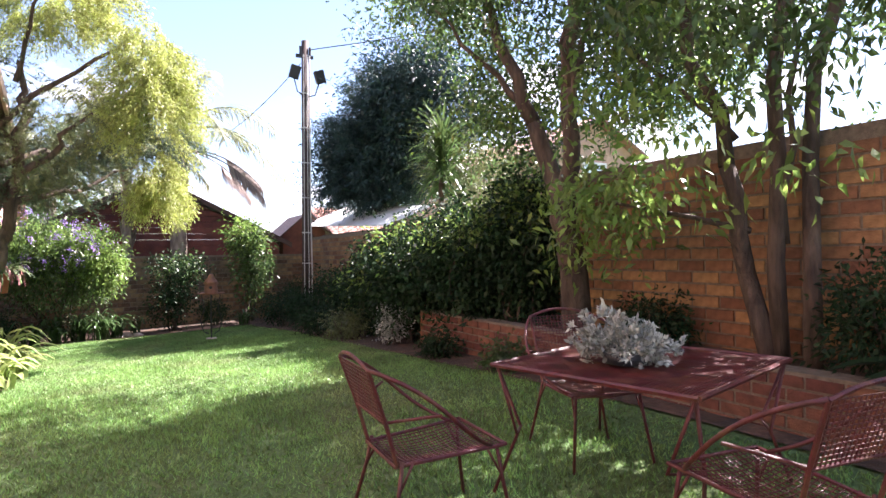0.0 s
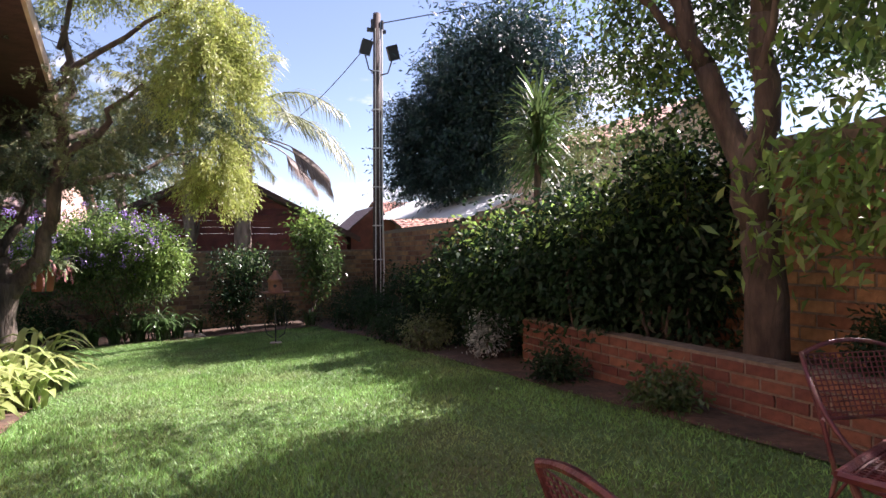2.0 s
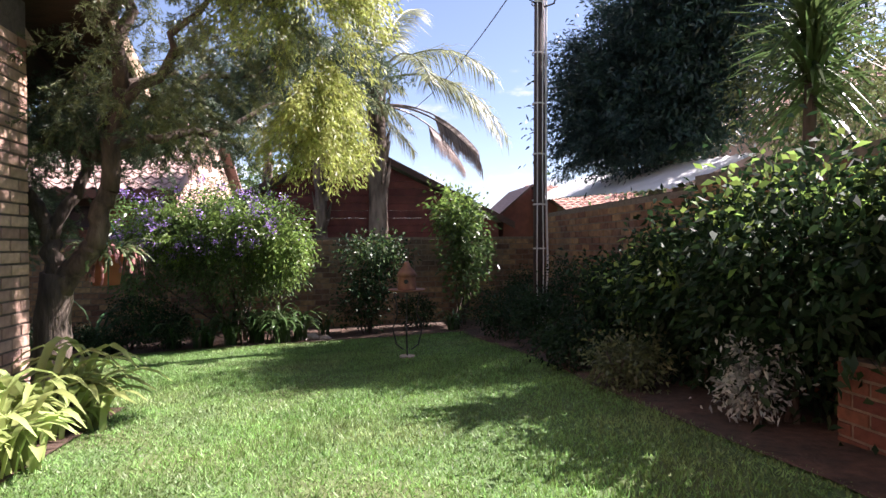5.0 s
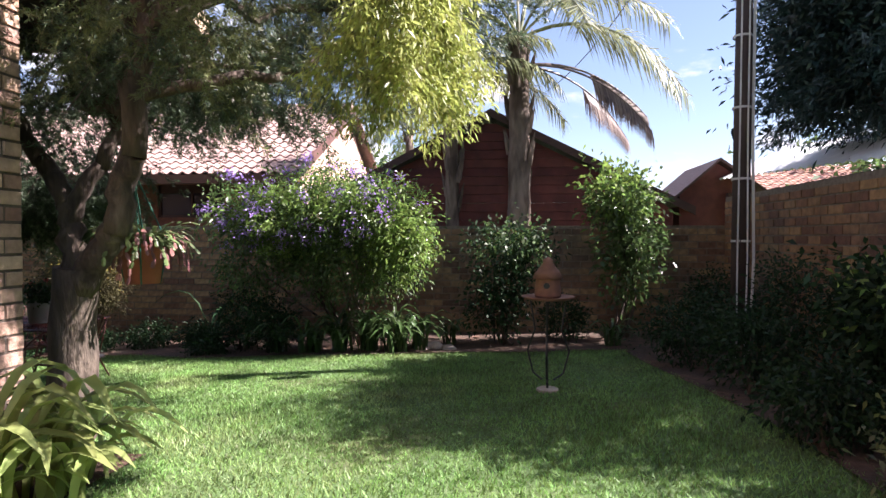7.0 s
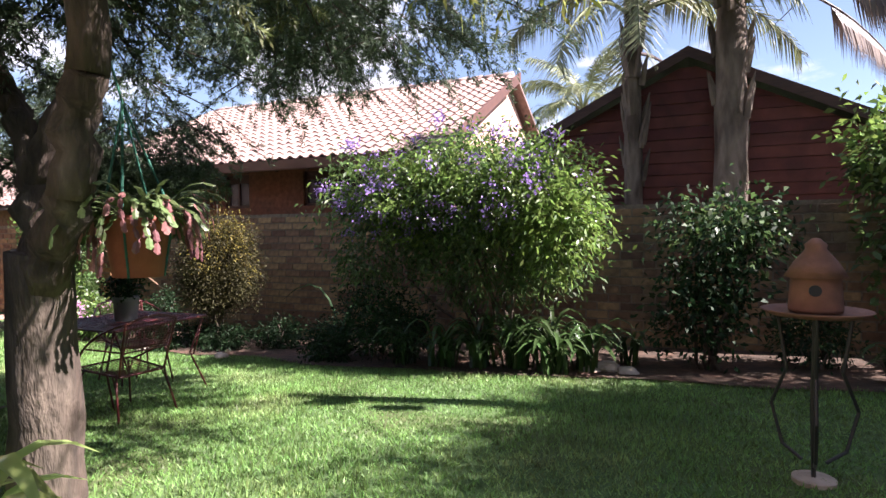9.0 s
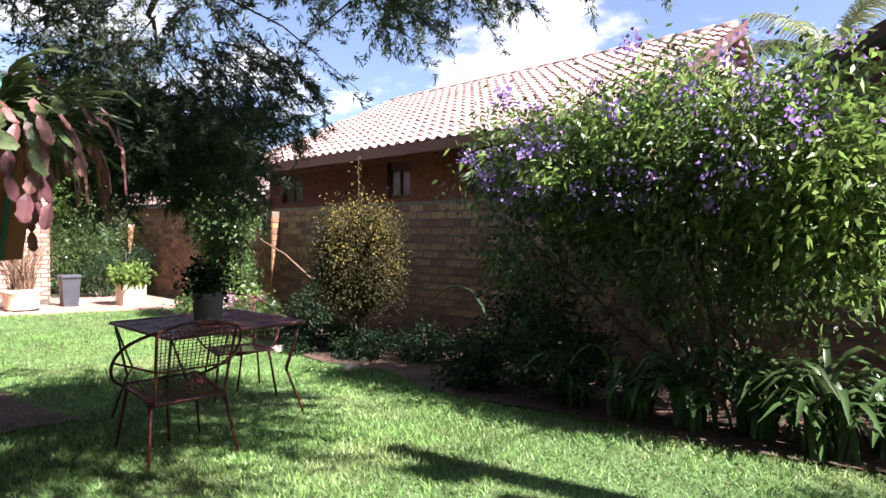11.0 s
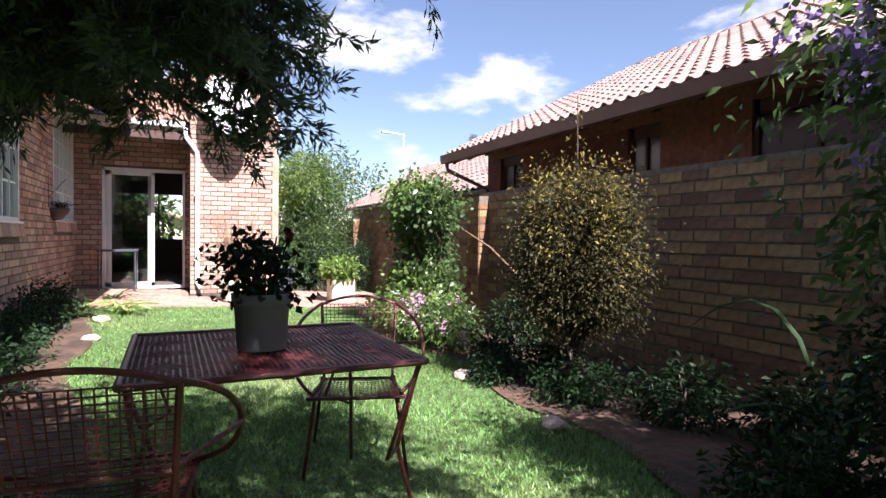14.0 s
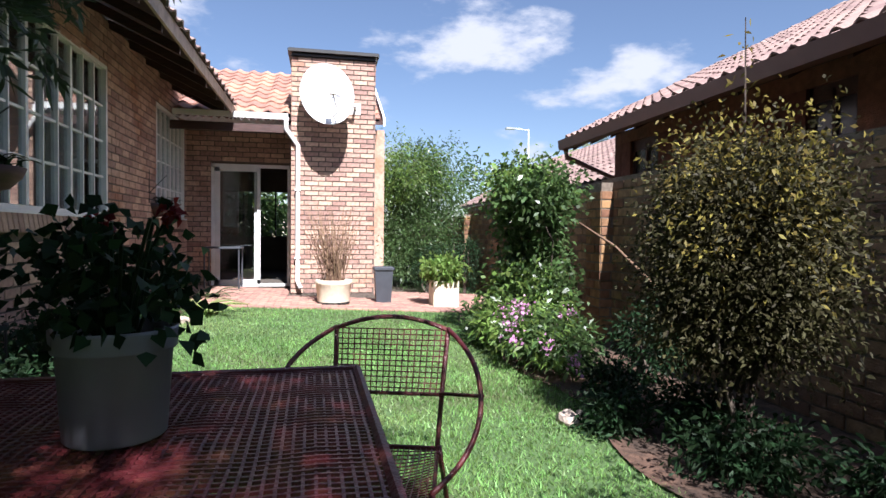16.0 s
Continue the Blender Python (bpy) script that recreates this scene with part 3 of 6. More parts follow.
# ---- windows and sliding door ----
def steel_window(name, x0, x1, z0, z1, cols, rows, label):
    win = thing(name, ((x0 + x1) / 2, 9.45, z0), label, "window", kind="structure")
    y = 9.46
    fr = Mesh()
    for a, b, c, d in ((x0, x0 + 0.045, z0, z1), (x1 - 0.045, x1, z0, z1), (x0, x1, z0, z0 + 0.045), (x0, x1, z1 - 0.045, z1)):
        fr.box(a, y - 0.03, c, b, y + 0.05, d)
    part("window_frame", fr, M_WHITE, win)
    part("window_sill", Mesh().cbox(x0 - 0.03, y, z0 - 0.03, x1 + 0.03, y + 0.09, z0 - 0.002, 0.006), M_WHITE, win)
    w, h = (x1 - x0 - 0.12) / cols, (z1 - z0 - 0.11) / rows
    for i in range(1, cols):
        t = 0.022 if i % 3 else 0.05
        part("mullion", Mesh().box(x0 + 0.06 + i * w - t / 2, y - 0.02, z0 + 0.05, x0 + 0.06 + i * w + t / 2, y + 0.035, z1 - 0.06), M_WHITE, win)
    for j in range(1, rows):
        part("glazing_bar", Mesh().box(x0 + 0.06, y - 0.01, z0 + 0.05 + j * h - 0.012, x1 - 0.06, y + 0.02, z0 + 0.05 + j * h + 0.012), M_WHITE, win)
    for i in range(cols):
        g = part("pane", Mesh().box(x0 + 0.06 + i * w + 0.02, y, z0 + 0.05, x0 + 0.06 + (i + 1) * w - 0.02, y + 0.004, z1 - 0.06), M_GLASS, win)
        g.visible_shadow = False
    cur = Mesh()
    n = 60
    for side, (a, b) in enumerate(((x0, x0 + (x1 - x0) * 0.36), (x1 - (x1 - x0) * 0.36, x1))):
        vs = [(a + (b - a) * k / n, 9.2 + 0.03 * math.sin(k * 0.9), z) for k in range(n + 1) for z in (z0 - 0.1, z1)]
        cur.add(vs, [(2 * k, 2 * k + 2, 2 * k + 3, 2 * k + 1) for k in range(n)])
    part("net_curtain", cur, M_CURTAIN, win, "white net curtains drawn to the sides")
    return win


steel_window("window_1", W1[0], W1[1], W1[2], W1[3], 9, 4, "wide white steel window with small panes and net curtains")
steel_window("window_2", W2[0], W2[1], W2[2], W2[3], 6, 4, "white steel window with small panes beside the patio")

door = thing("door_1", (-14.25, 10.7, -0.06), "white aluminium sliding door standing half open", "sliding door", kind="structure")
fr = Mesh().box(-14.3, 9.95, -0.08, -14.2, 10.0, 2.28).box(-14.3, 11.37, -0.08, -14.2, 11.42, 2.28).box(-14.3, 9.95, 2.22, -14.2, 11.42, 2.28).box(-14.3, 9.95, -0.1, -14.18, 11.42, -0.05)
part("door_frame", fr, M_WHITE, door)
for k, (a, b, x) in enumerate(((10.0, 10.8, -14.27), (10.05, 10.86, -14.22))):
    leaf = part("sliding_leaf", Mesh().box(x, a, -0.05, x + 0.03, a + 0.06, 2.22).box(x, b - 0.06, -0.05, x + 0.03, b, 2.22).box(x, a, -0.05, x + 0.03, b, 0.03).box(x, a, 2.14, x + 0.03, b, 2.22), M_WHITE, door)
    g = part("pane", Mesh().box(x + 0.012, a + 0.05, 0.02, x + 0.018, b - 0.05, 2.15), M_GLASS_DOOR, leaf)
    g.visible_shadow = False
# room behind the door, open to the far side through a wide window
wall("wall_far_room", "far wall of the room with a wide window, coloured dim for indoor shade", Mesh().box(-19.2, 8, -0.5, -19.0, 8.9, 3.05).box(-19.2, 11.9, -0.5, -19.0, 13.1, 3.05).box(-19.2, 8.9, -0.5, -19.0, 11.9, 0.85).box(-19.2, 8.9, 2.08, -19.0, 11.9, 3.05), M_DARK_IN)
whole("floor", Mesh().box(-19.2, 8.0, -0.12, -14.2, 13.1, -0.06), M_DARK_IN, "floor inside the sliding door, coloured dark for indoor shade", "floor", kind="structure")
far_win = thing("window_3", (-19.1, 10.4, 0.85), "wide window on the far side of the room", "window", kind="structure")
for yy in (8.9, 9.9, 10.75, 11.86):
    part("window_frame", Mesh().box(-19.12, yy, 0.85, -19.06, yy + 0.04, 2.08), M_BLACK, far_win)

# ---- house roof, eaves and patio cover ----
roof = thing("house_roof", (-7, 7, 3.1), "pitched house roof with deep dark eaves and pale fascia board", "roof", kind="structure")


def slab(a, b, c, d, t):
    """A slab under the quad a b c d, t thick."""
    m = Mesh()
    q = [Vector(p) for p in (a, b, c, d)]
    m.add(q + [p - Vector((0, 0, t)) for p in q], [(0, 1, 2, 3), (7, 6, 5, 4), (0, 4, 5, 1), (1, 5, 6, 2), (2, 6, 7, 3), (3, 7, 4, 0)])
    return m


SL = 0.48
part("roof_deck", slab((-13.3, 10.5, 3.12), (-1.12, 10.5, 3.12), (-1.12, 3.0, 3.12 + 7.5 * SL), (-13.3, 3.0, 3.12 + 7.5 * SL), 0.05), M_TIMBER_DARK, roof)
part("far_slope", slab((-13.3, 3.0, 3.12 + 7.5 * SL), (-1.12, 3.0, 3.12 + 7.5 * SL), (-1.12, -8.2, 1.5), (-13.3, -8.2, 1.5), 0.06), M_TILE, roof)
part("fascia", Mesh().box(-13.3, 10.5, 3.0, -1.1, 10.53, 3.16), M_FASCIA_PALE, roof, "pale weathered fascia board")
barge = slab((-1.12, 10.55, 3.2), (-1.08, 10.55, 3.2), (-1.08, 3.0, 3.2 + 7.55 * SL), (-1.12, 3.0, 3.2 + 7.55 * SL), 0.2)
part("barge_board", barge, M_FASCIA_PALE, roof, "pale weathered barge board")
for k in range(16):
    x = -1.9 - k * 0.75
    part("rafter", slab((x, 10.48, 3.05), (x + 0.05, 10.48, 3.05), (x + 0.05, 9.5, 3.05 + 0.98 * SL), (x, 9.5, 3.05 + 0.98 * SL), 0.11), M_TIMBER_DARK, roof)
part("gable_infill", Mesh().add([(-1.64, 9.5, 3.2), (-1.64, 3.0, 3.05 + 7 * SL), (-1.64, -8, 1.6), (-1.7, 9.5, 3.2), (-1.7, 3.0, 3.05 + 7 * SL), (-1.7, -8, 1.6)], [(0, 1, 2), (5, 4, 3), (0, 3, 4, 1), (1, 4, 5, 2)]), M_BRICK_HOUSE, roof)


def tile_block(w, l):
    """One curved roof tile: width along x, up the slope along y; its lower edge has a lip."""
    prof = [(0, 0.0), (0.12, 0.022), (0.3, 0.042), (0.48, 0.022), (0.6, 0.0), (0.8, -0.01), (1.0, 0.0)]
    vs = []
    for y, lift in ((0, 0.028), (l * 1.08, 0.0)):
        vs += [(p * w, y, z + lift) for p, z in prof]
    vs += [(p * w, 0.0, z + 0.004) for p, z in prof]
    fs = [(i, i + 1, i + 8, i + 7) for i in range(6)] + [(i + 14, i + 15, i + 1, i) for i in range(6)]
    return vs, fs


def tile_roof(host, o, u, s, cols, rows, w, l, material, first=0, keep=None):
    """Tiles on a slope: o the eave corner, u along the eave, s up the slope. The lowest rows are single pieces."""
    o, u, s = Vector(o), Vector(u).normalized(), Vector(s).normalized()
    n = u.cross(s)
    me = Mesh().add(*tile_block(w, l)).data("roof_tile")
    me.materials.append(material)
    rest, count = Mesh(), 0
    rng = random.Random(3)
    for r in range(rows):
        for c in range(cols):
            b = o + u * (c * w) + s * (r * l) + n * rng.uniform(0, 0.006)
            if keep and not keep(b):
                continue
            m = Matrix(((u.x, s.x, n.x, b.x), (u.y, s.y, n.y, b.y), (u.z, s.z, n.z, b.z), (0, 0, 0, 1)))
            if count < first:
                ob = piece("roof_tile", me, host, Matrix.Translation(-ORIGIN[host.name]) @ m)
                count += 1
            else:
                rest.add([m @ Vector(p) for p in tile_block(w, l)[0]], tile_block(w, l)[1])
    if rest.v:
        part("tiling", rest, material, host, kind="stuff")


tile_roof(part("tiled_slope", slab((-13.3, 10.5, 3.14), (-1.12, 10.5, 3.14), (-1.12, 8.9, 3.14 + 1.6 * SL), (-13.3, 8.9, 3.14 + 1.6 * SL), 0.015), M_TILE, roof), (-1.14, 10.56, 3.15), (-1, 0, 0), (0, -1, SL), 40, 5, 0.3, 0.36, M_TILE, first=40)
# cross wing over the patio
wing = thing("wing_roof", (-15, 11.4, 3.05), "orange-red tiled roof above the patio", "roof", kind="structure")
wdeck = part("roof_deck", slab((-13.25, 13.15, 3.05), (-13.25, 8.9, 3.05), (-16.4, 8.9, 4.6), (-16.4, 13.15, 4.6), 0.06), M_TIMBER_DARK, wing)
tile_roof(wdeck, (-13.22, 8.9, 3.09), (0, 1, 0), (-1, 0, 0.492), 14, 10, 0.3, 0.35, M_TILE_ORANGE, first=140)
part("far_slope", slab((-16.4, 13.15, 4.6), (-16.4, 8.9, 4.6), (-19.6, 8.9, 3.0), (-19.6, 13.15, 3.0), 0.06), M_TILE_RED, wing)
part("barge_board", slab((-13.2, 13.15, 3.12), (-13.2, 13.19, 3.12), (-16.4, 13.19, 4.72), (-16.4, 13.15, 4.72), 0.16), M_WHITE, wing, "white barge board")
part("gable_wall", Mesh().add([(-13.9, 13.08, 3.0), (-16.4, 13.08, 4.5), (-19, 13.08, 3.0), (-13.9, 13.0, 3.0), (-16.4, 13.0, 4.5), (-19, 13.0, 3.0)], [(2, 1, 0), (3, 4, 5), (0, 1, 4, 3), (1, 2, 5, 4), (0, 3, 5, 2)]), M_BRICK_HOUSE, wing)
cover = thing("patio_cover", (-13.4, 10.5, 2.9), "white corrugated sheet cover over the patio", "canopy")
cm = Mesh()
n = 60
vs = []
for k in range(n + 1):
    y = 9.55 + 1.9 * k / n
    dz = 0.025 * math.sin(k * 1.55)
    vs += [(-12.95, y, 2.93 + dz), (-14.2, y, 3.06 + dz)]
cm.add(vs, [(2 * k, 2 * k + 1, 2 * k + 3, 2 * k + 2) for k in range(n)])
part("corrugated_sheet", cm, M_METAL_SHEET, cover)
part("front_trim", Mesh().box(-12.96, 9.55, 2.95, -12.93, 11.45, 3.05), M_WHITE, cover)
part("beam", Mesh().box(-13.05, 9.5, 2.72, -12.98, 11.5, 2.86), M_TIMBER_DARK, cover)
dp = Mesh().tube([(-12.9, 11.42, 2.98), (-12.9, 11.42, 2.78), (-12.93, 11.62, 2.5), (-12.93, 11.62, 0.1), (-12.85, 11.68, -0.02)], 0.04, 10)
pipe = thing("downpipe", (-12.93, 11.62, -0.1), "white plastic rainwater downpipe fixed to the chimney", "downpipe")
part("pipe", dp, M_WHITE, pipe, smooth=True)
for zz in (0.5, 1.7):
    part("clip", Mesh().box(-13.0, 11.57, zz, -12.88, 11.67, zz + 0.03), M_WHITE, pipe)


# ---- neighbouring buildings ----
nb = thing("neighbour_house", (-7.2, 18, 0), "brick neighbour house with pale pink tiled gable roof and brown gutter", "house")
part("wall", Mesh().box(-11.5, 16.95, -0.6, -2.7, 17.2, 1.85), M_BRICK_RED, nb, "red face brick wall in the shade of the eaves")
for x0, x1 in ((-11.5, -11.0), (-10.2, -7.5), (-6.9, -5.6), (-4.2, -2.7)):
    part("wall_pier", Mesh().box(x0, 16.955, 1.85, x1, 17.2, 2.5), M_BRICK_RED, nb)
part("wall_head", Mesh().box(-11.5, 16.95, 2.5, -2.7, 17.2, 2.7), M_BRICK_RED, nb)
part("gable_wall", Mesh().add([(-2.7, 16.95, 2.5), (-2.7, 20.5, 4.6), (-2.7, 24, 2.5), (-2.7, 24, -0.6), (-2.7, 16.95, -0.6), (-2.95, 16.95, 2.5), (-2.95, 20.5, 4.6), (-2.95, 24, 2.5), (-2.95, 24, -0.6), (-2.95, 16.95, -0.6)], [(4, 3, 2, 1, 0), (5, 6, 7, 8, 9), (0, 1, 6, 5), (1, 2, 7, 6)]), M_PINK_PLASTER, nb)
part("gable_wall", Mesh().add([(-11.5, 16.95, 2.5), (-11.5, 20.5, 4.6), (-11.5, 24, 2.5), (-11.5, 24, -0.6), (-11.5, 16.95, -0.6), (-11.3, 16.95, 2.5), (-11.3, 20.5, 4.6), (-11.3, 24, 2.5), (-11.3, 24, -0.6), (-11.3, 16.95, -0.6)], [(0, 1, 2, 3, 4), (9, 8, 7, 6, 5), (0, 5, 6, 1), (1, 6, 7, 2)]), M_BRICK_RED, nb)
for x0, x1 in ((-11.0, -10.2), (-7.5, -6.9), (-5.6, -4.2)):
    w = part("window", Mesh().box(x0, 17.0, 1.85, x0 + 0.05, 17.06, 2.5).box(x1 - 0.05, 17.0, 1.85, x1, 17.06, 2.5).box(x0, 17.0, 2.34, x1, 17.06, 2.5).box(x0, 17.0, 1.85, x1, 17.06, 1.9).box((x0 + x1) / 2 - 0.02, 17.0, 1.9, (x0 + x1) / 2 + 0.02, 17.06, 2.45), M_TIMBER_DARK, nb)
    part("pane", Mesh().box(x0 + 0.04, 17.03, 1.89, x1 - 0.04, 17.035, 2.46), M_GLASS_DARK, w)
# added dark panel that stands for the unlit rooms behind the windows
part("dark_room", Mesh().box(-11.4, 17.3, 0, -3.0, 17.35, 3.08), M_DARK_IN, nb)
nroof = part("roof", slab((-11.8, 16.2, 2.58), (-2.45, 16.2, 2.58), (-2.45, 20.5, 4.74), (-11.15, 20.5, 4.74), 0.06), M_TIMBER_DARK, nb, "pale pink clay tile roof")
part("far_slope", slab((-11.15, 20.5, 4.74), (-2.45, 20.5, 4.74), (-2.45, 24.8, 2.58), (-11.8, 24.8, 2.58), 0.06), M_TILE, nb)
part("gutter", Mesh().add([(-11.85, 16.2, 2.6), (-11.85, 16.2, 2.44), (-11.85, 16.07, 2.44), (-11.85, 16.05, 2.6), (-2.5, 16.2, 2.6), (-2.5, 16.2, 2.44), (-2.5, 16.07, 2.44), (-2.5, 16.05, 2.6)], [(0, 1, 5, 4), (1, 2, 6, 5), (2, 3, 7, 6), (0, 3, 2, 1), (4, 5, 6, 7)]), M_FASCIA, nb, "brown painted gutter")
part("downpipe", Mesh().tube([(-11.7, 16.13, 2.46), (-11.7, 16.16, 2.3), (-11.45, 16.9, 1.95), (-11.45, 16.92, 0)], 0.045, 10), M_FASCIA, nb, smooth=True)
part("barge_board", slab((-2.42, 16.15, 2.68), (-2.38, 16.15, 2.68), (-2.38, 20.5, 4.84), (-2.42, 20.5, 4.84), 0.2), M_FASCIA, nb)
part("barge_board", slab((-11.87, 16.15, 2.62), (-11.81, 16.15, 2.62), (-11.16, 20.5, 4.78), (-11.22, 20.5, 4.78), 0.16), M_FASCIA, nb)
for k in range(24):
    x = -11.2 + k * 0.36
    part("ridge_tile", Mesh().tube([(x, 20.5, 4.76), (x + 0.37, 20.5, 4.78)], [0.10, 0.11], 8), M_TILE, nb, smooth=True)
for k in range(14):
    x = -11.6 + k * 0.66
    part("rafter", slab((x, 16.22, 2.53), (x + 0.05, 16.22, 2.53), (x + 0.05, 17.0, 2.93), (x, 17.0, 2.93), 0.12), M_TIMBER_DARK, nb)

red = thing("red_gable_building", (1.06, 20, 0), "dark red plank gable of a neighbouring outbuilding", "building")
for k in range(22):
    z = 0.2 + k * 0.155
    half = min(3.1, (3.5 - z) / 0.5)
    if half > 0.1:
        top = min(3.1, (3.5 - z - 0.15) / 0.5)
        part("plank", Mesh().add([(1.06 - half, 16.26, z), (1.06 + half, 16.26, z), (1.06 + max(top, 0.01), 16.275, z + 0.15), (1.06 - max(top, 0.01), 16.275, z + 0.15), (1.06 - half, 16.35, z), (1.06 + half, 16.35, z), (1.06 + max(top, 0.01), 16.35, z + 0.15), (1.06 - max(top, 0.01), 16.35, z + 0.15)], [(0, 1, 2, 3), (7, 6, 5, 4), (0, 4, 5, 1), (1, 5, 6, 2), (2, 6, 7, 3), (3, 7, 4, 0)]), M_RED_PLANK, red)
part("body", Mesh().box(-2.0, 16.36, -0.5, 4.1, 24, 1.95), M_RED_PLANK, red)
for sgn in (-1, 1):
    part("roof_slope", slab((1.06, 16.15, 3.66), (1.06, 24.2, 3.66), (1.06 + sgn * 3.4, 24.2, 1.96), (1.06 + sgn * 3.4, 16.15, 1.96), 0.05), M_TIMBER_DARK, red)
    part("barge_board", slab((1.06, 16.1, 3.68), (1.06, 16.14, 3.68), (1.06 + sgn * 3.42, 16.14, 1.97), (1.06 + sgn * 3.42, 16.1, 1.97), 0.14), M_TIMBER_DARK, red)

shed = thing("corner_shed", (5.0, 17, 0), "small dark shed gable peeping over the wall corner", "shed")
part("gable", Mesh().add([(4.3, 16.4, -0.3), (5.55, 16.4, -0.3), (5.55, 16.4, 2.3), (4.93, 16.4, 2.72), (4.3, 16.4, 2.2), (4.3, 18, -0.3), (5.55, 18, -0.3), (5.55, 18, 2.3), (4.93, 18, 2.72), (4.3, 18, 2.2)], [(0, 1, 2, 3, 4), (9, 8, 7, 6, 5), (1, 6, 7, 2), (0, 4, 9, 5)]), M_RED_PLANK, shed)
for sgn, z in ((-1, 2.15), (1, 2.25)):
    part("roof_slope", slab((4.93, 16.25, 2.8), (4.93, 18.2, 2.8), (4.93 + sgn * 0.75, 18.2, z), (4.93 + sgn * 0.75, 16.25, z), 0.05), M_TIMBER_DARK, shed)

def tiled_house(name, x0, x1, y0, y1, eave, ridge, along, label, wallmat, tilemat):
    """A plain far house with a gable roof: along 'x' or 'y' is the ridge."""
    h = thing(name, ((x0 + x1) / 2, (y0 + y1) / 2, 0), label, "house")
    part("wall", Mesh().box(x0, y0, -0.6, x1, y1, eave), wallmat, h)
    ex = 0.4
    if along == "x":
        ym = (y0 + y1) / 2
        part("gable_wall", Mesh().add([(x, y, z) for x in (x0, x1) for y, z in ((y0, eave), (y1, eave), (ym, ridge - 0.1))], [(0, 2, 1), (3, 4, 5), (0, 3, 5, 2), (1, 2, 5, 4)]), wallmat, h)
        cols, w = int((x1 - x0 + 2 * ex) / 0.32), 0.32
        run = Vector((0, ym - y0 + ex, ridge - eave + 0.2))
        a = part("roof", slab((x0 - ex, y0 - ex, eave - 0.2), (x1 + ex, y0 - ex, eave - 0.2), (x1 + ex, ym, ridge), (x0 - ex, ym, ridge), 0.08), M_TIMBER_DARK, h)
        tile_roof(a, (x0 - ex, y0 - ex, eave - 0.17), (1, 0, 0), run, cols, int(run.length / 0.36), w, 0.36, tilemat)
        part("far_slope", slab((x0 - ex, ym, ridge), (x1 + ex, ym, ridge), (x1 + ex, y1 + ex, eave - 0.2), (x0 - ex, y1 + ex, eave - 0.2), 0.08), tilemat, h)
    else:
        xm = (x0 + x1) / 2
        part("gable_wall", Mesh().add([(x, y, z) for y in (y0, y1) for x, z in ((x0, eave), (x1, eave), (xm, ridge - 0.1))], [(0, 1, 2), (4, 3, 5), (0, 2, 5, 3), (1, 4, 5, 2)]), wallmat, h)
        run = Vector((xm - x0 + ex, 0, ridge - eave + 0.2))
        a = part("roof", slab((x0 - ex, y1 + ex, eave - 0.2), (x0 - ex, y0 - ex, eave - 0.2), (xm, y0 - ex, ridge), (xm, y1 + ex, ridge), 0.08), M_TIMBER_DARK, h)
        tile_roof(a, (x0 - ex, y1 + ex, eave - 0.17), (0, -1, 0), run, int((y1 - y0 + 2 * ex) / 0.32), int(run.length / 0.36), 0.32, 0.36, tilemat)
        part("far_slope", slab((xm, y1 + ex, ridge), (xm, y0 - ex, ridge), (x1 + ex, y0 - ex, eave - 0.2), (x1 + ex, y1 + ex, eave - 0.2), 0.08), tilemat, h)
    return h


tiled_house("far_house", -27, -13.9, 18.4, 26, 2.35, 4.4, "x", "low tiled house beyond the wall", M_BRICK_RED, M_TILE)
pink = tiled_house("pink_house", 11.4, 14.6, 13.0, 22.0, 4.75, 5.65, "y", "pink plastered house with red tiled roof above the trees", M_PINK_PLASTER, M_TILE_RED)
w = part("window", Mesh().box(12.5, 12.95, 3.4, 13.5, 13.02, 4.3), M_WHITE, pink)
part("pane", Mesh().box(12.57, 12.94, 3.47, 13.43, 12.948, 4.23), M_GLASS, w)
east_h = tiled_house("grey_roofed_house", 10.5, 20, -4.0, 5.0, 2.9, 4.6, "y", "neighbour house with grey-pink tiles and a plastered chimney", M_PINK_PLASTER, M_TILE)
part("chimney", Mesh().cbox(11.5, 1.5, 3.0, 12.2, 2.2, 4.6, 0.03), M_PINK_PLASTER, east_h)
tiled_house("far_red_house", 8.5, 17, 23.5, 31, 2.6, 3.9, "x", "red tiled roof beyond the shed", M_BRICK_RED, M_TILE_RED)
beyond = tiled_house("house_beyond_window", -36, -28, 4, 12.5, 1.2, 3.0, "x", "red tiled roof seen through the far window", M_CREAM, M_TILE_RED)

carport = thing("carport_roof", (6.3, 13, 2.3), "white corrugated sheet roof just behind the wall", "carport")
cm = Mesh()
vs = []
n = 90
for k in range(n + 1):
    y = 10.6 + 6.0 * k / n
    dz = 0.02 * math.sin(k * 2.1)
    vs += [(4.95, y, 2.16 + dz + 0.05 * (y - 10.6)), (6.1, y, 2.62 + dz + 0.06 * (y - 10.6))]
cm.add(vs, [(2 * k, 2 * k + 2, 2 * k + 3, 2 * k + 1) for k in range(n)])
part("corrugated_sheet", cm, M_METAL_SHEET, carport)
for x, y in ((5.1, 10.8), (5.9, 10.8), (5.1, 16.3), (5.9, 16.3)):
    part("post", Mesh().box(x - 0.05, y - 0.05, -0.2, x + 0.05, y + 0.05, 2.2), M_TIMBER_DARK, carport)
part("front_beam", Mesh().box(4.94, 10.6, 2.0, 5.0, 14.8, 2.12), M_TIMBER_DARK, carport)

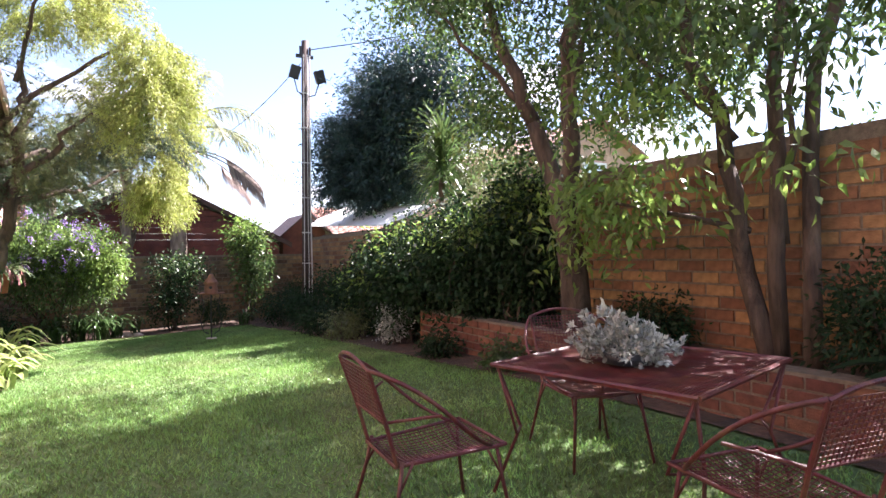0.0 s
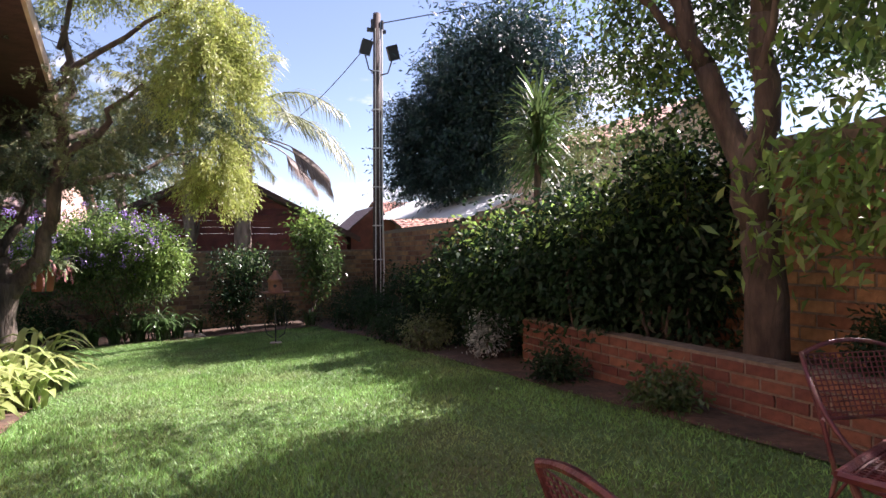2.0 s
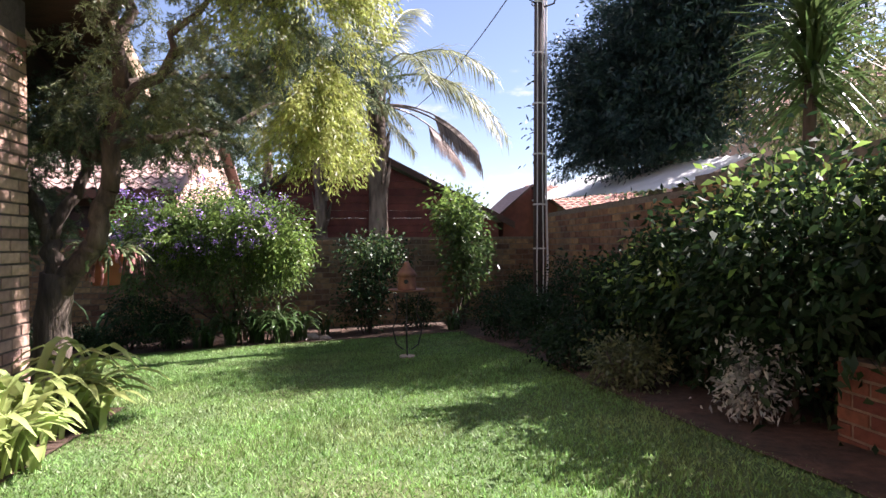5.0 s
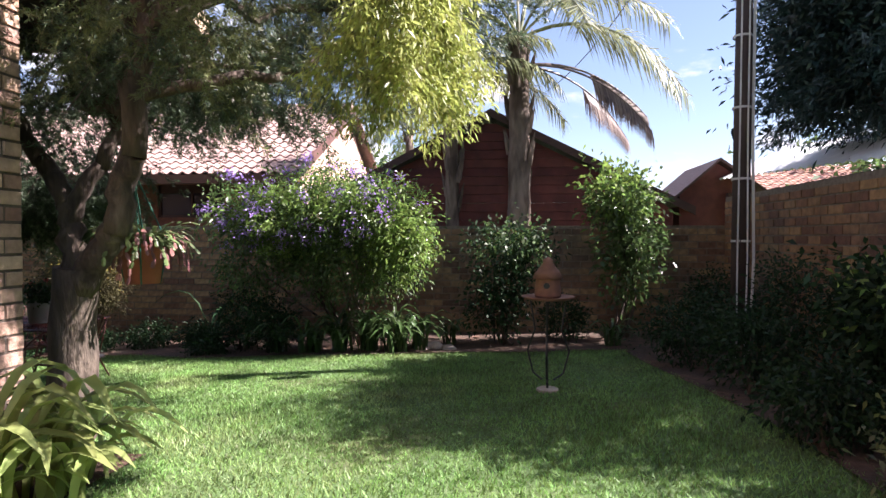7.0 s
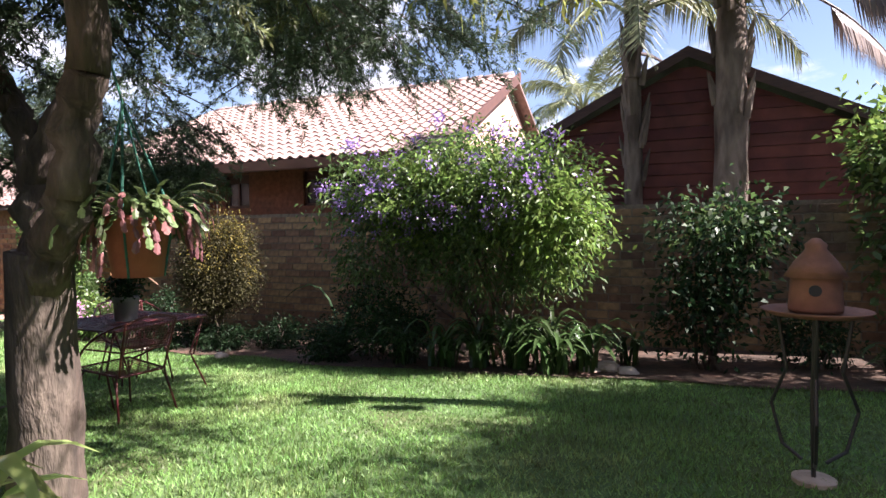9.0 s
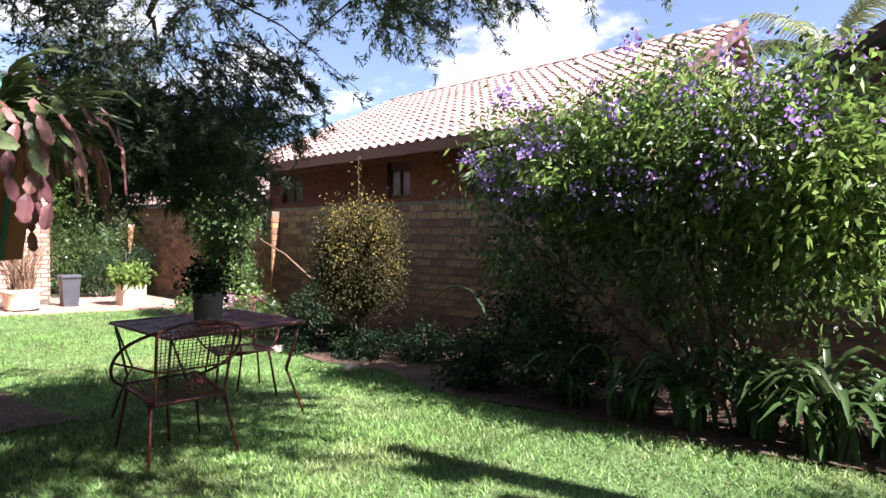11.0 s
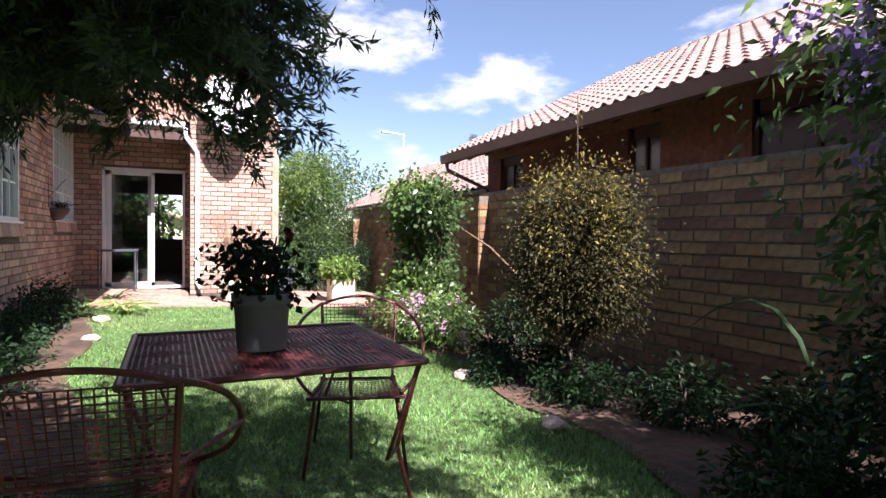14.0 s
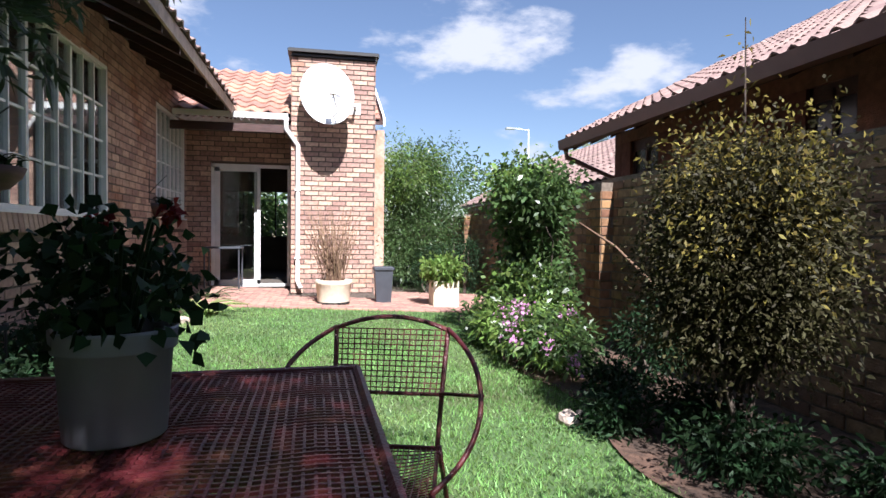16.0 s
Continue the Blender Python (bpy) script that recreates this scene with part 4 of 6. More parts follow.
# ---- service pole with cables and floodlights ----
pole = thing("service_pole", (3.95, 12.9, gz(3.95, 12.9)), "dark creosoted timber service pole with cables and two floodlights", "utility pole")
part("pole", Mesh().tube([(3.95, 12.9, -0.3), (3.98, 12.92, 3), (4.02, 12.95, 6.55)], [0.10, 0.092, 0.08], 14), M_POLE, pole, smooth=True)
for k, (dx, dy) in enumerate(((0.09, -0.07), (0.02, -0.115), (-0.06, -0.1))):
    part("cable", Mesh().tube([(3.95 + dx, 12.9 + dy, 0.1), (3.96 + dx * 1.25, 12.9 + dy * 1.2, 1.2), (3.97 + dx, 12.91 + dy, 2.6), (4.01 + dx, 12.94 + dy, 6.2)], 0.009 if k else 0.016, 6), M_CABLE, pole)
for zz in (1.4, 2.1, 2.9, 3.7, 4.5, 5.3):
    part("band", Mesh().lathe([(0.099, 0), (0.103, 0.0), (0.103, 0.025), (0.099, 0.025)], (3.97, 12.915, zz), 14), M_CABLE, pole)
for sx, lz, tilt in ((-0.3, 5.72, 12), (0.28, 5.68, -20)):
    arm = part("bracket", Mesh().tube([(4.0, 12.9, lz - 0.45), (4.0 + sx * 0.7, 12.8, lz - 0.4), (4.0 + sx, 12.75, lz - 0.12)], 0.015, 6), M_BLACK, pole)
    m = pose(4.0 + sx, 12.72, lz, 15, tilt, 0)
    part("floodlight", Mesh().cbox(-0.1, -0.05, -0.13, 0.1, 0.06, 0.15, 0.012, m).box(-0.11, -0.075, -0.14, 0.11, -0.05, 0.16, m), M_BLACK, pole)
part("crossarm", Mesh().box(3.8, 12.9, 6.15, 4.2, 12.96, 6.22).tube([(4.12, 12.9, 6.2), (4.12, 12.9, 6.4)], 0.03, 8).tube([(3.9, 12.9, 6.2), (3.9, 12.9, 6.4)], 0.03, 8), M_BLACK, pole)
wire = thing("overhead_wire", (4.1, 12.9, 6.35), "thin black overhead wire running off from the pole", "wire")
part("strand", Mesh().tube(arc((4.12, 12.9, 6.35), (16, 5, 9.5), (0, 0, -0.5), 12), 0.012, 5), M_BLACK, wire)
part("strand", Mesh().tube(arc((3.9, 12.9, 6.0), (2.4, 22, 5.4), (0, 0, -0.4), 12), 0.010, 5), M_BLACK, wire)
lamp = thing("street_lamp", (-60, 33, 0), "tall thin street lamp far beyond the roofs", "street lamp")
part("post", Mesh().tube([(-60, 33, 0), (-60, 33, 12)], [0.12, 0.07], 8), M_METAL_SHEET, lamp)
part("arm", Mesh().tube([(-60, 33, 11.9), (-60.3, 31.5, 12.1)], 0.05, 6), M_METAL_SHEET, lamp)
part("lantern", Mesh().cbox(-60.5, 30.6, 11.95, -60.1, 31.6, 12.15, 0.04), M_POT, lamp)

# ---- satellite dish on the chimney ----
dish = thing("satellite_dish", (-12.98, 12.45, 3.3), "white satellite dish on a steel arm fixed to the chimney", "satellite dish")
axis = (Vector((0.9, -0.1, 0.36))).to_track_quat("Z", "Y").to_matrix().to_4x4()
prof = [(0.0, 0.0), (0.15, 0.012), (0.3, 0.05), (0.42, 0.10), (0.47, 0.13), (0.475, 0.12), (0.42, 0.08), (0.3, 0.03), (0.0, -0.02)]
sc = Matrix.Translation((-12.62, 12.13, 3.3)) @ axis @ Matrix.Rotation(radians(14), 4, "Z") @ Matrix.Diagonal((0.95, 1.32, 1, 1))
rf = Mesh().lathe(prof, (0, 0, 0), 32)
rf.v = [tuple(sc @ Vector(p)) for p in rf.v]
part("reflector", rf, M_WHITE, dish, smooth=True)
part("mast", Mesh().tube([(-13.0, 12.62, 3.2), (-12.78, 12.6, 3.2), (-12.72, 12.4, 3.35), (-12.66, 12.2, 3.4)], 0.022, 8), M_CABLE, dish)
part("wall_plate", Mesh().box(-13.0, 12.52, 3.1, -12.975, 12.72, 3.3), M_CABLE, dish)
part("feed_arm", Mesh().tube([(-12.5, 12.2, 2.95), (-12.1, 12.3, 2.95), (-11.95, 12.2, 3.25)], 0.014, 6).tube([(-12.4, 12.45, 3.2), (-11.95, 12.2, 3.25)], 0.008, 5), M_CABLE, dish)
part("feed_horn", Mesh().cbox(-12.0, 12.15, 3.2, -11.88, 12.25, 3.32, 0.015), M_CABLE, dish)
mk = Mesh()
for a, b, w, h in ((-0.02, 0.17, 0.09, 0.018), (-0.02, 0.2, 0.09, 0.018), (-0.02, 0.23, 0.09, 0.018), (0.0, 0.1, 0.05, 0.03), (0.07, 0.1, 0.04, 0.03), (-0.08, 0.1, 0.05, 0.03), (-0.14, 0.1, 0.03, 0.03)):
    mk.add([sc @ Vector((b + dy, a + dx, 0.045 + 0.25 * (b * b))) for dx, dy in ((-w / 2, -h / 2), (w / 2, -h / 2), (w / 2, h / 2), (-w / 2, h / 2))], [(0, 1, 2, 3)])
part("faded_mark", mk, M_POT, dish, "faded grey bars of worn lettering")


# ---- trees ----
def limb(m, a, b, r0, r1, rng, n=6, wob=0.08, sides=7, sag=0.0):
    """A crooked tapering limb from a to b; returns its points."""
    a, b = Vector(a), Vector(b)
    L = (b - a).length
    pts = []
    for i in range(n + 1):
        t = i / n
        w = math.sin(math.pi * t) * wob * L
        pts.append(a.lerp(b, t) + Vector((rng.uniform(-w, w), rng.uniform(-w, w), rng.uniform(-w, w) * 0.5 + sag * 4 * t * (1 - t))))
    m.tube(pts, [r0 + (r1 - r0) * (i / n) for i in range(n + 1)], sides)
    return pts


rng = random.Random(41)
# feathery tree at the house corner
T = thing("feathery_tree", (-1.8, 9.84, gz(-1.8, 9.84)), "old leaning tree with feathery drooping foliage over the garden table", "tree")
trunk = Mesh()
g0 = gz(-2.0, 10.15)
fork = (-1.6, 9.68, 1.25)
limb(trunk, (-1.78, 9.8, g0 - 0.15), fork, 0.175, 0.135, rng, 7, 0.02, 12)
part("trunk", trunk, M_BARK, T, "rough grey-brown leaning trunk", smooth=True)
stems = [((-1.56, 9.68, 1.1), (-1.25, 9.6, 1.5), 0.10, 0.09), ((-1.25, 9.6, 1.48), (-1.12, 9.6, 2.0), 0.09, 0.082), ((-1.12, 9.6, 1.98), (-0.99, 9.52, 2.9), 0.082, 0.07), ((-0.99, 9.52, 2.88), (-0.95, 9.4, 4.3), 0.07, 0.035),
         ((-1.62, 9.7, 1.15), (-1.69, 9.72, 1.68), 0.095, 0.07), ((-1.69, 9.72, 1.66), (-1.9, 9.74, 2.0), 0.07, 0.06), ((-1.9, 9.74, 1.98), (-2.35, 9.8, 2.5), 0.06, 0.05), ((-2.35, 9.8, 2.48), (-2.6, 9.9, 3.7), 0.05, 0.03),
         ((-1.66, 9.71, 1.55), (-1.48, 9.78, 1.95), 0.06, 0.052), ((-1.48, 9.78, 1.93), (-1.35, 9.9, 2.8), 0.052, 0.035), ((-1.1, 9.55, 2.35), (-0.3, 10.1, 2.62), 0.05, 0.035), ((-0.3, 10.1, 2.62), (0.5, 10.5, 3.1), 0.035, 0.01),
         ((-1.2, 9.65, 2.5), (-0.1, 9.1, 3.6), 0.06, 0.02), ((-1.2, 9.5, 3.4), (0.4, 9.0, 4.7), 0.05, 0.015),
         ((-1.25, 9.7, 2.3), (-2.9, 11.0, 2.75), 0.06, 0.03), ((-2.9, 11.0, 2.75), (-4.3, 11.6, 2.55), 0.03, 0.01),
         ((-2.3, 9.85, 2.8), (-3.6, 10.6, 3.2), 0.05, 0.015), ((-1.4, 9.7, 3.0), (-1.6, 11.3, 3.7), 0.05, 0.015), ((-1.2, 9.65, 2.9), (0.2, 11.5, 3.7), 0.05, 0.012),
         ((-1.2, 9.7, 2.4), (-0.9, 11.0, 3.0), 0.045, 0.012), ((-2.4, 9.9, 3.3), (-2.6, 9.3, 5.0), 0.04, 0.012), ((-1.0, 9.4, 4.0), (-0.6, 8.9, 5.6), 0.035, 0.01)]
for a, b, r0, r1 in stems:
    m = Mesh()
    limb(m, a, b, r0, r1, rng, 7, 0.07, 7, 0.05)
    part("branch", m, M_BARK, T, smooth=True)


def spray_tips(centre, radii, n, reach, rng, down=0.35, lowest=None):
    out = []
    for _ in range(n):
        d = Vector((rng.gauss(0, 1), rng.gauss(0, 1), rng.gauss(0, 1))).normalized()
        k = rng.uniform(0.35, 0.95)
        a = Vector((centre[0] + d.x * radii[0] * k, centre[1] + d.y * radii[1] * k, centre[2] + d.z * radii[2] * k))
        h = Vector((d.x, d.y, 0)) + Vector((rng.gauss(0, 0.5), rng.gauss(0, 0.5), 0))
        b = a + h.normalized() * reach * rng.uniform(0.6, 1.2) + Vector((0, 0, -down * reach * rng.uniform(0.2, 1.6)))
        if lowest is not None and b.z < lowest:
            b.z = lowest + rng.uniform(0, 0.2)
        out.append((tuple(a), tuple(b)))
    return out


dark = spray_tips((-2.6, 10.7, 2.95), (1.2, 1.1, 0.7), 42, 0.7, rng, 0.4, 1.9) + spray_tips((-3.3, 11.3, 2.45), (0.9, 0.6, 0.45), 42, 0.55, rng, 0.4, 1.7)
dark += spray_tips((-1.5, 10.9, 3.2), (0.95, 1.0, 0.55), 85, 0.65, rng, 0.35, 2.5) + spray_tips((-2.2, 9.8, 4.3), (1.3, 1.1, 1.2), 46, 0.7, rng, 0.3)
dark += spray_tips((-2.9, 10.2, 2.3), (0.9, 0.6, 0.45), 16, 0.5, rng, 0.4, 1.65) + spray_tips((-3.0, 11.1, 2.05), (0.8, 0.7, 0.4), 85, 0.42, rng, 0.4, 1.5) + spray_tips((-3.2, 11.25, 1.62), (0.42, 0.35, 0.25), 50, 0.3, rng, 0.4, 1.27)
dark += spray_tips((-1.2, 12.1, 3.15), (1.1, 0.8, 0.5), 110, 0.6, rng, 0.35, 2.45) + spray_tips((0.1, 11.5, 3.75), (1.2, 0.9, 0.5), 130, 0.6, rng, 0.3, 2.9)
dark += spray_tips((0.6, 11.2, 3.8), (0.9, 0.7, 0.4), 100, 0.5, rng, 0.3, 3.1)
dark += spray_tips((-2.95, 11.05, 1.8), (0.5, 0.4, 0.22), 110, 0.32, rng, 0.4, 1.4)
dark += spray_tips((-2.2, 12.2, 3.1), (0.8, 0.5, 0.5), 100, 0.5, rng, 0.35, 2.3)
dark += spray_tips((-1.0, 12.0, 3.5), (1.1, 0.8, 0.4), 90, 0.55, rng, 0.3, 2.7)
dark += spray_tips((-1.9, 9.9, 2.75), (0.7, 0.5, 0.4), 70, 0.45, rng, 0.4, 2.15)
dark += spray_tips((-0.9, 10.0, 2.85), (0.8, 0.6, 0.45), 44, 0.55, rng, 0.5, 2.1)
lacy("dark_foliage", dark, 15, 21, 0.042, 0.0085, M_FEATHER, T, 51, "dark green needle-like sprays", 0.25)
tw = Mesh()
for a, b in dark[::2]:
    tw.tube([a, Vector(a).lerp(Vector(b), 0.5) + Vector((0, 0, -0.02)), Vector(b) + Vector((0, 0, -0.2 * (Vector(b) - Vector(a)).length))], [0.007, 0.005, 0.002], 4, False)
part("twig_growth", tw, M_BARK, T, kind="stuff")
# sprays where the crown catches sun; the brightness is in their colour
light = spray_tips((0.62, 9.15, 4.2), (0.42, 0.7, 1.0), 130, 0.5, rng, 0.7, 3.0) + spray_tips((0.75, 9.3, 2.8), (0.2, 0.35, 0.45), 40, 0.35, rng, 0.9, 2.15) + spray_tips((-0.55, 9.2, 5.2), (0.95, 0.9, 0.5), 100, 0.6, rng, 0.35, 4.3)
sprays("sunlit_foliage", light, 340, 0.055, 0.013, M_FEATHER_SUN, T, 52, "feathery sprays coloured yellow-green for sunlight", 0.3, tuft=0.06)
mid = spray_tips((-0.9, 9.6, 3.0), (1.0, 0.8, 0.5), 60, 0.55, rng, 0.6, 2.2) + spray_tips((-0.4, 9.3, 3.6), (0.8, 0.8, 0.6), 60, 0.55, rng, 0.5, 2.6)
lacy("inner_foliage", mid, 12, 24, 0.045, 0.008, M_LEAF_OLIVE, T, 53, "", 0.25)


def leafy_tree(name, base, stems, blobs, clumps, per, spread, ll, lw, material, label, seed, bark=None, shell=0.45, extra=None, hang=0.2, bunch=0.0):
    r = random.Random(seed)
    t = thing(name, base, label, "tree")
    for k, (a, b, r0, r1) in enumerate(stems):
        m = Mesh()
        limb(m, a, b, r0, r1, r, 6, 0.05, 8)
        part("trunk" if k == 0 else "branch", m, bark or M_BARK, t, smooth=True)
    foliage("crown", blobs, clumps, per, spread, ll, lw, material, t, seed, hang, shell=shell, bunch=bunch)
    # a brighter leaf colour paints the sunlit parts of the crown
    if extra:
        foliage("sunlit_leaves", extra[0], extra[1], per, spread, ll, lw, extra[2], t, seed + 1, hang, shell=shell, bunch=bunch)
    return t


# trees in the raised bed
leafy_tree("garden_tree", (4.33, 4.32, 0.7),
           [((4.33, 4.32, 0.6), (4.13, 4.2, 1.75), 0.16, 0.13), ((4.13, 4.2, 1.7), (4.1, 4.14, 3.2), 0.10, 0.075), ((4.1, 4.14, 3.2), (4.25, 3.95, 5.4), 0.075, 0.03), ((4.12, 4.22, 1.7), (3.95, 4.5, 2.9), 0.11, 0.08), ((3.95, 4.5, 2.9), (3.65, 4.95, 4.4), 0.08, 0.04), ((3.65, 4.95, 4.4), (3.45, 5.4, 5.4), 0.04, 0.015), ((3.9, 4.6, 3.1), (3.2, 5.2, 4.2), 0.04, 0.012), ((3.8, 4.7, 3.6), (4.3, 6.1, 4.8), 0.045, 0.015), ((4.12, 4.1, 3.0), (4.8, 4.6, 4.6), 0.05, 0.02), ((4.1, 4.15, 2.6), (3.8, 3.8, 4.0), 0.035, 0.012)],
           [((3.6, 5.1, 4.7), (1.0, 0.9, 0.8)), ((4.4, 4.2, 5.0), (1.1, 1.0, 0.9)), ((3.3, 5.2, 4.0), (0.6, 0.5, 0.5)), ((4.2, 5.3, 3.5), (0.6, 0.6, 0.7)), ((4.5, 5.2, 2.6), (0.4, 0.7, 0.5)), ((4.9, 3.4, 5.2), (1.3, 1.3, 0.9)), ((4.2, 6.4, 4.9), (1.0, 1.0, 0.7), 0.6), ((5.6, 4.2, 4.0), (1.0, 1.3, 1.2)), ((6.2, 4.8, 5.4), (1.4, 1.3, 1.2))],
           3400, 16, 0.10, 0.075, 0.034, M_LEAF_MID, "multi-stemmed garden tree with open leafy crown", 61, shell=0.25, bunch=0.2,
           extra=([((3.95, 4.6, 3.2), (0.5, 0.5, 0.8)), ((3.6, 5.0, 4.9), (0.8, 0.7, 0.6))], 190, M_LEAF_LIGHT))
broad = leafy_tree("broadleaf_tree", (4.4, 2.3, 0.7),
           [((4.4, 2.3, 0.6), (4.25, 2.55, 2.2), 0.075, 0.06), ((4.25, 2.55, 2.2), (3.95, 2.95, 4.9), 0.06, 0.035), ((4.4, 2.25, 0.7), (4.35, 2.2, 4.9), 0.065, 0.04), ((4.45, 2.05, 0.7), (4.5, 1.8, 5.0), 0.065, 0.04), ((4.4, 2.2, 1.6), (4.2, 2.0, 3.6), 0.03, 0.012), ((4.3, 2.5, 2.4), (3.7, 3.2, 3.4), 0.03, 0.012), ((4.3, 2.4, 1.7), (3.75, 3.4, 2.0), 0.025, 0.01)],
           # the last two lobes are unseen, added to keep light off bed and table
           [((3.95, 3.3, 2.15), (0.45, 0.7, 0.35)), ((3.9, 3.0, 3.4), (0.7, 0.9, 0.7)), ((4.2, 2.2, 4.6), (1.1, 1.2, 0.9)), ((4.0, 1.4, 4.9), (1.4, 1.4, 0.8)), ((5.0, 2.4, 5.0), (1.4, 1.8, 1.0)), ((3.95, 1.7, 3.0), (0.6, 0.7, 0.5)), ((4.1, 2.1, 2.1), (0.4, 0.7, 0.25)), ((3.3, 2.6, 4.8), (0.9, 1.0, 0.6)), ((5.8, 1.4, 4.2), (1.2, 2.0, 1.4)), ((5.2, -0.6, 4.6), (1.4, 1.6, 1.2))],
           2000, 14, 0.12, 0.10, 0.04, M_LEAF_MID, "broad-leaved tree with several dark stems in the raised bed", 62, shell=0.3, hang=0.5, bunch=0.2,
           extra=([((3.85, 3.4, 1.95), (0.35, 0.75, 0.35)), ((3.85, 3.0, 3.3), (0.6, 0.8, 0.6))], 120, M_LEAF_LIGHT))
foliage("hanging_leaves", [((3.8, 3.1, 2.12), (0.35, 0.85, 0.36)), ((3.85, 2.5, 2.6), (0.4, 0.6, 0.4)), ((3.75, 1.6, 2.15), (0.3, 0.6, 0.2))], 75, 8, 0.09, 0.11, 0.042, M_LEAF_LIGHT, broad, 67, 0.5, "large bright drooping leaves", shell=0.2)
# trees behind the walls
leafy_tree("dark_conifer", (6.3, 13.3, 0), [((6.3, 13.3, -0.2), (6.1, 13.2, 5.2), 0.2, 0.04), ((6.2, 13.3, 2.3), (5.2, 12.8, 3.2), 0.05, 0.02), ((6.2, 13.3, 2.6), (7.0, 12.6, 3.6), 0.05, 0.02)],
           [((5.9, 13.2, 3.4), (1.5, 1.4, 0.75)), ((5.9, 13.1, 4.3), (1.4, 1.35, 0.9)), ((6.1, 12.9, 5.15), (1.0, 1.0, 0.85)), ((5.4, 13.3, 3.8), (1.2, 1.0, 0.9)), ((6.3, 12.3, 4.2), (1.3, 1.2, 1.2)), ((6.0, 11.9, 5.2), (1.1, 1.0, 0.9)), ((6.1, 11.3, 5.7), (1.2, 1.1, 0.9)), ((6.7, 10.7, 4.8), (1.0, 1.0, 0.9))],
           3000, 22, 0.14, 0.12, 0.034, M_CONIFER, "dense blue-green tree standing behind the boundary wall", 63, shell=0.3, hang=0.1)
con = [o for o in scene.objects if o.name == "dark_conifer"][0]
rc = random.Random(19)
tips = spray_tips((5.9, 13.2, 3.5), (1.4, 1.3, 0.8), 150, 0.8, rc, 0.3) + spray_tips((5.95, 13.0, 4.4), (1.35, 1.3, 0.9), 170, 0.75, rc, -0.1) + spray_tips((6.1, 12.6, 5.2), (0.95, 1.1, 0.9), 120, 0.6, rc, -0.7)
sprays("branch_sprays", tips, 130, 0.10, 0.02, M_CONIFER, con, 66, "", 0.1, tuft=0.06)
leafy_tree("olive_tree", (6.5, 10.3, 0), [((6.5, 10.3, -0.2), (6.5, 10.3, 3.0), 0.12, 0.06), ((6.5, 10.3, 2.4), (6.4, 9.6, 3.6), 0.05, 0.02)],
           [((6.6, 10.4, 3.5), (1.0, 1.0, 1.1)), ((6.4, 9.4, 3.1), (0.9, 1.0, 0.9))], 480, 16, 0.14, 0.10, 0.025, M_LEAF_OLIVE, "olive-green small tree behind the wall", 64, shell=0.3)
leafy_tree("bushy_tree", (-15.6, 14.3, -0.1), [((-15.6, 14.3, -0.3), (-15.5, 14.3, 1.6), 0.08, 0.05), ((-15.5, 14.3, 1.4), (-15.0, 14.0, 2.6), 0.04, 0.015)],
           [((-15.5, 14.3, 1.0), (1.2, 1.0, 1.1)), ((-15.6, 14.2, 2.1), (1.2, 0.95, 1.0)), ((-15.0, 13.8, 0.7), (0.9, 0.7, 0.8))], 900, 24, 0.13, 0.09, 0.026, M_LEAF_MID, "fine-leaved bushy tree beside the chimney", 65, shell=0.4, hang=0.2,
           extra=([((-15.4, 13.9, 2.3), (1.1, 0.8, 0.8))], 220, M_LEAF_LIGHT))
for k, (x, y, z, r) in enumerate(((-32, 30, 2.0, 4.5), (-24, 9, 1.4, 2.0), (-40, 20, 2.5, 5.0), (14, 26, 2.5, 4.0), (24, 6, 3.0, 5.0), (20, -6, 3.5, 5.0), (-4, 34, 3.0, 4.0))):
    leafy_tree("far_tree", (x, y, 0), [((x, y, -0.5), (x, y, z), 0.25, 0.1)], [((x, y, z), (r, r, r * 0.62)), ((x + r * 0.4, y, z + r * 0.3), (r * 0.7, r * 0.7, r * 0.5))], 500, 10, 0.35, 0.30, 0.13, M_LEAF_MID, "leafy tree in the distance beyond the roofs", 70 + k, shell=0.5)


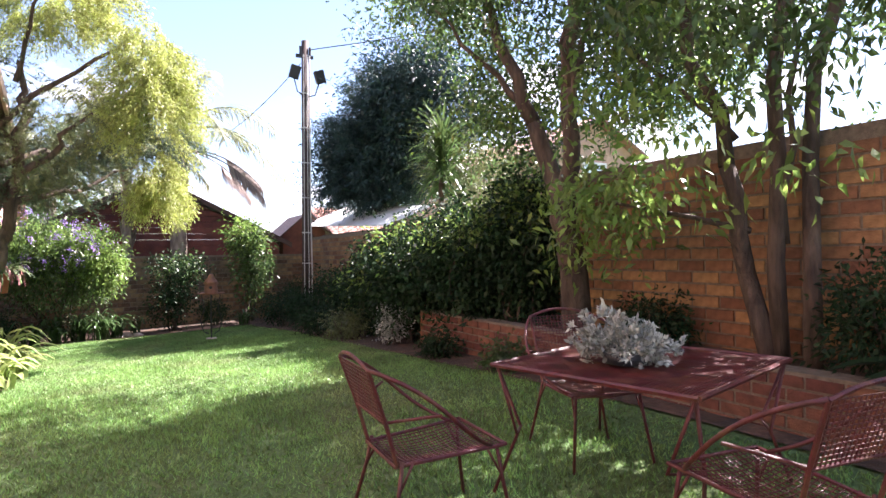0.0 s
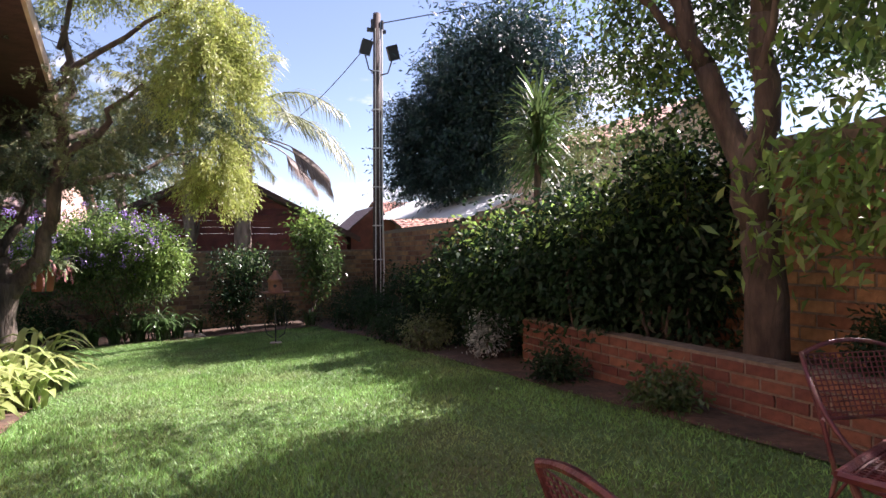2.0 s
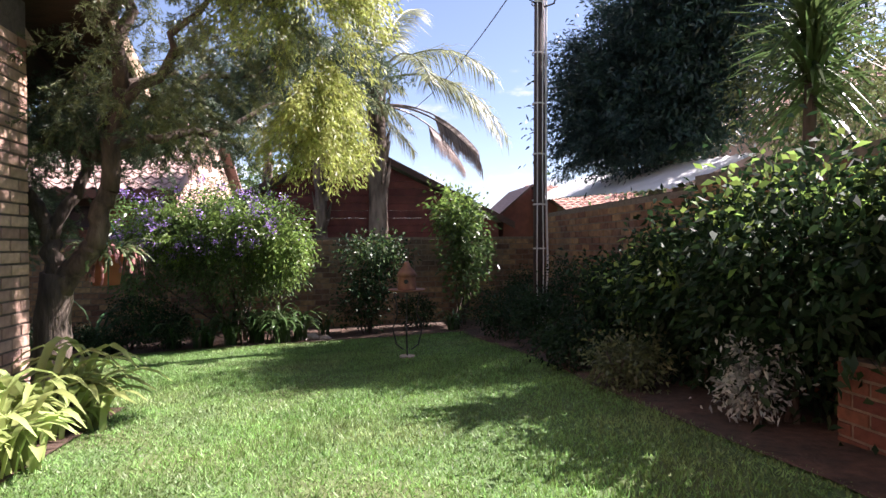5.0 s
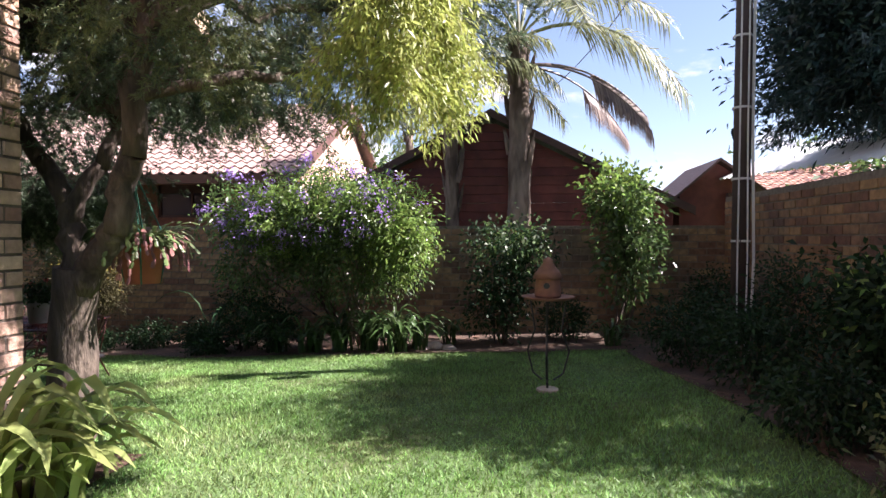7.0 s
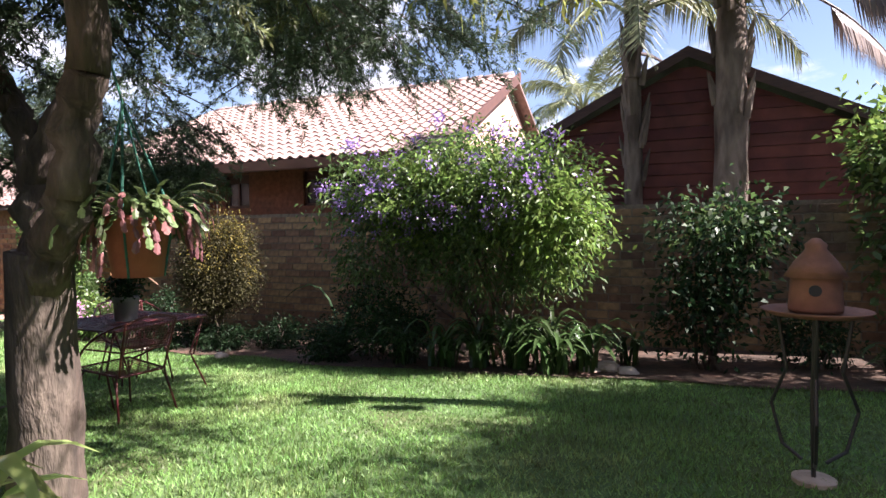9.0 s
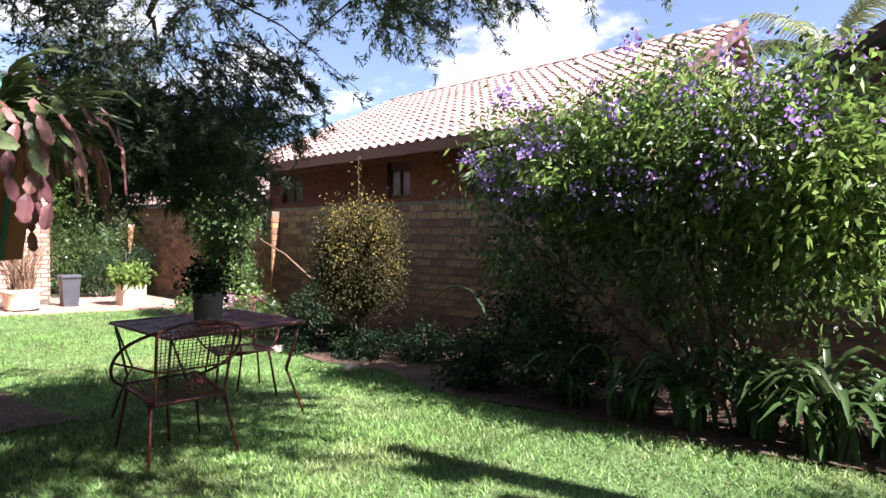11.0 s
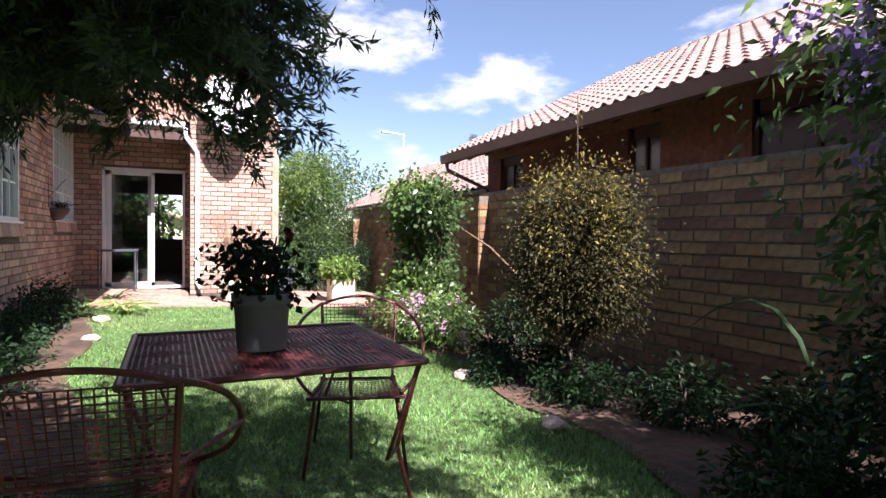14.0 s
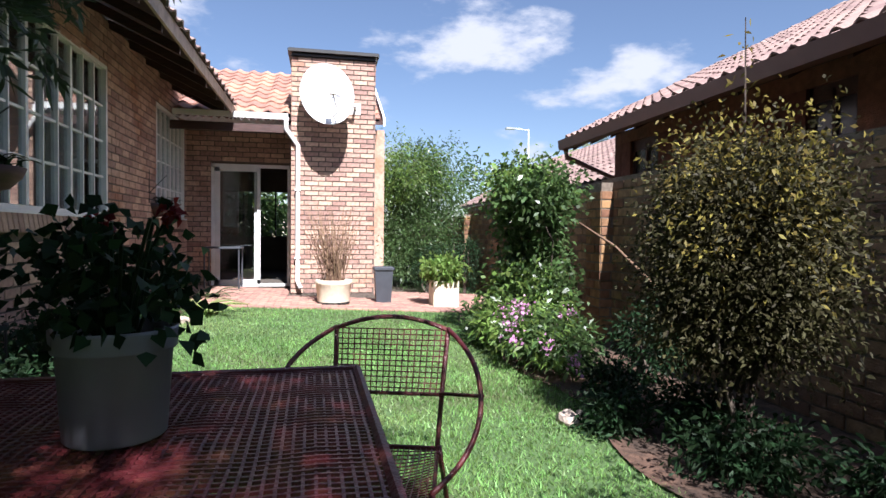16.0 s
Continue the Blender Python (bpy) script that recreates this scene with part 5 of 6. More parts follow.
# ---- palms ----
def palm(name, base, height, r0, r1, n, reach, label, seed, dry=3, start=0.0, low=-35):
    r = random.Random(seed)
    t = thing(name, base, label, "palm tree")
    b = Vector(base)
    top = b + Vector((r.uniform(-0.05, 0.05), r.uniform(-0.05, 0.05), height))
    pts = [b.lerp(top, i / 12) for i in range(13)]
    rad = [r0 + (r1 - r0) * i / 12 + (0.012 if i % 2 else 0) + r.uniform(-0.008, 0.008) for i in range(13)]
    part("trunk", Mesh().tube(pts, rad, 14), M_PALM_BARK, t, "grey fibrous palm trunk", smooth=True)
    boots = Mesh()
    for k in range(34):
        a, z = r.uniform(0, 2 * math.pi), r.uniform(height * 0.45, height)
        h = Vector((math.cos(a), math.sin(a), 0))
        p = b + Vector((0, 0, z)) + h * (r0 * 0.85)
        boots.tube([p, p + h * 0.05 + Vector((0, 0, 0.22)), p + h * 0.10 + Vector((0, 0, 0.42))], [0.05, 0.035, 0.006], 5)
    part("fibre_sheath", boots, M_PALM_BARK, t, kind="stuff")
    for k in range(n):
        isdry = k < dry
        a = start + 0.45 * k if isdry else 2.399 * k + r.uniform(-0.2, 0.2)
        el = radians(r.uniform(low, -5) if isdry else r.uniform(22, 84))
        h = Vector((math.cos(a), math.sin(a), 0))
        L = reach * r.uniform(0.85, 1.1) * (0.8 if isdry else 1)
        sp = [top - Vector((0, 0, 0.45 if isdry else 0.0))]
        d = h * math.cos(el * (0.2 if isdry else 1)) + Vector((0, 0, math.sin(abs(el) * (0.5 if isdry else 1))))
        ns = 11
        for i in range(ns):
            d = (d + Vector((0, 0, -0.11 if isdry else -0.17))).normalized()
            sp.append(sp[-1] + d * L / ns)
        ob = part("frond", Mesh().tube(sp, [0.028 * (1 - 0.85 * i / ns) for i in range(ns + 1)], 5), M_FROND if not isdry else M_FROND_DRY, t)
        lv = Mesh()
        for i in range(6 * ns):
            q0 = 0.5 if isdry else 0.3
            q = q0 + (1 - q0) * i / (6 * ns)
            j = min(int(q * ns), ns - 1)
            p = sp[j].lerp(sp[j + 1], q * ns - j)
            ax = (sp[j + 1] - sp[j]).normalized()
            for s in (-1, 1):
                side = ax.cross(Vector((0, 0, 1))).normalized() * s
                ll = (0.34 if isdry else 0.62) * reach / 2.6 * (1 - 0.55 * abs(q - 0.55) / 0.45) * r.uniform(0.8, 1.2)
                dd = (side * (0.35 if isdry else 0.75) + ax * 0.6 + Vector((0, 0, -0.9 if isdry else r.uniform(-0.75, 0.15)))).normalized()
                w = ax * 0.013
                mid = p + dd * ll * 0.55 + Vector((0, 0, -0.02))
                end = p + dd * ll + Vector((0, 0, -0.22 * ll - (0.12 if isdry else 0.05)))
                lv.add([p - w, p + w, mid + w * 0.9, end, mid - w * 0.9], [(0, 1, 2, 4), (4, 2, 3)])
        part("leaf_fringe", lv, M_FROND_DRY if isdry else M_FROND, ob, kind="stuff")
    return t


palm("palm_tree", (1.55, 15.98, -0.2), 5.0, 0.20, 0.16, 15, 3.1, "tall palm with arching grey-green fronds behind the wall", 81, 3, -0.4)
palm("palm_tree", (0.42, 16.02, -0.2), 4.3, 0.12, 0.10, 14, 2.3, "slender palm beside the taller one", 82, 2, 1.0)
palm("palm_tree", (-2.0, 26, -0.2), 5.2, 0.16, 0.13, 18, 2.6, "palm behind the neighbour roof", 83, 0, 0.4)
palm("palm_tree", (-30, 26, -0.2), 4.6, 0.16, 0.13, 14, 2.4, "small palm in the distance", 84, 0, 0.4)
# dragon tree above the east wall
yu = thing("dragon_tree", (5.3, 8.9, 0), "spiky sword-leaved plant on a bare stem behind the wall", "yucca")
part("stem", Mesh().tube([(5.3, 8.9, -0.2), (5.28, 8.92, 1.6), (5.32, 8.88, 3.3)], [0.07, 0.06, 0.055], 9), M_BARK, yu, smooth=True)
ry = np.random.default_rng(9)
sw = Mesh()
for k in range(330):
    a, el = ry.uniform(0, 2 * math.pi), radians(ry.uniform(-45, 85))
    d = Vector((math.cos(a) * math.cos(el), math.sin(a) * math.cos(el), math.sin(el)))
    o = Vector((5.32, 8.88, 3.2 + ry.uniform(-0.4, 0.6)))
    s = d.cross(Vector((0, 0, 1)))
    s = (s.normalized() if s.length > 0.01 else Vector((1, 0, 0))) * 0.02
    L = ry.uniform(0.6, 0.95)
    sw.add([o - s, o + s, o + d * L * 0.55 + s * 0.9 - Vector((0, 0, 0.03)), o + d * L - Vector((0, 0, 0.16)), o + d * L * 0.55 - s * 0.9 - Vector((0, 0, 0.03))], [(0, 1, 2, 4), (4, 2, 3)])
part("sword_leaves", sw, M_LEAF_MID, yu, kind="stuff")


# ---- shrubs ----
def shrub(name, base, blobs, clumps, per, spread, ll, lw, material, label, seed, stems=5, extra=None, flowers=None, shell=0.35, hang=0.1):
    r = random.Random(seed)
    t = thing(name, base, label, "shrub")
    b = Vector(base)
    for k in range(stems):
        c, rr = blobs[k % len(blobs)][0], blobs[k % len(blobs)][1]
        m = Mesh()
        e = Vector((c[0] + r.uniform(-0.6, 0.6) * rr[0], c[1] + r.uniform(-0.6, 0.6) * rr[1], c[2] + r.uniform(-0.1, 0.7) * rr[2]))
        limb(m, b + Vector((r.uniform(-0.12, 0.12), r.uniform(-0.12, 0.12), -0.08)), e, 0.022, 0.006, r, 6, 0.06, 6)
        part("stem", m, M_BARK, t, smooth=True)
    foliage("leaves", blobs, clumps, per, spread, ll, lw, material, t, seed, hang, shell=shell, floor=b.z - 0.02)
    # second leaf colour, paints in the side or top that catches light
    if extra:
        foliage("sunlit_leaves", extra[0], extra[1], per, spread, ll, lw, extra[2], t, seed + 1, hang, shell=shell, floor=b.z)
    if flowers:
        rg = np.random.default_rng(seed + 2)
        cc, pts, out = blob_points(flowers[0], flowers[1], 26, 0.045, rg, 0.9)
        v, f = leaf_mesh(pts, out + rg.normal(size=pts.shape) * 0.8, 0.035, 0.03, rg)
        ob = new("blossom", quads("blossom", v, f, ORIGIN[t.name]))
        ob.data.materials.append(flowers[2])
        ob.parent = t
        tagged(ob, flowers[3], kind="stuff")
    return t


# hedge and undergrowth along the east wall
for k, (x, y, rx, ryy, z0, z1) in enumerate(((4.35, 5.25, 0.42, 0.6, 0.75, 2.3), (4.1, 6.2, 0.5, 0.8, 0.5, 2.05), (4.0, 7.5, 0.65, 0.85, 0.3, 1.9), (4.1, 8.8, 0.55, 0.85, 0.25, 1.5), (4.2, 10.2, 0.45, 0.8, 0.2, 1.15))):
    zc = (z0 + z1) / 2
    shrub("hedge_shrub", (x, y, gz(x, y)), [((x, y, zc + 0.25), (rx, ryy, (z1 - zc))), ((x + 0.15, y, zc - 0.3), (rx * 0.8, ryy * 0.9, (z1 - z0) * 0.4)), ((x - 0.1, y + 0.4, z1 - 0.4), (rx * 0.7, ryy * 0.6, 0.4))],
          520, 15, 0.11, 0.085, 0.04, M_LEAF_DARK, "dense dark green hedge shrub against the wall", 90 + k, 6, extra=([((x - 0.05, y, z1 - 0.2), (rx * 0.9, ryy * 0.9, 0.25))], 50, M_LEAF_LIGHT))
for k, (x, y, r, h, mt) in enumerate(((3.35, 9.9, 0.42, 0.5, M_LEAF_DARK), (3.5, 11.3, 0.5, 0.7, M_LEAF_DARK), (3.3, 12.5, 0.5, 0.75, M_LEAF_DARK), (4.2, 12.2, 0.45, 1.2, M_LEAF_DARK), (3.4, 8.8, 0.35, 0.4, M_LEAF_OLIVE), (4.1, 13.9, 0.5, 1.0, M_LEAF_DARK), (3.7, 7.55, 0.2, 0.55, M_SILVER), (4.35, 1.6, 0.35, 0.7, M_LEAF_DARK), (4.35, 3.4, 0.3, 0.4, M_LEAF_DARK), (3.55, 5.9, 0.2, 0.25, M_LEAF_DARK), (3.6, 4.6, 0.2, 0.25, M_LEAF_MID))):
    b = 0.7 if x > 4.3 and y < 6.9 else gz(x, y)
    shrub("low_shrub", (x, y, b), [((x, y, b + h * 0.55), (r, r, h * 0.5))], int(150 * r / 0.4), 16, 0.07, 0.06, 0.022, mt, "pale silvery low plant at the foot of the wall" if mt is M_SILVER else "low dark shrub at the shaded lawn edge", 110 + k, 4)

# the flowering shrub by the north wall
fs = shrub("flowering_shrub", (-0.9, 14.3, gz(-0.9, 14.3)),
      [((-1.2, 14.1, 1.75), (1.15, 0.8, 0.65)), ((-0.5, 13.9, 1.6), (0.75, 0.7, 0.6)), ((-1.9, 14.2, 1.5), (0.7, 0.7, 0.6)), ((-1.0, 14.2, 1.0), (1.2, 0.75, 0.55)), ((-0.1, 13.8, 1.2), (0.4, 0.45, 0.45)), ((-1.0, 14.3, 2.2), (0.8, 0.5, 0.35)), ((-2.4, 13.9, 1.75), (0.6, 0.55, 0.5)), ((-2.3, 13.9, 1.1), (0.5, 0.5, 0.5))],
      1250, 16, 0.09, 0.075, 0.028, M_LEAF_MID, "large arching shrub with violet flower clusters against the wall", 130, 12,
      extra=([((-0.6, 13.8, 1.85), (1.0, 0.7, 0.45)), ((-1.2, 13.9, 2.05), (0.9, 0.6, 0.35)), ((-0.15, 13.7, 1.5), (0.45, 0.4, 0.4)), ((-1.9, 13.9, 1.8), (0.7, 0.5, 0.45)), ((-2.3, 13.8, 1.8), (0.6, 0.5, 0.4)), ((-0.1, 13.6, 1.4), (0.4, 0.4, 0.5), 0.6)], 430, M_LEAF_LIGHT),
      flowers=([((-1.2, 13.92, 1.9), (1.1, 0.85, 0.6)), ((-0.5, 13.8, 1.72), (0.65, 0.75, 0.55)), ((-1.9, 13.95, 1.75), (0.72, 0.7, 0.55)), ((-2.35, 13.75, 1.8), (0.55, 0.55, 0.45))], 130, M_PURPLE, "small clusters of violet flowers"), hang=0.3)
rs = random.Random(33)
shoots = []
for k in range(90):
    a = rs.uniform(0, 2 * math.pi)
    o = Vector((-1.05 + rs.uniform(-0.9, 0.75), 14.0 + rs.uniform(-0.3, 0.3), rs.uniform(1.1, 2.1)))
    shoots.append((tuple(o), tuple(o + Vector((math.cos(a) * 0.6, math.sin(a) * 0.5 - 0.15, rs.uniform(0.0, 0.55))) * rs.uniform(0.7, 1.25))))
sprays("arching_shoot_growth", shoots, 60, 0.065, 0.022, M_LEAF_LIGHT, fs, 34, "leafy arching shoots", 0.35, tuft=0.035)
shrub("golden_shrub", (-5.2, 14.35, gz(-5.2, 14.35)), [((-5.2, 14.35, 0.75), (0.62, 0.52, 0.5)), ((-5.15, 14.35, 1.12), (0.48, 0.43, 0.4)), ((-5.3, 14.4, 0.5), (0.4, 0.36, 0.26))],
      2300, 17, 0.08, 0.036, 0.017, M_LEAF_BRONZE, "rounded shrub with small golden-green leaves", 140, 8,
      # golden leaves on the upper lobes only, painting the sunlit top
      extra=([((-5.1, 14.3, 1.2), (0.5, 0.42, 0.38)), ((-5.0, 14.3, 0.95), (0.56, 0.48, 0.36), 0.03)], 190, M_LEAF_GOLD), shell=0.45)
gs = thing("bare_shoot", (-5.1, 14.3, gz(-5.1, 14.3)), "tall thin shoot with few leaves rising from the shrub", "shrub")
part("stem", Mesh().tube([(-5.1, 14.3, 0.9), (-5.08, 14.28, 1.5), (-5.12, 14.3, 2.15)], [0.008, 0.006, 0.003], 5), M_BARK, gs)
foliage("leaves", [((-5.1, 14.3, 1.8), (0.05, 0.05, 0.4))], 14, 3, 0.03, 0.05, 0.02, M_LEAF_GOLD, gs, 141)
shrub("rose_bush", (1.35, 14.3, gz(1.35, 14.3)), [((1.4, 14.25, 1.35), (0.6, 0.45, 0.4)), ((1.3, 14.2, 0.85), (0.6, 0.45, 0.45)), ((1.2, 14.2, 0.4), (0.5, 0.4, 0.35))],
      260, 11, 0.10, 0.075, 0.04, M_LEAF_DARK, "open rose bush with glossy leaves by the wall", 150, 8, extra=([((1.5, 14.2, 1.35), (0.6, 0.4, 0.35))], 60, M_LEAF_MID), shell=0.2)
shrub("citrus_shrub", (3.0, 14.75, gz(3.0, 14.75)), [((3.0, 14.7, 1.95), (0.5, 0.45, 0.5)), ((3.15, 14.7, 1.35), (0.45, 0.4, 0.45)), ((3.1, 14.7, 0.9), (0.35, 0.3, 0.35))],
      230, 12, 0.10, 0.105, 0.048, M_LEAF_MID, "upright glossy citrus shrub above the wall", 155, 6, extra=([((2.9, 14.6, 2.05), (0.5, 0.4, 0.45))], 70, M_LEAF_LIGHT), shell=0.25)
shrub("climber_on_post", (-8.75, 14.55, gz(-8.75, 14.55)), [((-8.7, 14.4, 1.4), (0.75, 0.5, 0.32)), ((-8.9, 14.5, 0.95), (0.45, 0.4, 0.5)), ((-8.75, 14.45, 0.3), (0.65, 0.45, 0.45))],
      560, 17, 0.09, 0.075, 0.045, M_LEAF_MID, "leafy climber bushed out over a stump by the wall", 160, 6, extra=([((-8.7, 14.35, 1.55), (0.6, 0.45, 0.25)), ((-8.7, 14.35, 0.2), (0.6, 0.4, 0.4))], 190, M_LEAF_LIGHT), shell=0.4)
shrub("flowering_ground_cover", (-7.4, 14.2, gz(-7.4, 14.2)), [((-7.4, 14.15, -0.02), (0.8, 0.4, 0.22)), ((-8.6, 14.0, 0.0), (0.6, 0.4, 0.25))], 300, 14, 0.07, 0.09, 0.03, M_LEAF_MID, "low ground cover with pink-violet flowers", 165, 3,
      extra=([((-8.0, 14.0, 0.05), (1.0, 0.4, 0.2))], 120, M_LEAF_LIGHT), flowers=([((-7.4, 14.0, 0.1), (0.8, 0.4, 0.2))], 16, M_PINK, "pale violet flower heads"))
# the one at (-2.5, 14.1) is added to blacken the shade under the flowering shrub
for k, (x, y, r, h, mt) in enumerate(((-6.4, 14.25, 0.25, 0.25, M_LEAF_DARK), (-5.7, 13.85, 0.2, 0.18, M_LEAF_DARK), (-4.9, 14.2, 0.32, 0.3, M_LEAF_DARK), (-4.2, 14.5, 0.35, 0.4, M_LEAF_DARK), (-5.5, 14.35, 0.32, 0.35, M_LEAF_DARK), (-3.5, 14.7, 0.3, 0.35, M_LEAF_DARK), (-2.8, 13.7, 0.3, 0.3, M_LEAF_DARK), (2.2, 14.6, 0.35, 0.6, M_LEAF_DARK), (-1.9, 13.7, 0.45, 0.7, M_LEAF_DARK), (-2.5, 14.1, 0.45, 1.0, M_LEAF_DARK), (-6.8, 14.8, 0.3, 0.7, M_LEAF_DARK), (-8.0, 9.85, 0.3, 0.3, M_LEAF_DARK), (-7.2, 9.95, 0.35, 0.35, M_LEAF_DARK), (-8.8, 9.85, 0.3, 0.3, M_LEAF_DARK), (-9.6, 9.85, 0.3, 0.45, M_LEAF_DARK), (-6.2, 10.05, 0.35, 0.3, M_LEAF_DARK), (-13.8, 14.2, 0.45, 0.9, M_LEAF_DARK), (-14.0, 14.9, 0.5, 1.2, M_LEAF_DARK), (-5.3, 10.1, 0.3, 0.3, M_LEAF_DARK))):
    b = gz(x, y)
    shrub("low_shrub", (x, y, b), [((x, y, b + h * 0.55), (r, r, h * 0.5))], int(130 * r / 0.4), 15, 0.06, 0.06, 0.022, mt, "low leafy plant in the flower bed", 170 + k, 4)


# ---- strap-leaved clumps ----
def clump(name, x, y, n, length, width, material, label, seed, rise=0.75, spread=0.06, z=None):
    b = (x, y, gz(x, y) if z is None else z)
    t = thing(name, b, label, "plant", group="strap-leaved plants")
    rl = np.random.default_rng(seed)
    for _ in range(n):
        part("leaf", straps(b, 1, length, width, rl, rise, spread), material, t, smooth=True)
    return t


for k, (x, y, n, L, mt) in enumerate(((-1.1, 9.05, 30, 0.62, M_STRAP_PALE), (-1.0, 8.75, 24, 0.5, M_STRAP_PALE), (-0.98, 7.9, 22, 0.45, M_STRAP_PALE), (-1.25, 8.5, 40, 0.62, M_STRAP_PALE), (-1.2, 8.0, 36, 0.55, M_STRAP_PALE), (-1.25, 7.4, 30, 0.55, M_STRAP_PALE), (-1.2, 6.6, 30, 0.65, M_STRAP_PALE))):
    clump("strap_leaf_clump", x, y, n, L, 0.075, mt, "clump of pale arching strap leaves at the house corner", 200 + k, 2.0, 0.08)
for k, (x, y, n, L) in enumerate(((-0.5, 13.7, 44, 0.75), (-0.1, 13.6, 46, 0.78), (0.15, 13.85, 40, 0.75), (-0.9, 13.65, 40, 0.7), (-1.3, 13.6, 36, 0.65), (-1.8, 13.7, 30, 0.6), (2.75, 14.0, 26, 0.5), (0.5, 14.4, 20, 0.5))):
    clump("strap_leaf_clump", x, y, n, L * 0.72, 0.045, M_STRAP, "dark green strap-leaved clump in the flower bed", 210 + k, 2.1)
for k, (x, y, n, L, mt) in enumerate(((-10.35, 10.6, 38, 0.6, M_STRAP_PALE), (-9.9, 10.15, 26, 0.5, M_STRAP), (-10.7, 10.1, 24, 0.5, M_STRAP_PALE), (-12.0, 10.4, 18, 0.5, M_STRAP), (-8.9, 13.85, 36, 0.5, M_STRAP), (-9.2, 14.2, 30, 0.5, M_STRAP), (-8.5, 13.8, 26, 0.45, M_STRAP))):
    clump("strap_leaf_clump", x, y, n, L, 0.035, mt, "bright strap-leaved clump beside the patio lawn", 220 + k, 0.6, z=-0.1 if x < -11.2 else None)
clump("strap_leaf_clump", -3.3, 14.75, 9, 1.1, 0.06, M_LEAF_DARK, "tall dark green strap-leaved clump against the brick wall", 240, 1.5)
big = thing("philodendron", (4.35, 1.1, 0.72), "dark broad-leaved plant in the raised bed", "plant")
part("leaves", straps((4.3, 1.1, 0.72), 16, 0.7, 0.13, np.random.default_rng(5), 0.5), M_LEAF_DARK, big, smooth=True, kind="stuff")

# ---- grass ----
rg = np.random.default_rng(77)


def lawn_ok(x, y):
    if x < -11.0 or x > 3.6 or y < 0.3:
        return False
    if y > north_edge(x, 0, 0, 0)[1] + 0.05 or x > east_edge(0, y, 0, 0)[0] + 0.05:
        return False
    if x < -1.7 and y < 9.6:
        return False
    if x < -4.5 and y < house_edge(x, 0, 0, 1)[1] - 0.05:
        return False
    if x < -0.98 and y < 9.3:
        return False
    return True


P = []
while len(P) < 290000:
    u = rg.random((60000, 2))
    c = np.stack([-11.3 + 15 * u[:, 0], 1.0 + 13.3 * u[:, 1]], 1)
    dist = np.minimum(np.hypot(c[:, 0] - 1.0, (c[:, 1] - 7.5) * 0.75), np.hypot(c[:, 0] + 3.0, c[:, 1] - 12.2) * 0.85)
    c = c[rg.random(len(c)) < np.clip(1.25 - dist / 8, 0.22, 1)]
    P.extend(tuple(p) for p in c if lawn_ok(p[0], p[1]))
P = np.array(P[:290000])
Z = np.array([gz(x, y) for x, y in P])
n = len(P)
base = np.stack([P[:, 0], P[:, 1], Z - 0.004], 1)
ang = rg.uniform(0, 2 * np.pi, n)
tall = rg.uniform(0.018, 0.042, n) * (1 + 0.3 * np.sin(P[:, 0] * 2.1) * np.sin(P[:, 1] * 1.7))
w = rg.uniform(0.004, 0.007, n)
side = np.stack([np.cos(ang), np.sin(ang), np.zeros(n)], 1) * w[:, None]
lean = rg.normal(size=(n, 3)) * 0.018
lean[:, 2] = tall
v = np.stack([base - side, base + side, base + lean], 1).reshape(-1, 3)
i = np.arange(n) * 3
gr = new("grass", quads("grass", v, np.stack([i, i + 1, i + 2], 1), (0, 0, 0)))
gr.data.materials.append(M_BLADE)
tagged(gr, "short green lawn grass blades with paler dry patches", "grass", kind="stuff")


# ---- red iron garden furniture ----
def grid_panel(m, p00, p10, p01, p11, nu, nv, r, sag=0.0, wave=0.0):
    """Wires across a four-sided panel, with sag in the middle and a slight crimp."""
    a, b, c, d = (Vector(p) for p in (p00, p10, p01, p11))

    def at(u, v):
        return a.lerp(b, u).lerp(c.lerp(d, u), v) - Vector((0, 0, sag * 16 * u * (1 - u) * v * (1 - v)))

    for i in range(nu + 1):
        m.tube([at(i / nu, j / 8) + Vector((0, 0, wave * (1 if j % 2 else -1))) for j in range(9)], r, 4, False)
    for j in range(nv + 1):
        m.tube([at(i / 8, j / nv) + Vector((0, 0, wave * (1 if i % 2 else -1))) for i in range(9)], r, 4, False)
    return m


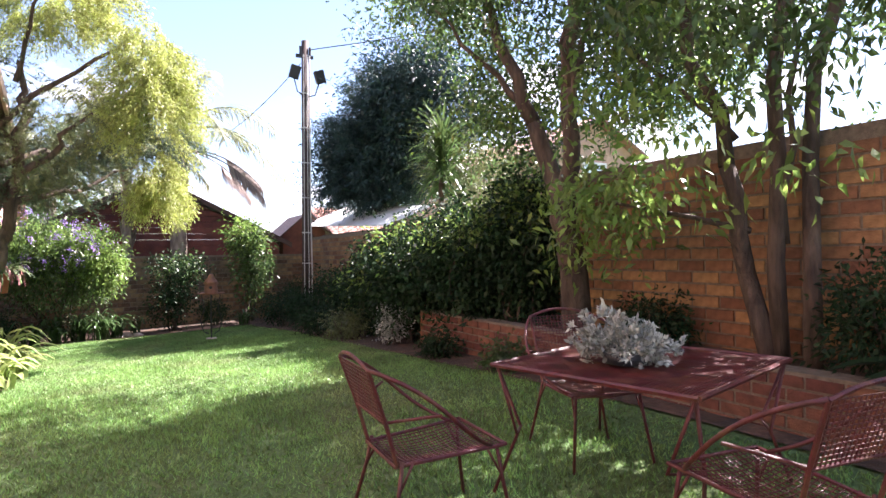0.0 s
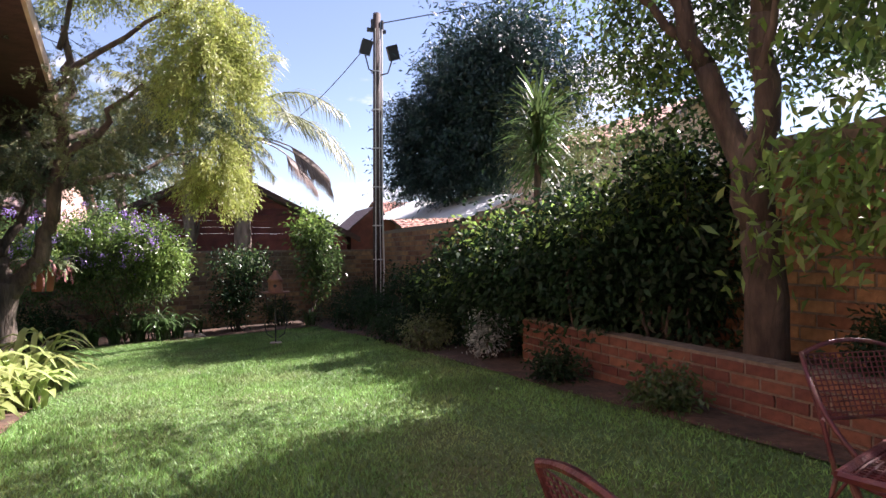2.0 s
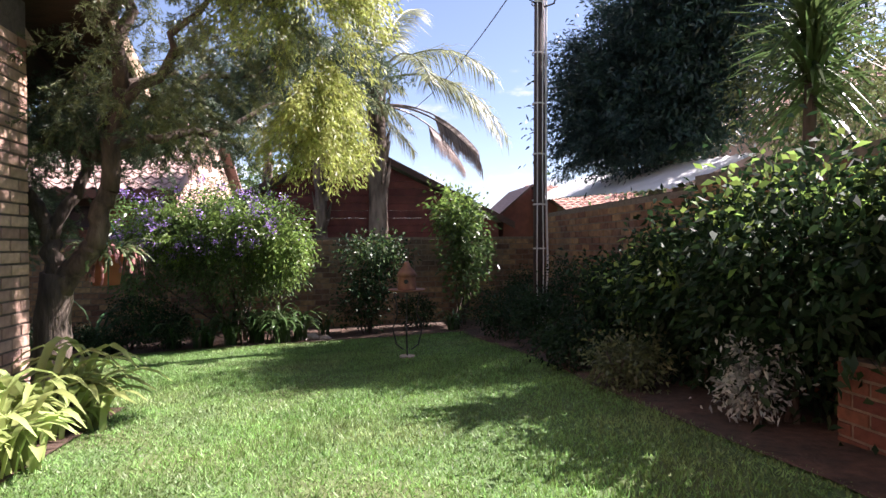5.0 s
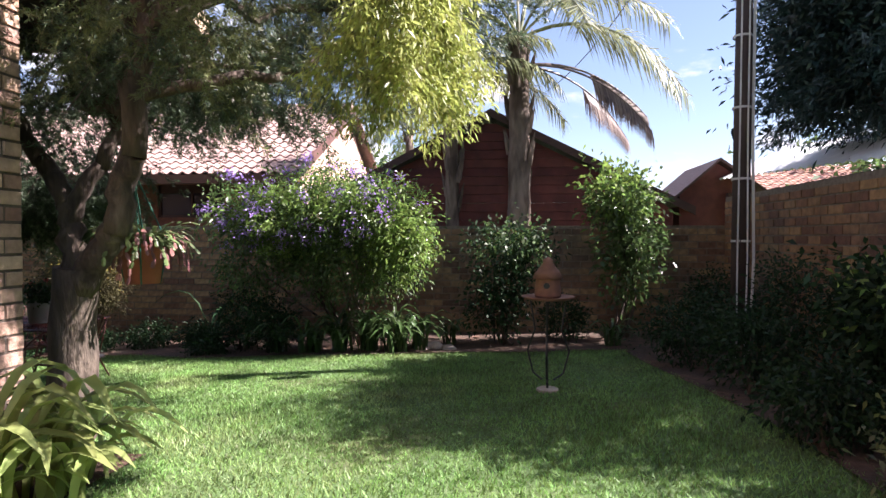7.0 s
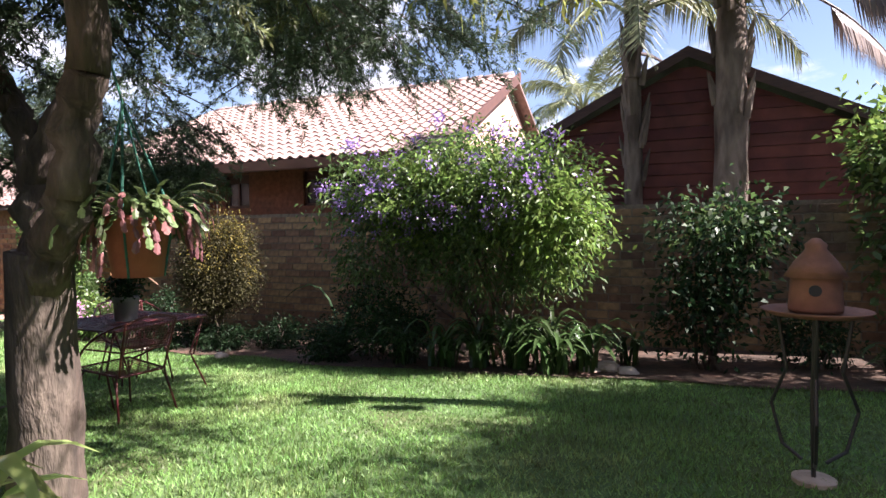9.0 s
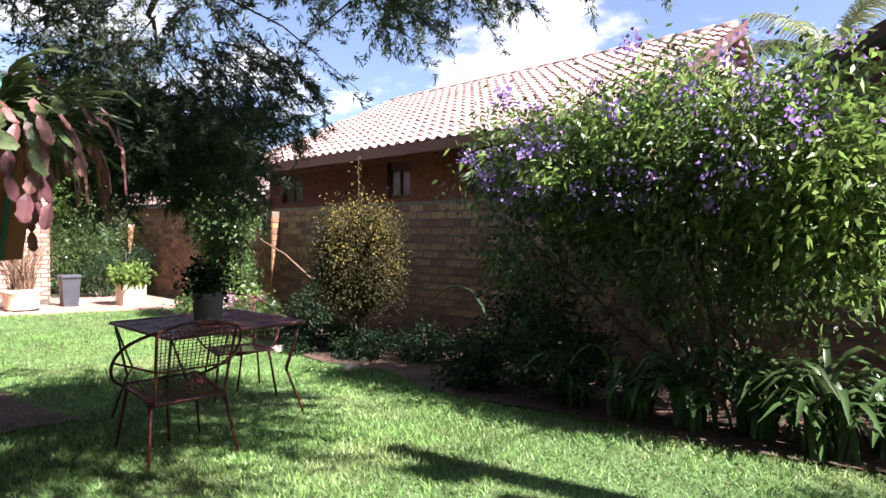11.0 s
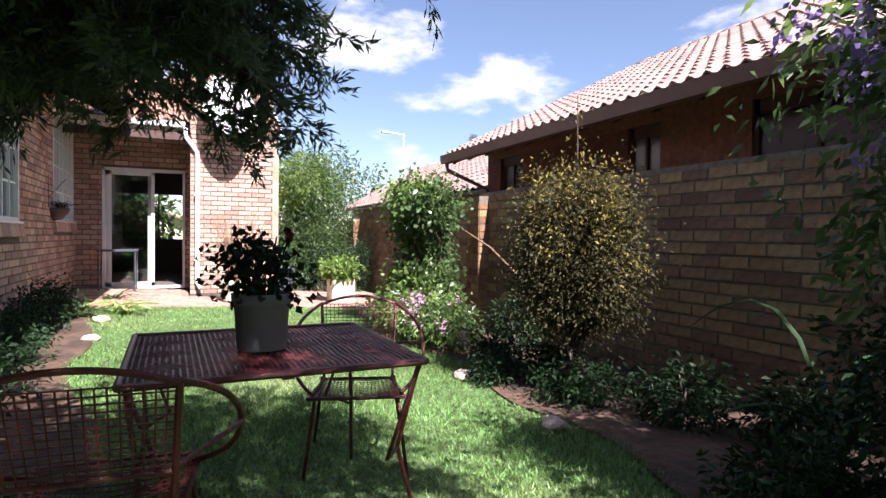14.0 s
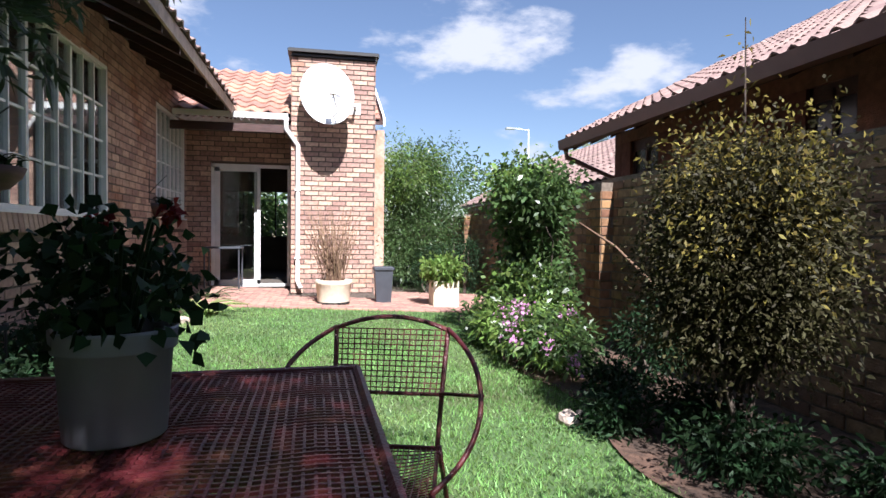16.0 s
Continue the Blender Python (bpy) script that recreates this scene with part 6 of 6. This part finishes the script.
def iron_chair(label):
    """A hoop-armed wire mesh chair that faces +x; its origin is on the ground under the seat."""
    c = thing("garden_chair", (0, 0, 0), label, "chair", group="red iron garden chairs")
    seat = Mesh()
    s = [(0.31, -0.23, 0.41), (0.31, 0.23, 0.41), (-0.2, 0.19, 0.38), (-0.2, -0.19, 0.38)]
    seat.tube(s + [s[0]], 0.009, 6)
    part("seat_frame", seat, M_RED_IRON, c)
    part("seat", grid_panel(Mesh(), s[0], s[1], s[3], s[2], 19, 21, 0.0028, 0.05), M_RED_IRON, c, "woven wire mesh seat sagging in the middle", kind="stuff")
    bk = [(-0.24, -0.2, 0.565), (-0.24, 0.2, 0.565), (-0.315, 0.215, 0.79), (-0.315, -0.215, 0.79)]
    back = Mesh().tube([(-0.19, -0.19, 0.38), bk[0], bk[3]], 0.009, 6).tube([(-0.19, 0.19, 0.38), bk[1], bk[2]], 0.009, 6).tube([bk[0], bk[1]], 0.007, 6)
    back.tube(arc(bk[3], bk[2], (-0.02, 0, 0.045), 10), 0.009, 6)
    part("back_frame", back, M_RED_IRON, c)
    g = grid_panel(Mesh(), bk[0], bk[1], bk[3], bk[2], 18, 12, 0.0028)
    part("backrest", g, M_RED_IRON, c, "upright wire mesh backrest", kind="stuff")
    for sgn in (-1, 1):
        hoop = []
        for k in range(17):
            t = k / 16
            a = math.pi * t
            hoop.append((-0.315 + 0.56 * t + 0.02 * math.sin(a), sgn * (0.215 + 0.135 * math.sin(a)), 0.795 - 0.385 * t + 0.035 * math.sin(a * 2) * 0.6))
        part("arm", Mesh().tube(hoop, 0.009, 7), M_RED_IRON, c, smooth=True)
        part("arm_brace", Mesh().tube([(-0.235, sgn * 0.195, 0.57), (-0.06, sgn * 0.355, 0.615)], 0.007, 6), M_RED_IRON, c)
        for fx, bx in ((0.28, 0.34), (-0.17, -0.27)):
            part("leg", Mesh().tube([(fx, sgn * 0.2, 0.4), (fx + (bx - fx) * 0.25, sgn * 0.215, 0.27), (bx, sgn * 0.25, 0.0)], 0.009, 7).tube([(fx - 0.05 * (1 if fx > 0 else -1), sgn * 0.2, 0.395), (fx + (bx - fx) * 0.25, sgn * 0.215, 0.27)], 0.006, 6), M_RED_IRON, c, smooth=True)
    return c


def on_ground(x, y, yaw, dz=0.0):
    return pose(x, y, gz(x, y) + dz, 0, 0, yaw)


chair = iron_chair("rust-red wire mesh garden chair with hooped arms on the lawn")
chair.matrix_basis = on_ground(1.38, 2.13, -4)
copies = ((2.2, 0.95, 82, "rust-red wire mesh garden chair pushed up to the round plant table"), (2.66, 2.44, -105, "rust-red wire mesh garden chair beyond the plant table"),
          (-2.985, 11.18, 176, "rust-red wire mesh garden chair with its back to the house corner"), (-4.24, 12.23, -17, "rust-red wire mesh garden chair at the table facing the lawn"))
for x, y, a, lab in copies:
    q = copy_thing(chair, on_ground(x, y, a, -0.03 if -3.5 < x < -2 else 0))
    tagged(q, lab)


def iron_table(name, cx, cy, wx, wy, h, yaw, label):
    t = thing(name, (0, 0, 0), label, "table", group="red iron garden tables")
    c = [(-wx / 2, -wy / 2, h), (wx / 2, -wy / 2, h), (wx / 2, wy / 2, h), (-wx / 2, wy / 2, h)]
    rim = Mesh()
    for a, b in zip(c, c[1:] + c[:1]):
        rim.tube([a, b], 0.013, 6)
    part("rim", rim, M_RED_IRON, t)
    part("tabletop", grid_panel(Mesh(), c[0], c[1], c[3], c[2], int(wx / 0.021), int(wy / 0.021), 0.0042, 0.0, 0.0025), M_RED_IRON, t, "crimped wire mesh table top", kind="stuff")
    part("cross_bar", Mesh().box(-wx / 2, -0.02, h - 0.02, wx / 2, 0.02, h - 0.008), M_RED_IRON, t)
    for sx in (-1, 1):
        for sy in (-1, 1):
            x, y = sx * (wx / 2 - 0.02), sy * (wy / 2 - 0.02)
            foot = (x + sx * 0.02, y + sy * 0.02, 0.0)
            part("leg", Mesh().tube([(x, y, h - 0.005), (x - sx * 0.14, y - sy * 0.03, h * 0.48), foot], 0.009, 7).tube([(x, y, h - 0.005), (x + sx * 0.0, y - sy * 0.12, h * 0.5), (x - sx * 0.14, y - sy * 0.03, h * 0.48)], 0.008, 6), M_RED_IRON, t, smooth=True)
    t.matrix_basis = pose(cx, cy, gz(cx, cy), 0, 0, yaw)
    return t


iron_table("garden_table", -3.645, 11.685, 0.95, 0.98, 0.54 - gz(-3.645, 11.685), 1, "rust-red square wire mesh garden table")
iron_table("garden_table", 2.5, 1.85, 1.1, 1.05, 1.0 - gz(2.5, 1.85), 14, "rust-red wire mesh garden table holding a silvery plant")


# ---- pots and planters ----
def soil_disc(x, y, z, r):
    return Mesh().lathe([(0, z), (r * 0.5, z + 0.006), (r, z)], (x, y, 0), 18)


px, py, pb = -3.6, 11.66, 0.548
pot = thing("flower_pot", (px, py, pb), "grey plastic pot with a dark red geranium standing on the table", "flower pot")
part("pot", Mesh().lathe([(0.0, 0.0), (0.088, 0.0), (0.093, 0.005), (0.104, 0.172), (0.111, 0.175), (0.113, 0.18), (0.115, 0.212), (0.115, 0.217), (0.11, 0.218), (0.106, 0.212), (0.1, 0.175), (0.0, 0.17)], (px, py, pb), 36), M_POT, pot, smooth=True)
part("soil", soil_disc(px, py, pb + 0.18, 0.1), M_SOIL, pot)
rr = random.Random(8)
for k in range(14):
    a = rr.uniform(0, 6.28)
    e = Vector((px + math.cos(a) * rr.uniform(0.04, 0.15), py + math.sin(a) * rr.uniform(0.05, 0.2), pb + 0.27 + rr.uniform(0, 0.17)))
    part("stem", Mesh().tube(arc((px + 0.03 * math.cos(a), py + 0.03 * math.sin(a), pb + 0.17), e, (0, 0, 0.02), 5), 0.004, 5), M_LEAF_DARK, pot)
foliage("leaves", [((px, py, pb + 0.29), (0.19, 0.22, 0.1)), ((px, py - 0.02, pb + 0.37), (0.13, 0.15, 0.08))], 130, 5, 0.025, 0.032, 0.03, M_LEAF_DARK, pot, 301, shell=0.25)
for k, (dx, dy, dz) in enumerate(((0.0, 0.1, 0.45), (-0.05, -0.04, 0.42))):
    part("flower_stalk", Mesh().tube([(px, py, pb + 0.2), (px + dx * 0.6, py + dy * 0.6, pb + 0.36), (px + dx, py + dy, pb + dz)], 0.003, 5), M_LEAF_DARK, pot)
    foliage("flower_head", [((px + dx, py + dy, pb + dz), (0.018, 0.018, 0.015))], 9, 5, 0.006, 0.02, 0.017, M_REDFLOWER, pot, 302 + k, label="dark red geranium flower head")

sil = thing("silver_plant", (2.38, 1.83, 1.005), "silvery-grey leafy plant in a low bowl on the table", "potted plant")
part("bowl", Mesh().lathe([(0, 0), (0.10, 0), (0.13, 0.06), (0.12, 0.06), (0.09, 0.02), (0, 0.02)], (2.38, 1.83, 1.012), 24), M_BIN, sil, smooth=True)
foliage("leaves", [((2.36, 1.83, 1.11), (0.22, 0.21, 0.11)), ((2.28, 1.87, 1.2), (0.12, 0.12, 0.08)), ((2.46, 1.78, 1.08), (0.16, 0.15, 0.1))], 230, 16, 0.007, 0.036, 0.017, M_SILVER, sil, 303, -0.4, shell=0.55, droop=0.0)


def tub(name, x, y, z, prof, material, label):
    t = thing(name, (x, y, z), label, "planter")
    part("tub", Mesh().lathe(prof, (x, y, z), 28), material, t, smooth=True)
    return t


cream = tub("cream_tub", -11.6, 12.23, -0.145, [(0, 0), (0.24, 0), (0.245, 0.03), (0.275, 0.3), (0.285, 0.31), (0.285, 0.37), (0.265, 0.375), (0.255, 0.3), (0, 0.3)], M_CREAM, "round cream plaster tub with a twiggy reddish plant")
part("base_ring", Mesh().lathe([(0.252, 0.005), (0.252, 0.035), (0.244, 0.035)], (-11.6, 12.23, -0.145), 28), M_BLACK, cream)
part("soil", soil_disc(-11.6, 12.23, 0.16, 0.26), M_SOIL, cream)
tw = Mesh()
for k in range(120):
    a, h = rr.uniform(0, 6.28), rr.uniform(0.5, 1.35)
    e = Vector((-11.6 + math.cos(a) * rr.uniform(0.1, 0.4), 12.23 + math.sin(a) * rr.uniform(0.15, 0.6), 0.16 + h))
    s = Vector((-11.6 + rr.uniform(-0.15, 0.15), 12.23 + rr.uniform(-0.15, 0.15), 0.14))
    tw.tube(arc(s, e, (0, 0, 0.05), 5), [0.008, 0.007, 0.006, 0.005, 0.004, 0.002], 4, False)
part("twig_growth", tw, M_TWIG, cream, "bare reddish-brown twigs", kind="stuff")
foliage("leaves", [((-11.6, 12.23, 0.75), (0.4, 0.55, 0.55))], 260, 6, 0.05, 0.035, 0.01, M_TWIG, cream, 304, shell=0.2)

bx, by = -11.7, 14.02
sq = thing("square_planter", (bx, by, -0.22), "cream square planter box with leafy green plant", "planter")
part("box", Mesh().cbox(bx - 0.22, by - 0.21, -0.22, bx + 0.22, by + 0.21, 0.2, 0.012), M_CREAM, sq)
part("soil", Mesh().box(bx - 0.19, by - 0.18, 0.198, bx + 0.19, by + 0.18, 0.207), M_SOIL, sq)
foliage("leaves", [((bx, by, 0.36), (0.34, 0.32, 0.2))], 150, 9, 0.05, 0.1, 0.05, M_LEAF_LIGHT, sq, 305, shell=0.3)

bn = thing("rubbish_bin", (-12.0, 13.05, -0.18), "dark grey plastic bin with lid beside the chimney", "bin")
part("body", Mesh().add([(-12.0 + sx * w, 13.05 + sy * w, z) for w, z in ((0.12, -0.18), (0.15, 0.36)) for sx, sy in ((-1, -1), (1, -1), (1, 1), (-1, 1))], [(3, 2, 1, 0), (4, 5, 6, 7), (0, 1, 5, 4), (1, 2, 6, 5), (2, 3, 7, 6), (3, 0, 4, 7)]), M_BIN, bn)
part("lid", Mesh().cbox(-12.17, 12.88, 0.36, -11.83, 13.22, 0.41, 0.015), M_BIN, bn)

# hanging cactus in a pot under the tree
hx, hy = -1.3, 9.96
hang = thing("hanging_pot", (hx, hy, 1.14), "terracotta-coloured hanging pot with a drooping flat-leaved cactus", "hanging pot")
part("pot", Mesh().lathe([(0, 0), (0.115, 0), (0.15, 0.26), (0.163, 0.265), (0.163, 0.29), (0.15, 0.29), (0.138, 0.25), (0, 0.24)], (hx, hy, 1.12), 26), M_TERRACOTTA, hang, smooth=True)
for k in range(4):
    a = 0.5 + k * 1.57
    part("twine", Mesh().tube([(hx + 0.115 * math.cos(a), hy + 0.115 * math.sin(a), 1.12), (hx + 0.163 * math.cos(a), hy + 0.163 * math.sin(a), 1.41), (hx - 0.05, hy - 0.03, 1.95), (-1.42, 9.78, 2.6)], 0.006, 5), M_ROPE, hang, "green twine")


def joint(m, p, d, s, length, width):
    """One flat scalloped leaf joint from p along d, s across it; returns its end."""
    n = d.cross(s).normalized() * 0.004
    e = p + d * length
    prof = ((0.0, 0.25), (0.22, 0.8), (0.45, 1.0), (0.62, 0.82), (0.8, 1.0), (1.0, 0.3))
    vs = []
    for t, k in prof:
        q = p + d * length * t
        vs += [q - s * width * k * 0.5, q + n, q + s * width * k * 0.5]
    m.add(vs, [f for j in range(5) for f in ((3 * j, 3 * j + 1, 3 * j + 4, 3 * j + 3), (3 * j + 1, 3 * j + 2, 3 * j + 5, 3 * j + 4))])
    return e


green, rosy = Mesh(), Mesh()
for k in range(170):
    a = rr.uniform(0, 2 * math.pi)
    h = Vector((math.cos(a), math.sin(a), 0))
    s = Vector((-h.y, h.x, rr.uniform(-0.3, 0.3))).normalized()
    p = Vector((hx, hy, 1.41)) + h * rr.uniform(0.05, 0.17)
    el = rr.uniform(0.2, 1.35)
    red = k % 2 == 0
    joints = rr.randint(4, 7) if red else rr.randint(4, 6)
    for j in range(joints):
        d = (h * math.cos(el) + Vector((0, 0, math.sin(el))) + s * rr.uniform(-0.35, 0.35)).normalized()
        w = rr.uniform(0.024, 0.036)
        p = joint(rosy if red and j > 2 else green, p, d, s, rr.uniform(0.045, 0.065), w)
        el = max(el - (rr.uniform(0.45, 0.75) if red else rr.uniform(0.2, 0.5)), -1.5)
part("cactus_leaves", green, M_CACTUS, hang, "arching flat green cactus leaves", kind="stuff")
part("reddened_leaves", rosy, M_CACTUS_RED, hang, "drooping pinkish-red cactus leaves", kind="stuff")

# clay bird house on bent wire legs
b0 = (1.7, 11.38, gz(1.7, 11.38))
bird = thing("bird_house", b0, "terracotta bird house on a dish with bent wire legs", "bird house")
part("house", Mesh().lathe([(0.0, 0.0), (0.115, 0.0), (0.12, 0.02), (0.11, 0.17), (0.11, 0.175), (0.14, 0.17), (0.1, 0.24), (0.045, 0.31), (0.05, 0.33), (0.02, 0.36), (0, 0.365)], (1.7, 11.36, 0.91), 24), M_CLAY, bird, smooth=True)
part("entrance", Mesh().tube([(1.68, 11.242, 1.02), (1.68, 11.25, 1.02)], 0.028, 14), M_BLACK, bird)
part("dish", Mesh().lathe([(0, 0), (0.2, 0), (0.245, 0.025), (0.24, 0.03), (0.19, 0.01), (0, 0.01)], (1.7, 11.36, 0.89), 28), M_CLAY, bird, smooth=True)
for k in range(3):
    a = 0.4 + k * 2.094
    h = Vector((math.cos(a), math.sin(a), 0))
    c0 = Vector((1.7, 11.36, 0))
    part("leg", Mesh().tube([c0 + h * 0.19 + Vector((0, 0, 0.89)), c0 + h * 0.14 + Vector((0, 0, 0.6)), c0 + h * 0.22 + Vector((0, 0, 0.4)), c0 + h * 0.16 + Vector((0, 0, 0.2)), c0 + h * 0.06 + Vector((0, 0, b0[2] + 0.1))], 0.009, 6), M_BLACK, bird)
part("stake", Mesh().tube([(1.7, 11.36, b0[2] - 0.05), (1.69, 11.36, 0.45), (1.7, 11.36, 0.89)], 0.011, 6), M_BLACK, bird)
part("foot", Mesh().lathe([(0, 0.0), (0.1, 0.0), (0.1, 0.025), (0.09, 0.03), (0, 0.03)], (1.7, 11.36, b0[2]), 18), M_STONE, bird)


# half-round wall baskets on the house wall
def wall_basket(x, z, label):
    t = thing("wall_basket", (x, 9.5, z), label, "wall planter", group="wall planters")
    prof = [(0.02, -0.2), (0.12, -0.17), (0.2, -0.08), (0.23, 0.0), (0.215, 0.0), (0.19, -0.07), (0.0, -0.05)]
    m = Mesh()
    vs = []
    for r0, zz in prof:
        for k in range(13):
            a = math.pi * k / 12
            vs.append((x + r0 * 1.25 * math.cos(a), 9.515 + r0 * math.sin(a), z + zz))
    m.add(vs, [(i * 13 + k, i * 13 + k + 1, (i + 1) * 13 + k + 1, (i + 1) * 13 + k) for i in range(len(prof) - 1) for k in range(12)])
    part("basket", m, M_TIMBER_DARK, t, smooth=True)
    part("bracket", Mesh().tube([(x + 0.35, 9.51, z + 0.0), (x + 0.35, 9.51, z + 0.5)], 0.008, 5).tube([(x + 0.35, 9.51, z + 0.15), (x + 0.1, 9.7, z + 0.45)], 0.006, 5), M_BLACK, t)
    part("leaves", straps((x, 9.6, z - 0.02), 22, 0.26, 0.03, np.random.default_rng(int(-x * 10)), 1.0, 0.07), M_LEAF_DARK, t, kind="stuff")
    return t


wall_basket(-7.5, 1.45, "dark half-round wall basket with small plants by the large window")
wall_basket(-12.1, 1.38, "dark half-round wall basket under the smaller window")
# stones, stump and leaning stick
for k, (x, y, r) in enumerate(((0.35, 14.0, 0.13), (0.55, 13.9, 0.1), (0.2, 13.85, 0.09), (-5.9, 13.7, 0.1), (-4.4, 13.6, 0.09), (-9.6, 10.45, 0.1), (-8.3, 10.5, 0.09))):
    bm = bmesh.new()
    bmesh.ops.create_icosphere(bm, subdivisions=2, radius=r)
    for v in bm.verts:
        v.co += v.co * 0.5 * noise.noise(v.co * 9 + Vector((k * 3, 0, 0)))
        v.co.z *= 0.55
    me = bpy.data.meshes.new("stone")
    bm.to_mesh(me)
    me.materials.append(M_STONE)
    st = new("stone", me)
    st.location = (x, y, gz(x, y) + r * 0.3)
    tagged(st, "pale rough garden stone lying in the bed", "stone", "garden stones")
stick = thing("leaning_stick", (-8.0, 15.2, 0.3), "pale bare stick leaning across the wall", "stick")
part("stick", Mesh().tube([(-8.35, 14.85, 1.1), (-7.9, 15.05, 0.85), (-7.3, 15.3, 0.35), (-7.0, 15.36, -0.2)], [0.012, 0.014, 0.016, 0.02], 7), M_TWIG, stick, smooth=True)
# iron spikes of a garden edging along the house wall
for k, x in enumerate((-6.4, -6.9, -7.5, -8.2)):
    sp = thing("edging_stake", (x, 9.9, gz(x, 9.9)), "thin dark edging stake in the bed by the house", "stake", "edging stakes")
    part("stake", Mesh().tube([(x, 9.9, gz(x, 9.9) - 0.05), (x, 9.9, gz(x, 9.9) + 0.42)], 0.01, 6), M_BLACK, sp)
    part("knob", Mesh().lathe([(0, -0.02), (0.018, -0.012), (0.022, 0.0), (0.018, 0.012), (0, 0.02)], (x, 9.9, gz(x, 9.9) + 0.43), 8), M_BLACK, sp)
# patio table by the sliding door
pt = thing("patio_table", (-13.6, 10.25, -0.08), "small dark-legged table on the covered patio", "table")
part("tabletop", Mesh().cbox(-13.85, 9.95, 0.66, -13.35, 10.6, 0.69, 0.006), M_BIN, pt)
for x, y in ((-13.82, 9.98), (-13.38, 9.98), (-13.82, 10.57), (-13.38, 10.57)):
    part("leg", Mesh().tube([(x, y, pz(y)), (x, y, 0.66)], 0.014, 6), M_BIN, pt)


# ---- brickwork and tiles, last ----
brick_face(wall_north, (-8.9, 15.4, 0), (1, 0, 0), (0, -1, 0), 13.6, -0.4, 1.64, BL, BH, M_BRICK_NORTH, near=(1.6, 6.4, -0.1, 1.6), seed=11)
brick_face(wall_north, (-15.6, 15.4, 0), (1, 0, 0), (0, -1, 0), 6.34, -0.4, 1.55, BL, BH, M_BRICK_NORTH, seed=12)
brick_face(wall_north, (-20, 15.4, 0), (1, 0, 0), (0, -1, 0), 4.04, -0.4, 1.42, BL, BH, M_BRICK_NORTH, seed=13)
brick_face(wall_east, (4.7, 5.0, 0), (0, -1, 0), (-1, 0, 0), 7.0, -0.1, 2.43, BL, BH, M_BRICK_WALL, near=(0.2, 4.6, 0.7, 2.4), seed=14)
brick_face(wall_east, (4.7, 9.8, 0), (0, -1, 0), (-1, 0, 0), 4.8, -0.1, 2.2, BL, BH, M_BRICK_WALL, seed=15)
brick_face(wall_east, (4.7, 15.4, 0), (0, -1, 0), (-1, 0, 0), 5.6, -0.1, 2.07, BL, BH, M_BRICK_WALL, seed=16)
brick_face(wall_planter, (3.92, 7.1, 0), (0, -1, 0), (-1, 0, 0), 6.6, 0.05, 0.78, 0.235, 0.09, M_BRICK_RED, near=(0, 3.5, 0.2, 0.9), seed=17)
brick_face(wall_planter, (3.92, 7.1, 0), (1, 0, 0), (0, 1, 0), 0.78, 0.05, 0.78, 0.235, 0.09, M_BRICK_RED, seed=18)
HL, HB = 0.26, 0.097
brick_face(wall_house_north, (-5.0, 9.5, 0), (-1, 0, 0), (0, 1, 0), 9.2, -0.3, 3.5, HL, HB, M_BRICK_HOUSE,
           holes=[(-5.0 - W1[1], -5.0 - W1[0], W1[2] - 0.2, W1[3]), (-5.0 - W2[1], -5.0 - W2[0], W2[2] - 0.2, W2[3])], near=(2.2, 6.2, -0.1, 1.0), seed=21)
brick_face(wall_house_east, (-1.63, 2.0, 0), (0, 1, 0), (1, 0, 0), 7.27, -0.1, 3.2, HL, HB, M_BRICK_HOUSE, near=(5.1, 7.3, 0.2, 2.6), seed=22)
brick_face(chim, (-13.0, 11.5, 0), (0, 1, 0), (1, 0, 0), 1.48, -0.12, 4.08, 0.245, 0.0875, M_BRICK_HOUSE, near=(0, 1.5, 0.3, 4.1), seed=23)
brick_face(chim, (-13.0, 12.98, 0), (-1, 0, 0), (0, 1, 0), 0.9, -0.12, 4.08, 0.245, 0.0875, M_BRICK_HOUSE, seed=24)
brick_face(wall_patio, (-14.2, 9.5, 0), (0, 1, 0), (1, 0, 0), 3.5, -0.1, 3.1, HL, HB, M_BRICK_HOUSE, holes=[(0.45, 1.92, -0.2, 2.28)], seed=25)
tile_roof(nroof, (-12.1, 16.12, 2.6), (1, 0, 0), (0, 4.3, 2.16), 44, 16, 0.2195, 0.298, M_TILE, first=290, keep=lambda b: b.x > -11.85 + 0.65 * (b.y - 16.12) / 4.3)
# paving bricks at the lawn's edge
pv = Mesh().cbox(0, 0, 0, 0.225, 0.11, 0.03, 0.004).data("paving_brick")
pv.materials.append(M_PAVING)
rngp = random.Random(5)
rest = Mesh()
count = 0
for i in range(24):
    for j in range(26):
        x, y = -11.1 - i * 0.118, 9.6 + j * 0.235 + (0.117 if i % 2 else 0)
        if y > 15.1 or (x < -12.6 and 11.3 < y < 13.0):
            continue
        m = pose(x + 0.11, y, pz(y) - 0.034 + rngp.uniform(0, 0.004), 0, 0, 90)
        if count < 280:
            piece("paving_brick", pv, patio, m)
            count += 1
        else:
            q = Mesh().cbox(0, 0, 0, 0.225, 0.11, 0.03, 0.004)
            rest.add([m @ Vector(p) for p in q.v], q.f)
part("paving_bricks", rest, M_PAVING, patio, kind="stuff")
